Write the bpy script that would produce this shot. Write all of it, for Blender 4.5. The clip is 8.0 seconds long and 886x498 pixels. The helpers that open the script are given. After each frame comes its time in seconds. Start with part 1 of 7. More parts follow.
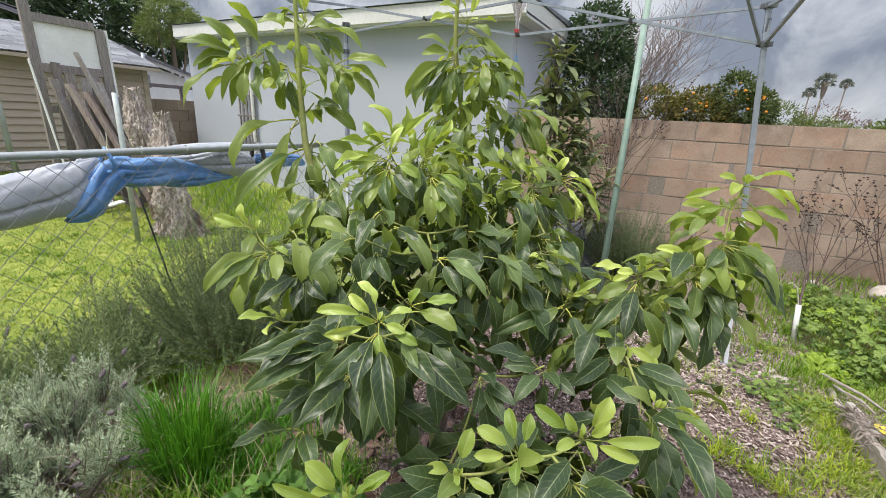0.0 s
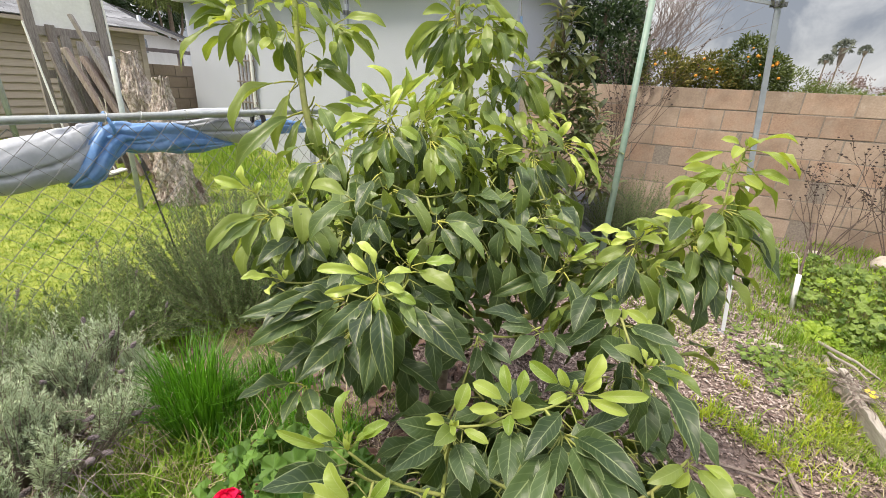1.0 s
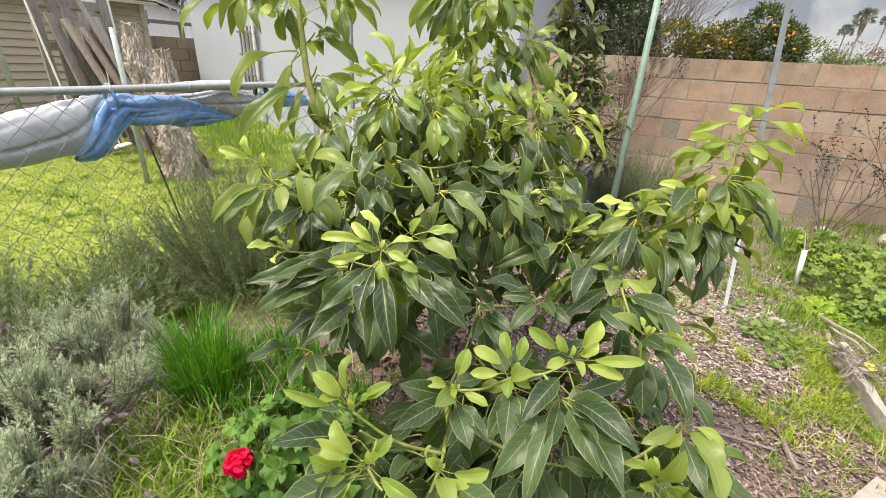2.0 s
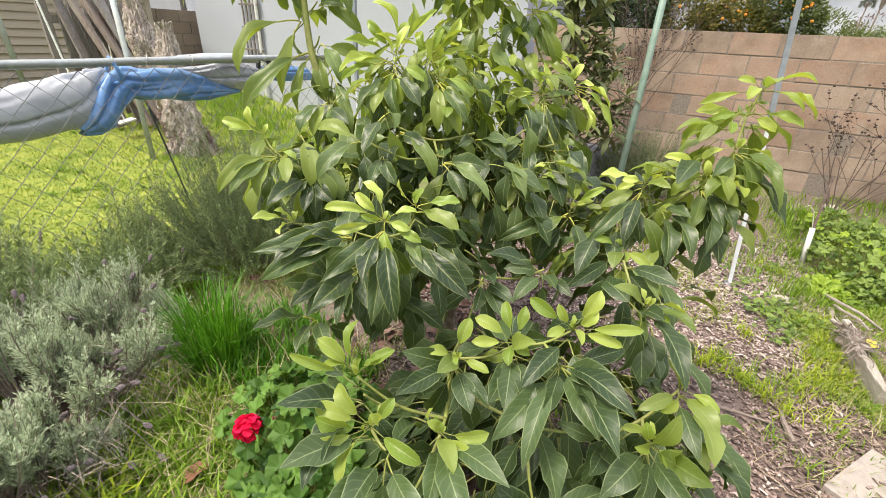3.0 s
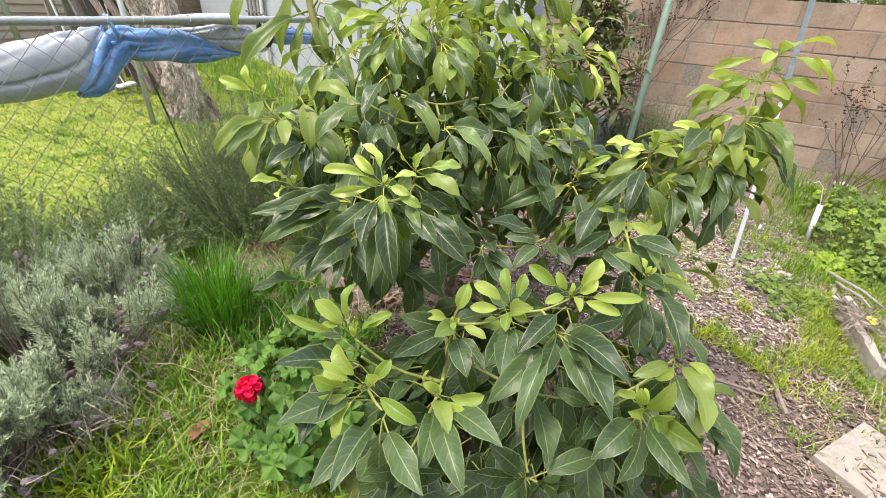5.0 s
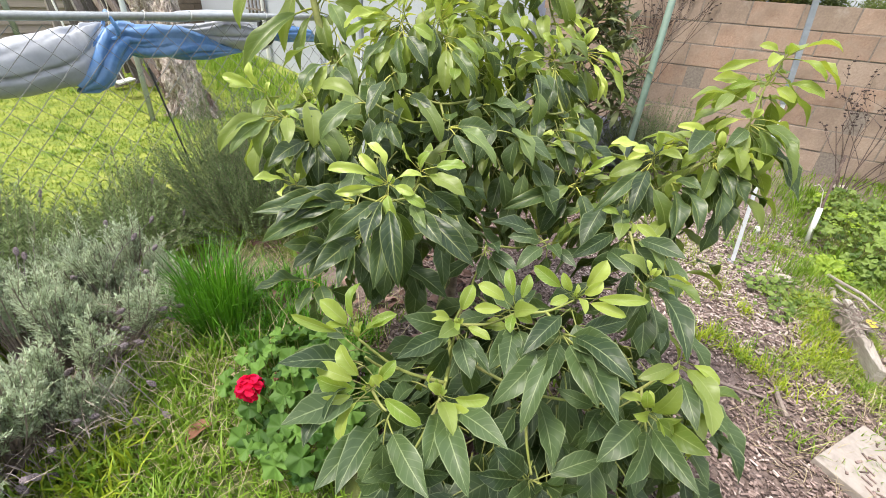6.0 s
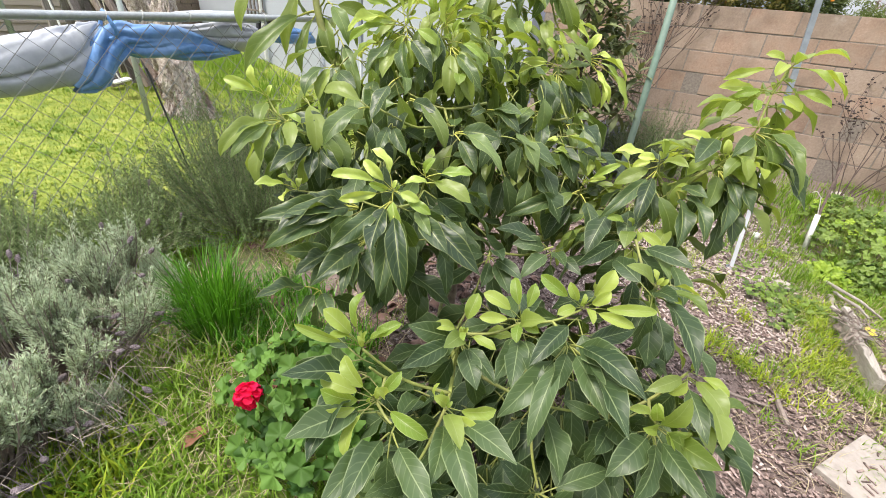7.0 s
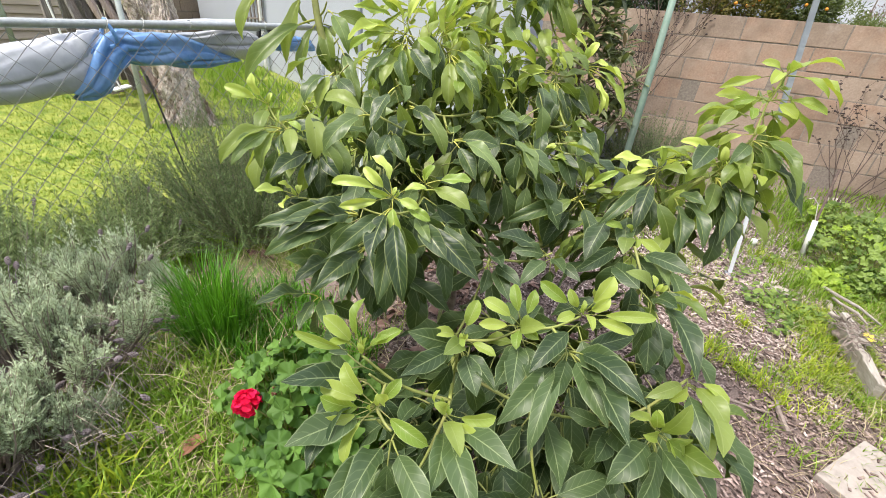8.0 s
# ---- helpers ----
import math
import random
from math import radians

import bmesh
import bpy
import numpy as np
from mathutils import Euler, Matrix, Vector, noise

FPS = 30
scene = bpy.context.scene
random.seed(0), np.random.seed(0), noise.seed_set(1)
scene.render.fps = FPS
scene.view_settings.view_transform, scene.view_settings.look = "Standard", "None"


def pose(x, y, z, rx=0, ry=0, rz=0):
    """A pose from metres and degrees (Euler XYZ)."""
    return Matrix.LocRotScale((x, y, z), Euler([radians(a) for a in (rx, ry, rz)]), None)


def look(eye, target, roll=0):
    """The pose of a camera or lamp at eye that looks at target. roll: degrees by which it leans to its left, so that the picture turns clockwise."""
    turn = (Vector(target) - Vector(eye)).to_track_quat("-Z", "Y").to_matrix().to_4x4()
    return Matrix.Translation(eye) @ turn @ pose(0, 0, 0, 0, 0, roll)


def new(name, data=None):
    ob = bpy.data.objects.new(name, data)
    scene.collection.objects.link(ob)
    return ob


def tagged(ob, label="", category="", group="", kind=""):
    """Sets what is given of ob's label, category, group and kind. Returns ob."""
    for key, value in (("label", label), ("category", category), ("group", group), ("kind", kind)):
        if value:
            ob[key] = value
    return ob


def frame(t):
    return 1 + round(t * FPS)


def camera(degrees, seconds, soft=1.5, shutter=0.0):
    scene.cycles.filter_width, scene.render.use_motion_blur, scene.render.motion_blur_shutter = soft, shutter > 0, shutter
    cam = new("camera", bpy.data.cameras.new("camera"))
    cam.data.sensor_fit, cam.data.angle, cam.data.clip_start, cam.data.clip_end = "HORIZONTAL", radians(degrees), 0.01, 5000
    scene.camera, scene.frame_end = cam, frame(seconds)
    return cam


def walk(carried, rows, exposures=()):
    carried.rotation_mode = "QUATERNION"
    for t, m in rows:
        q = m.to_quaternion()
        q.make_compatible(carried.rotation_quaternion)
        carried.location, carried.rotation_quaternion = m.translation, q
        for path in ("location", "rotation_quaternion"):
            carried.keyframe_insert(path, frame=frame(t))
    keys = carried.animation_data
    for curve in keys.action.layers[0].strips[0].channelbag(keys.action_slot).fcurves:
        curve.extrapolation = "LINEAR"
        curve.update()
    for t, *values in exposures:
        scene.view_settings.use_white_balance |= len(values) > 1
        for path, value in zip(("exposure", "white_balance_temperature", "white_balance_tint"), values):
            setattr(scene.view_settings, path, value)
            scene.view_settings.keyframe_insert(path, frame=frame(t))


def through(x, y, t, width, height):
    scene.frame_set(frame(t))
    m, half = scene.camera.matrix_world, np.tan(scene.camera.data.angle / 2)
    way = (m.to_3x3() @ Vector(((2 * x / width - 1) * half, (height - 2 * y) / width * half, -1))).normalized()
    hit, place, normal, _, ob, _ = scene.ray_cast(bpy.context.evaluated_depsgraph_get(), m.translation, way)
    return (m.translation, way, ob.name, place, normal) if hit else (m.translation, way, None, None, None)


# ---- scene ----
cam = camera(91.9, 8.0, soft=0.85)
PATH = [
    (0, (-5.413, 0.078, 1.522), (-3.724, 0.978, 0.941), 2.9),
    (0.5, (-5.419, 0.068, 1.51), (-3.751, 0.96, 0.863), 3.0),
    (1, (-5.423, 0.057, 1.503), (-3.776, 0.944, 0.794), 3.1),
    (1.5, (-5.428, 0.048, 1.496), (-3.804, 0.932, 0.735), 3.1),
    (3, (-5.446, 0.026, 1.475), (-3.891, 0.905, 0.576), 3.1),
    (3.5, (-5.443, 0.02, 1.464), (-3.909, 0.894, 0.525), 3.2),
    (4, (-5.444, 0.015, 1.458), (-3.928, 0.885, 0.487), 3.3),
    (4.5, (-5.44, 0.015, 1.456), (-3.936, 0.878, 0.459), 3.6),
    (6, (-5.444, 0.033, 1.452), (-3.941, 0.881, 0.441), 4.6),
    (6.5, (-5.442, 0.047, 1.454), (-3.933, 0.889, 0.447), 5.0),
    (7, (-5.438, 0.063, 1.454), (-3.921, 0.898, 0.453), 5.3),
    (7.5, (-5.437, 0.065, 1.452), (-3.914, 0.901, 0.462), 5.4),
    (8, (-5.441, 0.064, 1.456), (-3.91, 0.903, 0.481), 5.3),
]
walk(cam, [(t, look(eye, target, roll)) for t, eye, target, roll in PATH],
     exposures=[(0, 0.35, 6450, 10), (0.5, 0.47, 6750, 10), (1, 0.59, 7050, 10), (1.5, 0.66, 7100, 10), (3, 0.69, 7050, 10), (3.5, 0.7, 7000, 10),
                (4.5, 0.72, 6800, 10), (6.5, 0.73, 6620, 10), (8, 0.73, 6620, 10)])

# ---- world and light ----
world = bpy.data.worlds.new("overcast_sky")
scene.world = world
world.use_nodes = True
wn, wl = world.node_tree.nodes, world.node_tree.links
wn.clear()
sky = wn.new("ShaderNodeTexSky")
sky.sky_type, sky.sun_disc = "NISHITA", False
sky.sun_elevation, sky.sun_rotation = radians(52), radians(250)
sky.air_density, sky.dust_density = 1.0, 3.0
clouds = wn.new("ShaderNodeTexNoise")
clouds.inputs["Scale"].default_value, clouds.inputs["Detail"].default_value = 5.2, 9
clouds.inputs["Roughness"].default_value = 0.55
clouds.inputs["Distortion"].default_value = 0.4
cloud_ramp = wn.new("ShaderNodeValToRGB")
cloud_ramp.color_ramp.elements[0].position, cloud_ramp.color_ramp.elements[1].position = 0.42, 0.61
cloud_ramp.color_ramp.elements[0].color = (2.0, 2.25, 2.8, 1)
cloud_ramp.color_ramp.elements[1].color = (6.0, 6.2, 6.6, 1)
# an overcast sky is about three times as bright overhead as at the horizon
sky_up = wn.new("ShaderNodeSeparateXYZ")
sky_gain = wn.new("ShaderNodeMapRange")
sky_gain.inputs["From Min"].default_value, sky_gain.inputs["From Max"].default_value = 0.25, 0.95
sky_gain.inputs["To Min"].default_value, sky_gain.inputs["To Max"].default_value = 1.0, 3.8
sky_scale = wn.new("ShaderNodeVectorMath")
sky_scale.operation = "SCALE"
wl.new(wn.new("ShaderNodeTexCoord").outputs["Generated"], sky_up.inputs[0])
wl.new(sky_up.outputs["Z"], sky_gain.inputs["Value"])
wl.new(sky_gain.outputs[0], sky_scale.inputs["Scale"])
sky_mix = wn.new("ShaderNodeMix")
sky_mix.data_type = "RGBA"
sky_mix.inputs[0].default_value = 0.88
background = wn.new("ShaderNodeBackground")
background.inputs["Strength"].default_value = 0.1
world_out = wn.new("ShaderNodeOutputWorld")
wl.new(clouds.outputs["Fac"], cloud_ramp.inputs["Fac"])
wl.new(sky.outputs["Color"], sky_mix.inputs[6])
wl.new(cloud_ramp.outputs["Color"], sky_scale.inputs[0])
wl.new(sky_scale.outputs[0], sky_mix.inputs[7])
wl.new(sky_mix.outputs[2], background.inputs["Color"])
wl.new(background.outputs["Background"], world_out.inputs["Surface"])

sun_data = bpy.data.lights.new("sun", "SUN")
sun_data.energy, sun_data.angle, sun_data.color = 3.3, radians(18), (1.0, 0.935, 0.83)
sun = new("sun", sun_data)
sun.matrix_basis = look((-9, 4.5, 14), (-3, 1, 0))


# ---- builders ----
def world_of(ob):
    up = world_of(ob.parent) @ ob.matrix_parent_inverse if ob.parent else Matrix.Identity(4)
    return up @ ob.matrix_basis


def attach(ob, parent):
    ob.parent = parent
    ob.matrix_parent_inverse = world_of(parent).inverted()
    return ob


def thing(name, base, label, category, group="", kind=""):
    ob = new(name)
    ob.empty_display_size = 0.1
    ob.matrix_basis = Matrix.Translation(base)
    return tagged(ob, label, category, group, kind)


def part(name, bm, material, parent=None, label="", smooth=False):
    me = bpy.data.meshes.new(name)
    bm.to_mesh(me)
    bm.free()
    for m in material if isinstance(material, (list, tuple)) else (material,):
        me.materials.append(m)
    if smooth:
        me.polygons.foreach_set("use_smooth", [True] * len(me.polygons))
    ob = new(name, me)
    if parent:
        attach(ob, parent)
    return tagged(ob, label)


def raw_mesh(name, verts, faces, materials, uvs=None, slots=None, smooth=True):
    """A mesh from computed arrays: corner uvs and material slots face by face."""
    me = bpy.data.meshes.new(name)
    me.from_pydata(verts, [], faces)
    for m in materials:
        me.materials.append(m)
    if slots is not None:
        me.polygons.foreach_set("material_index", slots)
    if uvs is not None:
        me.uv_layers.new(name="UVMap").data.foreach_set("uv", np.asarray(uvs, dtype=np.float32).ravel())
    me.polygons.foreach_set("use_smooth", [smooth] * len(me.polygons))
    me.update()
    return me


def box(bm, centre, size, turn=None, bevel=0.0):
    m = Matrix.Translation(centre) @ (turn.to_4x4() if turn else Matrix.Identity(4)) @ Matrix.Diagonal((*size, 1))
    made = bmesh.ops.create_cube(bm, size=1, matrix=m)["verts"]
    if bevel:
        edges = list({e for v in made for e in v.link_edges})
        bmesh.ops.bevel(bm, geom=edges, offset=bevel, segments=2, affect="EDGES", profile=0.7)
    return made


def tube(bm, points, radii, sides=8, cap=True, wobble=0.0):
    """A tapered tube swept along points."""
    points = [Vector(p) for p in points]
    if not isinstance(radii, (list, tuple)):
        radii = [radii] * len(points)
    rings, side = [], None
    for i, p in enumerate(points):
        ahead = (points[min(i + 1, len(points) - 1)] - points[max(i - 1, 0)]).normalized()
        if side is None:
            side = ahead.orthogonal().normalized()
        side = (side - ahead * side.dot(ahead)).normalized()
        other = ahead.cross(side)
        ring = []
        for k in range(sides):
            a = 2 * math.pi * k / sides
            r = radii[i] * (1 + (wobble * (noise.noise(p * 9 + Vector((k * 1.7, 0, 0)))) if wobble else 0))
            ring.append(bm.verts.new(p + side * (r * math.cos(a)) + other * (r * math.sin(a))))
        rings.append(ring)
    for a, b in zip(rings, rings[1:]):
        for k in range(sides):
            bm.faces.new((a[k], a[(k + 1) % sides], b[(k + 1) % sides], b[k]))
    if cap:
        bm.faces.new(rings[0][::-1])
        bm.faces.new(rings[-1])
    return rings


def bezier(p0, p1, p2, n=8):
    p0, p1, p2 = Vector(p0), Vector(p1), Vector(p2)
    return [p0 * (1 - s) ** 2 + p1 * (2 * s * (1 - s)) + p2 * s * s for s in (i / n for i in range(n + 1))]


def soft(x):
    x = max(0.0, min(1.0, x))
    return x * x * (3 - 2 * x)


def ground_height(x, y):
    back = 0.46 * soft((y - 5.0) / 4.0)
    berm = 0.2 * soft((x + 1.5) / 1.4) * (1 - soft((y - 2.0) / 2.0))
    lump = 0.02 * noise.noise(Vector((x * 1.3, y * 1.3, 0))) + 0.008 * noise.noise(Vector((x * 6, y * 6, 3)))
    return back + berm + lump


# ---- materials ----
def node_mat(name):
    m = bpy.data.materials.new(name)
    m.use_nodes = True
    n, l = m.node_tree.nodes, m.node_tree.links
    return m, n, l, n["Principled BSDF"]


def noise_node(n, l, coord, scale, detail=4.0, rough=0.55, stretch=None):
    t = n.new("ShaderNodeTexNoise")
    t.inputs["Scale"].default_value, t.inputs["Detail"].default_value, t.inputs["Roughness"].default_value = scale, detail, rough
    if stretch:
        mp = n.new("ShaderNodeMapping")
        mp.inputs["Scale"].default_value = stretch
        l.new(coord, mp.inputs["Vector"])
        coord = mp.outputs["Vector"]
    l.new(coord, t.inputs["Vector"])
    return t.outputs["Fac"]


def ramp_node(n, l, fac, stops):
    r = n.new("ShaderNodeValToRGB")
    e = r.color_ramp.elements
    while len(e) < len(stops):
        e.new(0.5)
    for el, (at, c) in zip(e, stops):
        el.position, el.color = at, (*c, 1)
    l.new(fac, r.inputs["Fac"])
    return r.outputs["Color"]


def mix_node(n, l, fac, a, b, how="MIX"):
    m = n.new("ShaderNodeMix")
    m.data_type, m.blend_type = "RGBA", how
    for sock, v in ((m.inputs[0], fac), (m.inputs[6], a), (m.inputs[7], b)):
        if isinstance(v, (int, float)):
            sock.default_value = v
        elif isinstance(v, tuple):
            sock.default_value = (*v, 1)
        else:
            l.new(v, sock)
    return m.outputs[2]


def math_node(n, l, op, a, b=None, c=None):
    m = n.new("ShaderNodeMath")
    m.operation = op
    for i, v in enumerate((a, b, c)):
        if v is None:
            continue
        if isinstance(v, (int, float)):
            m.inputs[i].default_value = v
        else:
            l.new(v, m.inputs[i])
    return m.outputs[0]


def surface(name, dark, light, scale=30, large=None, large_scale=1.5, large_amount=0.5, rough=0.7, bump=0.3, depth=0.004,
            metal=0.0, stretch=None, detail=6, spec=0.5, vary=0.0, island=False, stain=0.0):
    """Two scales of variation over a base colour, with relief of the same grain."""
    m, n, l, b = node_mat(name)
    co = n.new("ShaderNodeTexCoord").outputs["Object"]
    if stain:
        co = n.new("ShaderNodeNewGeometry").outputs["Position"]
    fine = noise_node(n, l, co, scale, detail, 0.6, stretch)
    col = ramp_node(n, l, fine, [(0.3, dark), (0.7, light)])
    if large:
        big = noise_node(n, l, co, large_scale, 3, 0.6, stretch)
        col = mix_node(n, l, math_node(n, l, "MULTIPLY", ramp_node(n, l, big, [(0.4, (0, 0, 0)), (0.65, (1, 1, 1))]), large_amount), col, large)
    if stain:
        # weathering that runs across the joints: dark damp blotches and pale lime bloom
        damp = ramp_node(n, l, noise_node(n, l, co, 2.1, 6, 0.65), [(0.45, (0, 0, 0)), (0.68, (1, 1, 1))])
        col = mix_node(n, l, math_node(n, l, "MULTIPLY", damp, stain), col, tuple(0.55 * c for c in dark))
        bloom = ramp_node(n, l, noise_node(n, l, co, 5.3, 7, 0.7), [(0.58, (0, 0, 0)), (0.72, (1, 1, 1))])
        col = mix_node(n, l, math_node(n, l, "MULTIPLY", bloom, 0.5 * stain), col, (0.55, 0.5, 0.45))
    if vary:
        if island:
            rnd = n.new("ShaderNodeNewGeometry").outputs["Random Per Island"]
        else:
            rnd = n.new("ShaderNodeObjectInfo").outputs["Random"]
        hsv = n.new("ShaderNodeHueSaturation")
        l.new(col, hsv.inputs["Color"])
        l.new(math_node(n, l, "MULTIPLY_ADD", rnd, 2 * vary, 1 - vary), hsv.inputs["Value"])
        l.new(math_node(n, l, "MULTIPLY_ADD", rnd, -0.4 * vary, 1 + 0.2 * vary), hsv.inputs["Saturation"])
        col = hsv.outputs["Color"]
    l.new(col, b.inputs["Base Color"])
    b.inputs["Metallic"].default_value, b.inputs["Specular IOR Level"].default_value = metal, spec
    l.new(math_node(n, l, "MULTIPLY_ADD", fine, 0.25, rough - 0.12), b.inputs["Roughness"])
    if bump:
        bp = n.new("ShaderNodeBump")
        bp.inputs["Strength"].default_value, bp.inputs["Distance"].default_value = bump, depth
        l.new(fine, bp.inputs["Height"])
        l.new(bp.outputs["Normal"], b.inputs["Normal"])
    return m


def foliage(name, dark, light, rough=0.5, through=0.3, glow=(0.3, 0.45, 0.05), spec=0.4, objects=False, veins=False, vein_colour=(0.3, 0.36, 0.12)):
    """Thin leaf: colour differs leaf by leaf, light passes through it."""
    m, n, l, b = node_mat(name)
    if objects:
        rnd = n.new("ShaderNodeObjectInfo").outputs["Random"]
    else:
        rnd = n.new("ShaderNodeNewGeometry").outputs["Random Per Island"]
    col = ramp_node(n, l, rnd, [(0.0, dark), (0.75, light), (1.0, tuple(c * 1.15 for c in light))])
    tc = n.new("ShaderNodeTexCoord")
    patch = noise_node(n, l, tc.outputs["Object"], 30 if not veins else 9, 3)
    col = mix_node(n, l, math_node(n, l, "MULTIPLY", patch, 0.45), col, tuple(0.55 * c for c in dark))
    height = patch
    if veins:
        sep = n.new("ShaderNodeSeparateXYZ")
        l.new(tc.outputs["UV"], sep.inputs[0])
        u = math_node(n, l, "ABSOLUTE", math_node(n, l, "SUBTRACT", sep.outputs["X"], 0.5))
        v = sep.outputs["Y"]
        mid = math_node(n, l, "LESS_THAN", u, 0.022)
        wig = noise_node(n, l, tc.outputs["Object"], 5, 2)
        stripe = math_node(n, l, "FRACT", math_node(n, l, "MULTIPLY_ADD", math_node(n, l, "SUBTRACT", v, math_node(n, l, "MULTIPLY", u, 0.42)), 8.0, math_node(n, l, "MULTIPLY", wig, 0.35)))
        away = math_node(n, l, "ABSOLUTE", math_node(n, l, "SUBTRACT", stripe, 0.5))
        side = math_node(n, l, "LESS_THAN", away, 0.075)
        rim = math_node(n, l, "GREATER_THAN", u, 0.462)
        both = math_node(n, l, "MAXIMUM", mid, math_node(n, l, "MAXIMUM", math_node(n, l, "MULTIPLY", side, 0.26), math_node(n, l, "MULTIPLY", rim, 0.8)))
        col = mix_node(n, l, math_node(n, l, "MULTIPLY", both, 0.66), col, vein_colour)
        # the blade swells between its side veins
        height = math_node(n, l, "ADD", math_node(n, l, "MULTIPLY", math_node(n, l, "SUBTRACT", away, mid), 0.3), math_node(n, l, "MULTIPLY", patch, 0.35))
    l.new(col, b.inputs["Base Color"])
    b.inputs["Roughness"].default_value, b.inputs["Specular IOR Level"].default_value = rough, spec
    bp = n.new("ShaderNodeBump")
    bp.inputs["Strength"].default_value, bp.inputs["Distance"].default_value = (0.5 if veins else 0.35), 0.003
    l.new(height, bp.inputs["Height"])
    l.new(bp.outputs["Normal"], b.inputs["Normal"])
    tr = n.new("ShaderNodeBsdfTranslucent")
    l.new(mix_node(n, l, 0.6, col, glow), tr.inputs["Color"])
    ms = n.new("ShaderNodeMixShader")
    ms.inputs[0].default_value = through
    l.new(b.outputs[0], ms.inputs[1])
    l.new(tr.outputs[0], ms.inputs[2])
    l.new(ms.outputs[0], n["Material Output"].inputs["Surface"])
    return m


BLOCK = surface("salmon_concrete_block", (0.32, 0.208, 0.155), (0.45, 0.312, 0.238), 60, (0.37, 0.30, 0.245), 4, 0.6, 0.9, 0.5, 0.004, vary=0.12, stain=0.7)
BLOCK_GREY = surface("grey_tan_concrete_block", (0.315, 0.235, 0.187), (0.43, 0.333, 0.27), 60, (0.31, 0.22, 0.168), 4, 0.4, 0.9, 0.5, 0.004, vary=0.11, stain=0.7)
MORTAR = surface("mortar", (0.185, 0.155, 0.135), (0.31, 0.265, 0.23), 50, rough=0.95, bump=0.5)
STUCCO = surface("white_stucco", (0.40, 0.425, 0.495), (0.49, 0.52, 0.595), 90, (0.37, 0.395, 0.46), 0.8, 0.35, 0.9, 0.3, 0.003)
WHITE_PAINT = surface("white_trim_paint", (0.66, 0.66, 0.66), (0.78, 0.78, 0.77), 25, (0.5, 0.49, 0.46), 1.2, 0.3, 0.6, 0.1)
GALV = surface("galvanised_steel", (0.30, 0.33, 0.35), (0.46, 0.49, 0.51), 40, (0.36, 0.36, 0.34), 4, 0.5, 0.5, 0.1, metal=0.55)
WIRE = surface("weathered_wire", (0.2, 0.2, 0.2), (0.34, 0.34, 0.335), 60, rough=0.6, metal=0.4, bump=0.0)
STEEL_GREY = surface("grey_powder_coated_steel", (0.26, 0.29, 0.345), (0.37, 0.41, 0.475), 18, (0.21, 0.23, 0.265), 3, 0.4, 0.45, 0.05, metal=0.35)
STEEL_WHITE = surface("pale_enamelled_steel", (0.60, 0.63, 0.70), (0.74, 0.77, 0.84), 18, (0.48, 0.5, 0.54), 3, 0.4, 0.5, 0.05)
GREEN_PIPE = surface("pale_green_plastic_coat", (0.16, 0.255, 0.205), (0.24, 0.345, 0.295), 14, (0.3, 0.35, 0.31), 5, 0.4, 0.5, 0.1)
GREEN_POST = surface("faded_green_steel", (0.35, 0.4, 0.405), (0.47, 0.515, 0.515), 20, (0.22, 0.2, 0.17), 3, 0.4, 0.6, 0.1, metal=0.2)
JOINT = surface("dark_grey_moulded_joint", (0.06, 0.065, 0.075), (0.13, 0.14, 0.155), 30, (0.2, 0.2, 0.21), 8, 0.3, 0.55, 0.1)
DARK_PLASTIC = surface("black_plastic", (0.015, 0.015, 0.016), (0.04, 0.04, 0.042), 30, rough=0.5, bump=0.0)
SIDING = surface("tan_vinyl_siding", (0.41, 0.335, 0.29), (0.49, 0.41, 0.355), 12, (0.24, 0.21, 0.15), 1.0, 0.4, 0.6, 0.1, stretch=(0.3, 1, 4))
SHINGLE = surface("grey_asphalt_shingle", (0.09, 0.095, 0.115), (0.22, 0.23, 0.26), 120, rough=0.95, bump=0.5, vary=0.3)
WOOD_FRAME = surface("dark_weathered_timber", (0.12, 0.102, 0.10), (0.27, 0.24, 0.235), 14, (0.26, 0.23, 0.21), 2.0, 0.35, 0.85, 0.5, 0.004, stretch=(6, 6, 0.7), vary=0.2)
WOOD_GREY = surface("silvered_timber", (0.19, 0.17, 0.17), (0.41, 0.385, 0.38), 14, (0.2, 0.13, 0.09), 2.0, 0.45, 0.85, 0.5, 0.004, stretch=(6, 6, 0.7), vary=0.25)
WOOD_BROWN = surface("weathered_brown_timber", (0.2, 0.14, 0.122), (0.42, 0.335, 0.305), 14, (0.33, 0.30, 0.28), 2.5, 0.5, 0.85, 0.5, 0.004, stretch=(6, 6, 0.7), vary=0.25)
WOOD_BED = surface("bleached_bed_board", (0.24, 0.21, 0.18), (0.50, 0.46, 0.41), 16, (0.2, 0.16, 0.13), 4, 0.5, 0.9, 0.5, 0.004, stretch=(1, 6, 6))
STUMP = surface("dead_stump_wood", (0.2, 0.15, 0.125), (0.76, 0.68, 0.63), 26, (0.28, 0.2, 0.16), 6, 0.38, 0.95, 1.0, 0.03, stretch=(1.6, 1.6, 1.1))
TARP_WHITE = surface("grey_white_tarpaulin", (0.38, 0.40, 0.46), (0.50, 0.52, 0.58), 25, (0.33, 0.35, 0.4), 5, 0.5, 0.45, 0.15, 0.004)
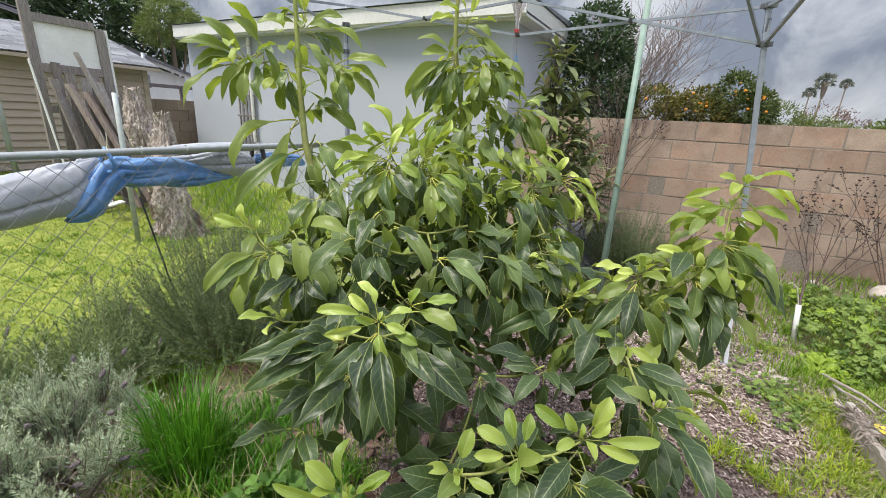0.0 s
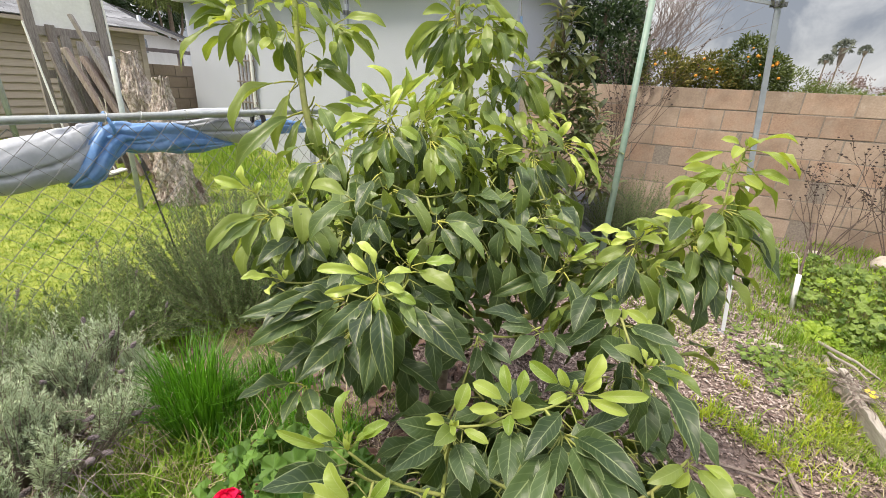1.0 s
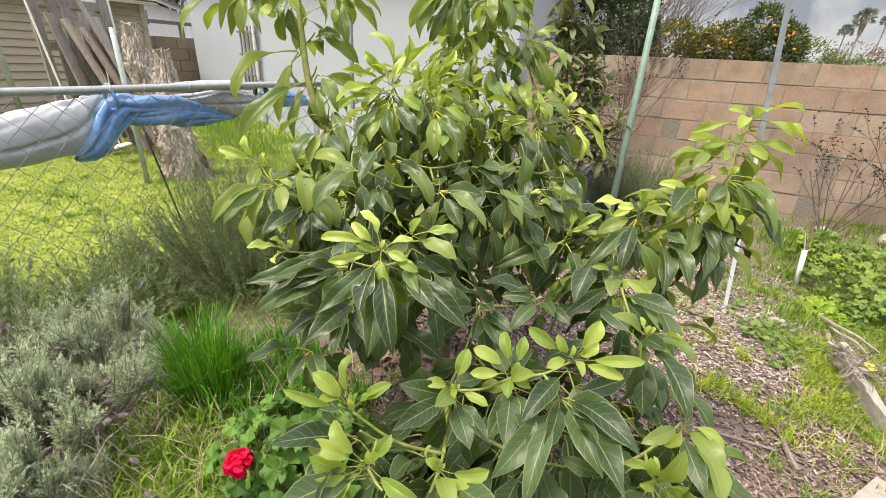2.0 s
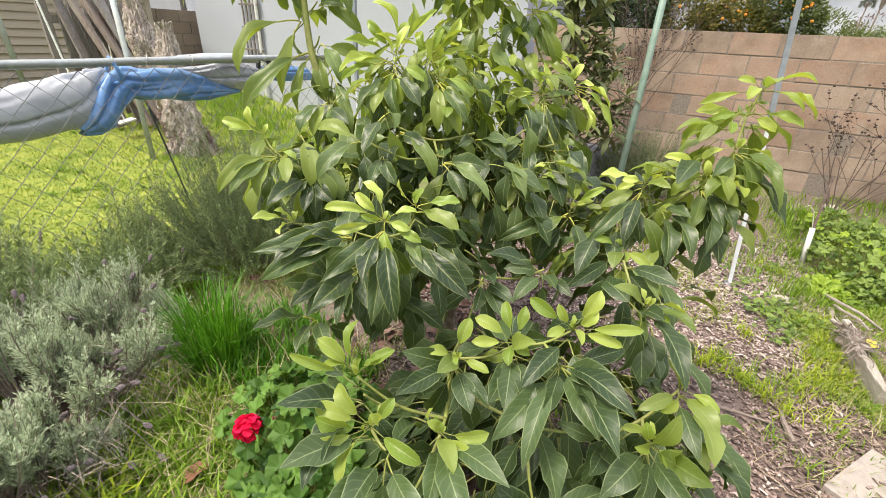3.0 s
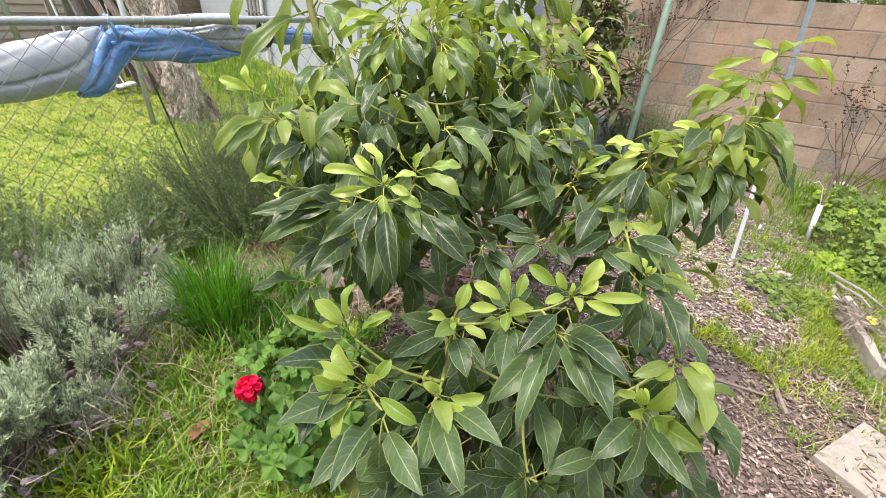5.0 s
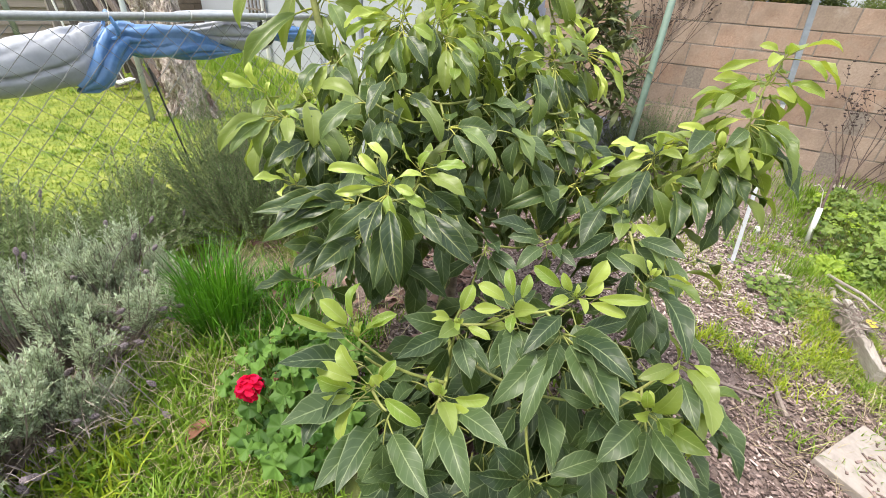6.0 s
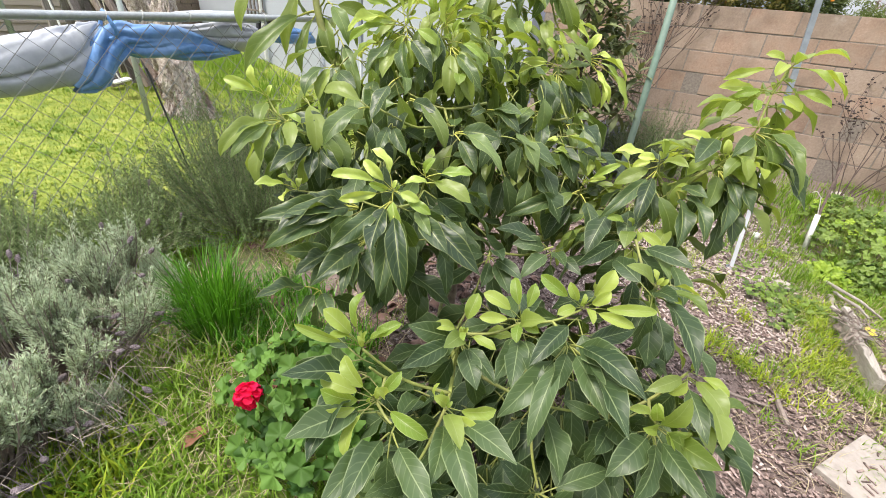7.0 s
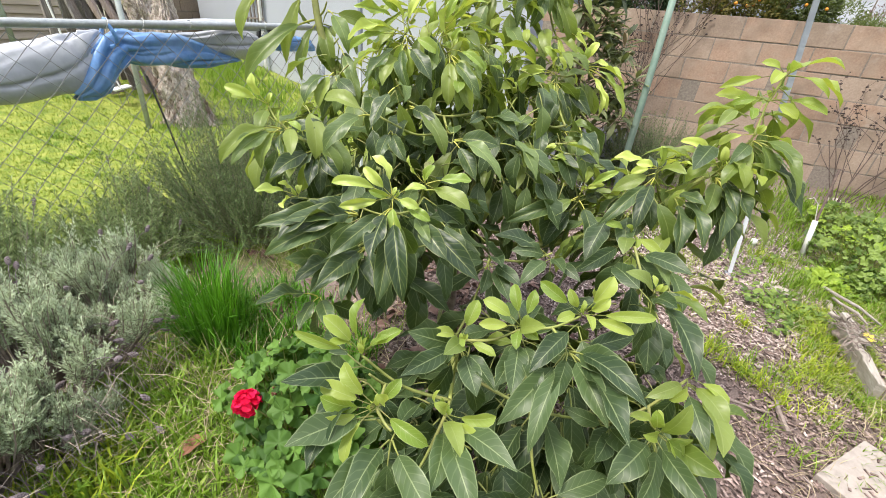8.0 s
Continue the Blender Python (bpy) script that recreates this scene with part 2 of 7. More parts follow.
TARP_BLUE = surface("blue_tarpaulin", (0.05, 0.16, 0.42), (0.12, 0.28, 0.58), 22, (0.24, 0.38, 0.62), 5, 0.55, 0.42, 0.15, 0.004)
BARK = surface("brown_bark", (0.10, 0.075, 0.055), (0.24, 0.19, 0.14), 30, rough=0.95, bump=0.7, depth=0.006)
GREEN_STEM = surface("green_avocado_stem", (0.17, 0.21, 0.045), (0.34, 0.37, 0.10), 40, (0.2, 0.17, 0.08), 6, 0.5, 0.6, 0.2, 0.002)
PETIOLE = surface("yellow_green_petiole", (0.36, 0.38, 0.07), (0.56, 0.54, 0.13), 30, rough=0.5, bump=0.0)
TWIG = surface("dry_twig", (0.07, 0.05, 0.045), (0.18, 0.13, 0.11), 40, rough=0.95, bump=0.3)
STRAW = surface("dry_straw", (0.28, 0.22, 0.13), (0.50, 0.42, 0.27), 20, rough=0.9, bump=0.0, vary=0.3, island=True)
CHIP = surface("bark_mulch_chip", (0.095, 0.064, 0.058), (0.31, 0.225, 0.20), 60, rough=0.95, bump=0.3, vary=0.65, island=True)
PAVER = surface("buff_concrete_paver", (0.265, 0.23, 0.205), (0.375, 0.33, 0.298), 40, (0.39, 0.34, 0.3), 5, 0.4, 0.9, 0.4, 0.003)
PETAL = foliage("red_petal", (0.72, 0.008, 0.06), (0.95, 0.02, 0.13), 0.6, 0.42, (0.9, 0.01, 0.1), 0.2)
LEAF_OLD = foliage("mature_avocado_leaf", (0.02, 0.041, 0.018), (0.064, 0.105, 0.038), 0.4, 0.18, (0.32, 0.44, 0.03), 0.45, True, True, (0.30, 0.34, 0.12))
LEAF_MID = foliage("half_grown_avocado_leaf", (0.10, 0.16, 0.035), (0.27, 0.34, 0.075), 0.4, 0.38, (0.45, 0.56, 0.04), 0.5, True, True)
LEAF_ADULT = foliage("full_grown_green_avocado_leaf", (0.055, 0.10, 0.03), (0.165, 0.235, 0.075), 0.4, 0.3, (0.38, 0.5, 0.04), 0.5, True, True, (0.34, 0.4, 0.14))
LEAF_NEW = foliage("young_avocado_leaf", (0.22, 0.34, 0.055), (0.60, 0.70, 0.17), 0.36, 0.34, (0.58, 0.62, 0.05), 0.5, True, True, (0.42, 0.5, 0.18))
ROSEMARY_PALE = foliage("pale_rosemary_leaf", (0.09, 0.14, 0.055), (0.38, 0.48, 0.23), 0.7, 0.2, (0.3, 0.38, 0.1), 0.25)
LAVENDER = foliage("grey_green_lavender_leaf", (0.36, 0.43, 0.29), (0.72, 0.80, 0.58), 0.8, 0.34, (0.52, 0.62, 0.41), 0.2)
HERB_STEM = surface("grey_green_herb_stem", (0.16, 0.15, 0.10), (0.27, 0.27, 0.18), 40, rough=0.95, bump=0)
ROSEMARY = foliage("rosemary_leaf", (0.04, 0.07, 0.028), (0.23, 0.31, 0.13), 0.6, 0.15, (0.2, 0.3, 0.06), 0.3)
GRASS = foliage("bright_grass_blade", (0.09, 0.20, 0.015), (0.29, 0.43, 0.055), 0.5, 0.3, (0.35, 0.55, 0.03), 0.35)
LAWN = foliage("sunny_lawn_blade", (0.13, 0.225, 0.032), (0.39, 0.455, 0.09), 0.6, 0.3, (0.45, 0.55, 0.03), 0.3)
CLUMP = foliage("chive_green_blade", (0.03, 0.11, 0.01), (0.14, 0.34, 0.035), 0.4, 0.3, (0.2, 0.55, 0.02), 0.4)
WEED_BRIGHT = foliage("young_weed_leaf", (0.14, 0.25, 0.02), (0.36, 0.48, 0.06), 0.5, 0.34, (0.42, 0.58, 0.03), 0.35)
WEED = foliage("mallow_weed_leaf", (0.05, 0.10, 0.018), (0.24, 0.33, 0.075), 0.5, 0.3, (0.35, 0.55, 0.05), 0.35)
FAR_DARK = foliage("dark_evergreen_leaf", (0.018, 0.04, 0.018), (0.07, 0.115, 0.045), 0.5, 0.15, (0.1, 0.2, 0.03), 0.4)
FAR_CITRUS = foliage("citrus_leaf", (0.05, 0.055, 0.014), (0.22, 0.18, 0.04), 0.5, 0.2, (0.25, 0.35, 0.04), 0.4)
FAR_PALE = foliage("pale_shrub_leaf", (0.09, 0.125, 0.035), (0.2, 0.245, 0.075), 0.6, 0.2, (0.3, 0.4, 0.08), 0.3)
FAR_PINK = foliage("pinkish_dry_leaf", (0.16, 0.10, 0.09), (0.32, 0.22, 0.19), 0.7, 0.2, (0.3, 0.2, 0.15), 0.2)
LOQUAT = foliage("loquat_leaf", (0.065, 0.09, 0.035), (0.22, 0.25, 0.11), 0.5, 0.18, (0.25, 0.3, 0.05), 0.4)
LOQUAT_BUFF = foliage("buff_new_leaf", (0.28, 0.20, 0.12), (0.48, 0.38, 0.26), 0.7, 0.25, (0.4, 0.35, 0.15), 0.2)
FRUIT = surface("orange_fruit", (0.62, 0.22, 0.02), (0.80, 0.34, 0.03), 40, rough=0.5, bump=0.1)


def ground_material():
    m, n, l, b = node_mat("garden_soil_and_turf")
    tc = n.new("ShaderNodeTexCoord").outputs["Object"]
    sep = n.new("ShaderNodeSeparateXYZ")
    l.new(tc, sep.inputs[0])
    x, y = sep.outputs["X"], sep.outputs["Y"]
    fine = noise_node(n, l, tc, 55, 8, 0.7)
    mid = noise_node(n, l, tc, 7, 5)
    big = noise_node(n, l, tc, 1.1, 4)
    soil = ramp_node(n, l, fine, [(0.3, (0.075, 0.055, 0.042)), (0.7, (0.20, 0.155, 0.125))])
    mulch = ramp_node(n, l, fine, [(0.3, (0.09, 0.064, 0.057)), (0.7, (0.26, 0.195, 0.175))])
    turf = ramp_node(n, l, mid, [(0.35, (0.10, 0.155, 0.02)), (0.7, (0.22, 0.29, 0.04))])
    lawn = ramp_node(n, l, mid, [(0.35, (0.14, 0.20, 0.03)), (0.6, (0.30, 0.33, 0.06)), (0.8, (0.36, 0.33, 0.15))])
    wob = math_node(n, l, "ADD", math_node(n, l, "MULTIPLY_ADD", mid, 0.9, -0.45), math_node(n, l, "MULTIPLY_ADD", big, 2.4, -1.2))
    # bark path beside the tree, turf elsewhere, lawn beyond the fence
    def ease(v, low, high):
        return ramp_node(n, l, math_node(n, l, "MULTIPLY_ADD", math_node(n, l, "ADD", v, wob), 1 / (high - low), -low / (high - low)), [(0.0, (0, 0, 0)), (1.0, (1, 1, 1))])

    path = math_node(n, l, "MULTIPLY", ease(x, -4.9, -4.5), math_node(n, l, "SUBTRACT", 1.0, ease(y, 1.8, 2.4)))
    path = math_node(n, l, "MULTIPLY", path, ease(y, -3.4, -2.2))
    col = mix_node(n, l, ramp_node(n, l, big, [(0.25, (0.2, 0.2, 0.2)), (0.6, (1, 1, 1))]), soil, turf)
    col = mix_node(n, l, path, col, mulch)
    col = mix_node(n, l, ease(y, 3.1, 3.6), col, lawn)
    yard = ramp_node(n, l, fine, [(0.3, (0.16, 0.15, 0.14)), (0.7, (0.28, 0.27, 0.25))])
    col = mix_node(n, l, math_node(n, l, "MAXIMUM", math_node(n, l, "GREATER_THAN", y, 9.1), math_node(n, l, "GREATER_THAN", x, 0.3)), col, yard)
    l.new(col, b.inputs["Base Color"])
    b.inputs["Roughness"].default_value = 0.95
    bp = n.new("ShaderNodeBump")
    bp.inputs["Strength"].default_value, bp.inputs["Distance"].default_value = 0.8, 0.012
    l.new(fine, bp.inputs["Height"])
    l.new(bp.outputs["Normal"], b.inputs["Normal"])
    return m


GROUND = ground_material()


# ---- ground, walls and buildings ----
def build_ground():
    xs = sorted(set([-300, -120, -50, -25, -14, -10, -8] + [round(-7 + 0.1 * i, 3) for i in range(81)] + [2, 4, 8, 14, 25, 50, 120, 300]))
    ys = sorted(set([-300, -120, -50, -20, -10, -5] + [round(-3 + 0.1 * i, 3) for i in range(91)] + [7, 8, 9, 10, 12, 16, 25, 50, 120, 300]))
    verts = [(x, y, ground_height(x, y)) for y in ys for x in xs]
    w = len(xs)
    faces = [(j * w + i, j * w + i + 1, (j + 1) * w + i + 1, (j + 1) * w + i) for j in range(len(ys) - 1) for i in range(w - 1)]
    return tagged(new("ground", raw_mesh("ground", verts, faces, [GROUND])), "uneven backyard soil with turf and bark mulch", "ground", kind="structure")


build_ground()

BLOCK_L, BLOCK_H = 0.4064, 0.2032
WALL_TOP = 8 * BLOCK_H


def build_block_wall():
    wall = thing("wall_east", (0, 0, 0), "salmon and grey concrete block garden wall", "block wall", kind="structure")
    bm = bmesh.new()
    box(bm, (0.0765, -2.0, WALL_TOP / 2 - 0.15), (0.147, 8.0, WALL_TOP + 0.285))
    part("mortar", bm, MORTAR, wall, "recessed grey mortar joints")
    return wall


wall_east = build_block_wall()


def build_house():
    house = thing("house", (0.1, 2.3, 0), "white stucco house with low roof and wide fascia", "house")
    bm = bmesh.new()
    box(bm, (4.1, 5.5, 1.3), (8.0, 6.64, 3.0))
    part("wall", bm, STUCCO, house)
    bm = bmesh.new()
    box(bm, (4.04, 5.4, 2.74), (8.3, 6.88, 0.05))
    part("soffit", bm, surface("painted_soffit", (0.62, 0.62, 0.62), (0.72, 0.72, 0.72), 20), house)
    for c, s in (((-0.12, 5.4, 2.84), (0.04, 6.88, 0.2)), ((4.04, 1.98, 2.84), (8.3, 0.04, 0.2)), ((4.04, 8.82, 2.84), (8.3, 0.04, 0.2))):
        bm = bmesh.new()
        box(bm, c, s, bevel=0.004)
        part("fascia", bm, WHITE_PAINT, house, "white painted fascia board")
    bm = bmesh.new()
    vs = [bm.verts.new(p) for p in ((-0.17, 1.94, 2.95), (8.3, 1.94, 2.95), (8.3, 8.86, 2.95), (-0.17, 8.86, 2.95), (4, 1.94, 3.1), (4, 8.86, 3.1))]
    for f in ((0, 4, 5, 3), (1, 2, 5, 4), (0, 1, 4), (3, 5, 2), (0, 3, 2, 1)):
        bm.faces.new([vs[i] for i in f])
    part("roof", bm, SHINGLE, house)
    bm = bmesh.new()
    tube(bm, [(0.04, 7.0, 0.3), (0.04, 7.0, 2.7)], 0.03, 10)
    part("downpipe", bm, WHITE_PAINT, house)
    return house


build_house()


def build_shed():
    shed = thing("garden_shed", (-4, 9, 0.4), "tan garden shed with lapped siding and grey shingle roof", "shed")
    bm = bmesh.new()
    box(bm, (-3.78, 10.5, 1.25), (6.0, 3.3, 1.9))
    part("body", bm, SIDING, shed)
    board = bmesh.new()
    box(board, (0, 0, 0), (6.04, 0.02, 0.12), Matrix.Rotation(radians(-14), 3, "X"))
    me = bpy.data.meshes.new("siding_board")
    board.to_mesh(me)
    board.free()
    me.materials.append(SIDING)
    for i in range(16):
        ob = new("siding_board", me)
        ob.matrix_basis = Matrix.Translation((-3.78, 8.835, 0.42 + 0.11 * i))
        attach(ob, shed)
    bm = bmesh.new()
    box(bm, (-0.76, 8.83, 1.28), (0.09, 0.05, 1.75), bevel=0.005)
    part("corner_trim", bm, SIDING, shed)
    slope = Matrix.Rotation(radians(18), 3, "X")
    bm = bmesh.new()
    for k in range(15):
        s = k * 0.13
        y, z = 8.58 + s * math.cos(radians(18)), 2.13 + s * math.sin(radians(18))
        x = -6.9
        while x < -0.62:
            w = random.uniform(0.24, 0.34)
            w = min(w, -0.6 - x)
            box(bm, (x + w / 2, y + 0.07, z + 0.045 + random.uniform(-0.003, 0.003)), (w - 0.006, 0.17, 0.012), slope)
            x += w
    part("shingles", bm, surface("shed_shingle", (0.13, 0.135, 0.155), (0.24, 0.25, 0.275), 90, rough=0.95, bump=0.4, vary=0.35, island=True), shed, "grey dimensional asphalt shingles").update_tag()
    bm = bmesh.new()
    box(bm, (-3.78, 9.55, 2.43), (6.3, 2.0, 0.03), slope)
    box(bm, (-3.78, 8.57, 2.1), (6.34, 0.03, 0.05), bevel=0.004)
    part("roof_deck", bm, SIDING, shed)
    bm = bmesh.new()
    vs = [bm.verts.new(p) for p in ((-6.9, 10.5, 2.75), (-0.62, 10.5, 2.75), (-0.62, 12.4, 2.12), (-6.9, 12.4, 2.12))]
    bm.faces.new(vs)
    bmesh.ops.solidify(bm, geom=bm.faces[:], thickness=0.05)
    part("rear_roof", bm, SHINGLE, shed)


build_shed()


def build_back_wall():
    w = thing("wall_north", (-0.2, 9, 0), "brown concrete block wall between shed and house", "block wall", kind="structure")
    bm = bmesh.new()
    box(bm, (-0.2, 9.08, 0.8), (1.4, 0.13, 1.62))
    part("mortar", bm, MORTAR, w)
    me = bpy.data.meshes.new("block")
    bm = bmesh.new()
    box(bm, (0, 0, 0), (BLOCK_L - 0.012, 0.16, BLOCK_H - 0.012), bevel=0.006)
    bm.to_mesh(me)
    bm.free()
    me.materials.append(surface("brown_block", (0.22, 0.165, 0.13), (0.34, 0.265, 0.21), 40, rough=0.9, vary=0.12, stain=0.4))
    for k in range(6):
        for i in range(4):
            ob = new("block", me)
            ob.matrix_basis = Matrix.Translation((-0.75 + (0.2 if k % 2 else 0) + i * BLOCK_L, 9.08, WALL_TOP - (k + 0.5) * BLOCK_H))
            attach(ob, w)


build_back_wall()


def build_far_house():
    """The eave runs away obliquely behind the brown wall."""
    h = thing("neighbour_house", (0.7, 11.8, 0), "white neighbouring house with grey shingle roof", "house")
    m = Matrix.Translation((0.68, 11.73, 0)) @ Matrix.Rotation(math.atan2(0.759, 0.652), 4, "Z")

    def piece(name, bm, mat, parent=h, label=""):
        bmesh.ops.transform(bm, matrix=m, verts=bm.verts)
        return part(name, bm, mat, parent, label)

    bm = bmesh.new()
    box(bm, (3.6, 2.7, 1.2), (8.4, 4.8, 2.7))
    piece("wall", bm, WHITE_PAINT)
    bm = bmesh.new()
    box(bm, (3.4, 0.0, 2.6), (9.0, 0.04, 0.16), bevel=0.005)
    piece("fascia", bm, WHITE_PAINT, label="white painted fascia board")
    slope = Matrix.Rotation(radians(17), 3, "X")
    bm = bmesh.new()
    for k in range(20):
        s = k * 0.14
        x = -1.1
        while x < 7.9:
            w = min(random.uniform(0.3, 0.45), 7.9 - x)
            box(bm, (x + w / 2, s * math.cos(radians(17)), 2.7 + s * math.sin(radians(17)) + random.uniform(-0.003, 0.003)), (w - 0.008, 0.18, 0.014), slope)
            x += max(w, 0.05)
    piece("shingles", bm, SHINGLE_ISLAND, label="grey asphalt shingles")
    bm = bmesh.new()
    box(bm, (3.4, 1.3, 3.03), (9.0, 2.9, 0.05), slope)
    piece("roof_deck", bm, SHINGLE)
    bm = bmesh.new()
    box(bm, (1.75, 0.28, 2.12), (0.62, 0.06, 0.46), bevel=0.01)
    win = piece("window", bm, WHITE_PAINT)
    bm = bmesh.new()
    box(bm, (1.75, 0.245, 2.12), (0.5, 0.03, 0.34))
    piece("pane", bm, surface("dark_window_glass", (0.10, 0.11, 0.12), (0.17, 0.18, 0.19), 5, rough=0.2, bump=0), win)
    bm = bmesh.new()
    box(bm, (0.6, 10.0, 1.9), (1.6, 0.05, 0.07), bevel=0.006)
    tagged(part("rail", bm, WOOD_FRAME, None), "grey weathered rail behind the brown wall", "rail")
    bm = bmesh.new()
    box(bm, (0.6, 10.0, 0.95), (0.08, 0.08, 1.9), bevel=0.006)
    tagged(part("rail_post", bm, WOOD_FRAME, None), "grey weathered post behind the brown wall", "post")


SHINGLE_ISLAND = surface("grey_shingle_tab", (0.13, 0.13, 0.145), (0.24, 0.24, 0.255), 90, rough=0.95, bump=0.4, vary=0.35, island=True)
build_far_house()


# ---- fence, tarpaulin and the canopy frame ----
FENCE_Y = 3.2


def build_fence():
    f = thing("chain_link_fence", (-4, FENCE_Y, 0), "galvanised chain-link fence with steel top rail", "fence")
    bm = bmesh.new()
    tube(bm, [(-6.2 + 0.5 * i, FENCE_Y, 1.222 + 0.004 * math.sin(i * 1.3)) for i in range(9)] + [(-2.3, FENCE_Y, 1.216)], 0.024, 12)
    part("top_rail", bm, GALV, f, smooth=True)
    for x in (-6.15, -2.3):
        bm = bmesh.new()
        tube(bm, [(x, FENCE_Y + 0.055, -0.1), (x, FENCE_Y + 0.055, 1.25)], 0.026, 12)
        part("post", bm, GALV, f, smooth=True)
    bm = bmesh.new()
    step = 0.07
    n = int(3.9 / step)
    for i in range(n):
        x0 = -6.2 + step * i
        pts = [(x0 + (step if (j + i) % 2 else 0) * 1.0 + random.uniform(-0.003, 0.003), FENCE_Y - 0.03 + (0.004 if j % 2 else -0.004), 0.06 + step * j) for j in range(17)]
        tube(bm, pts, 0.0027, 4, False)
    part("wire_mesh", bm, WIRE, f, "woven diamond wire mesh")
    for x in (-4.05, -3.85, -2.95, -3.55):
        bm = bmesh.new()
        tube(bm, [(x + 0.012 * math.sin(a), FENCE_Y + 0.03 * math.cos(a), 1.222 + 0.03 * math.sin(a)) for a in np.linspace(0, 6.2, 14)], 0.003, 5)
        part("tie_wire", bm, GALV, f)
    return f


build_fence()


def drape(name, path, radii, flats, mat, folds, seed, label, parent=None):
    """A rolled, sagging bundle of sheet: a closed sleeve with lengthwise folds and cross creases."""
    bm = bmesh.new()
    n, sides = 170, 84
    path = [Vector(p) for p in path]
    seg = len(path) - 1
    rings = []
    for i in range(n + 1):
        s = i / n * seg
        k = min(int(s), seg - 1)
        u = s - k
        u = u * u * (3 - 2 * u) * 0.5 + u * 0.5
        c = path[k].lerp(path[k + 1], u)
        r = radii[k] + (radii[k + 1] - radii[k]) * u
        fl = flats[k] + (flats[k + 1] - flats[k]) * u
        ring = []
        for j in range(sides):
            a = 2 * math.pi * j / sides
            q = Vector((math.cos(a), math.sin(a), s * 1.1 + seed))
            # long creases wind slowly round the roll
            twist = a + 0.22 * s
            crease = max(0.0, 1 - 3.6 * abs(noise.noise(Vector((1.25 * math.cos(twist), 1.25 * math.sin(twist), 0.16 * s + 3 * seed)))))
            w = 1 + 0.5 * folds * noise.noise(q * 0.9) + 0.12 * folds * noise.noise(q * 3.1) - folds * 1.3 * crease ** 1.6
            ring.append(bm.verts.new(c + Vector((0.02 * math.sin(a * 2), r * fl * w * math.cos(a), r * w * math.sin(a)))))
        rings.append(ring)
    for a, b in zip(rings, rings[1:]):
        for j in range(sides):
            bm.faces.new((a[j], a[(j + 1) % sides], b[(j + 1) % sides], b[j]))
    bm.faces.new(rings[0][::-1])
    bm.faces.new(rings[-1])
    return part(name, bm, mat, parent, label, smooth=True)


def build_tarp():
    t = thing("rolled_tarpaulin", (-4, 3.3, 0.9), "rolled blue and grey-white tarpaulin hung along the fence", "tarpaulin")
    y = FENCE_Y + 0.14
    drape("grey_roll", [(-5.8, y, 0.93), (-5.2, y, 0.945), (-4.53, y, 0.956), (-4.33, y, 0.977), (-4.23, y, 0.99), (-4.15, y, 1.026), (-4.08, y, 1.09), (-4.03, y, 1.14)],
          [0.13, 0.14, 0.15, 0.16, 0.165, 0.147, 0.09, 0.035], [0.8, 0.8, 0.75, 0.7, 0.68, 0.68, 0.68, 0.7], TARP_WHITE, 0.2, 2.0, "grey-white side of the sheet", t)
    drape("blue_roll", [(-4.26, y - 0.05, 0.83), (-4.19, y - 0.055, 0.878), (-4.12, y - 0.05, 0.95), (-4.03, y - 0.035, 1.045), (-3.94, y - 0.02, 1.085), (-3.84, y - 0.01, 1.06), (-3.7, y, 1.05), (-3.55, y, 1.04), (-3.39, y, 1.013), (-3.23, y, 0.986), (-3.1, y, 0.97)],
          [0.03, 0.088, 0.122, 0.115, 0.104, 0.11, 0.115, 0.113, 0.087, 0.042, 0.009], [0.9, 0.85, 0.8, 0.75, 0.7, 0.7, 0.7, 0.7, 0.65, 0.6, 0.6], TARP_BLUE, 0.24, 7.0, "blue side of the sheet", t)
    drape("upper_fold", [(-3.6, y + 0.03, 1.14), (-3.42, y + 0.03, 1.11), (-3.24, y + 0.02, 1.1), (-3.06, y + 0.01, 1.08), (-2.9, y, 1.06)],
          [0.018, 0.055, 0.096, 0.11, 0.09], [0.9, 0.9, 0.9, 0.9, 0.9], TARP_WHITE, 0.32, 11.0, "", t)
    drape("top_fold", [(-3.78, y - 0.06, 1.2), (-3.57, y - 0.06, 1.215), (-3.36, y - 0.06, 1.225), (-3.12, y - 0.06, 1.222), (-2.95, y - 0.05, 1.2)],
          [0.012, 0.034, 0.038, 0.038, 0.02], [1.3, 1.3, 1.3, 1.3, 1.3], TARP_WHITE, 0.12, 13.0, "pale edge laid over the rail", t)
    bm = bmesh.new()
    tube(bm, [(-4.03 + 0.012 * math.sin(2 * a), FENCE_Y + 0.04 + 0.075 * math.cos(a), 1.17 + 0.075 * math.sin(a)) for a in np.linspace(0, 6.28, 18)], 0.011, 6)
    part("tie_cord", bm, TARP_BLUE, t, "blue tie cord round the rail")
    drape("blue_end", [(-2.86, y, 1.1), (-2.65, y, 1.09), (-2.5, y, 1.08), (-2.33, y, 1.06)], [0.05, 0.07, 0.06, 0.05], [0.7, 0.7, 0.7, 0.7], TARP_BLUE, 0.2, 5.0, "", t)
    bm = bmesh.new()
    tube(bm, [(-2.88, y - 0.06 + 0.075 * math.cos(a), 1.135 + 0.105 * math.sin(a)) for a in np.linspace(0, 6.28, 20)], 0.02, 6)
    part("strap", bm, DARK_PLASTIC, t, "black rubber strap")


build_tarp()


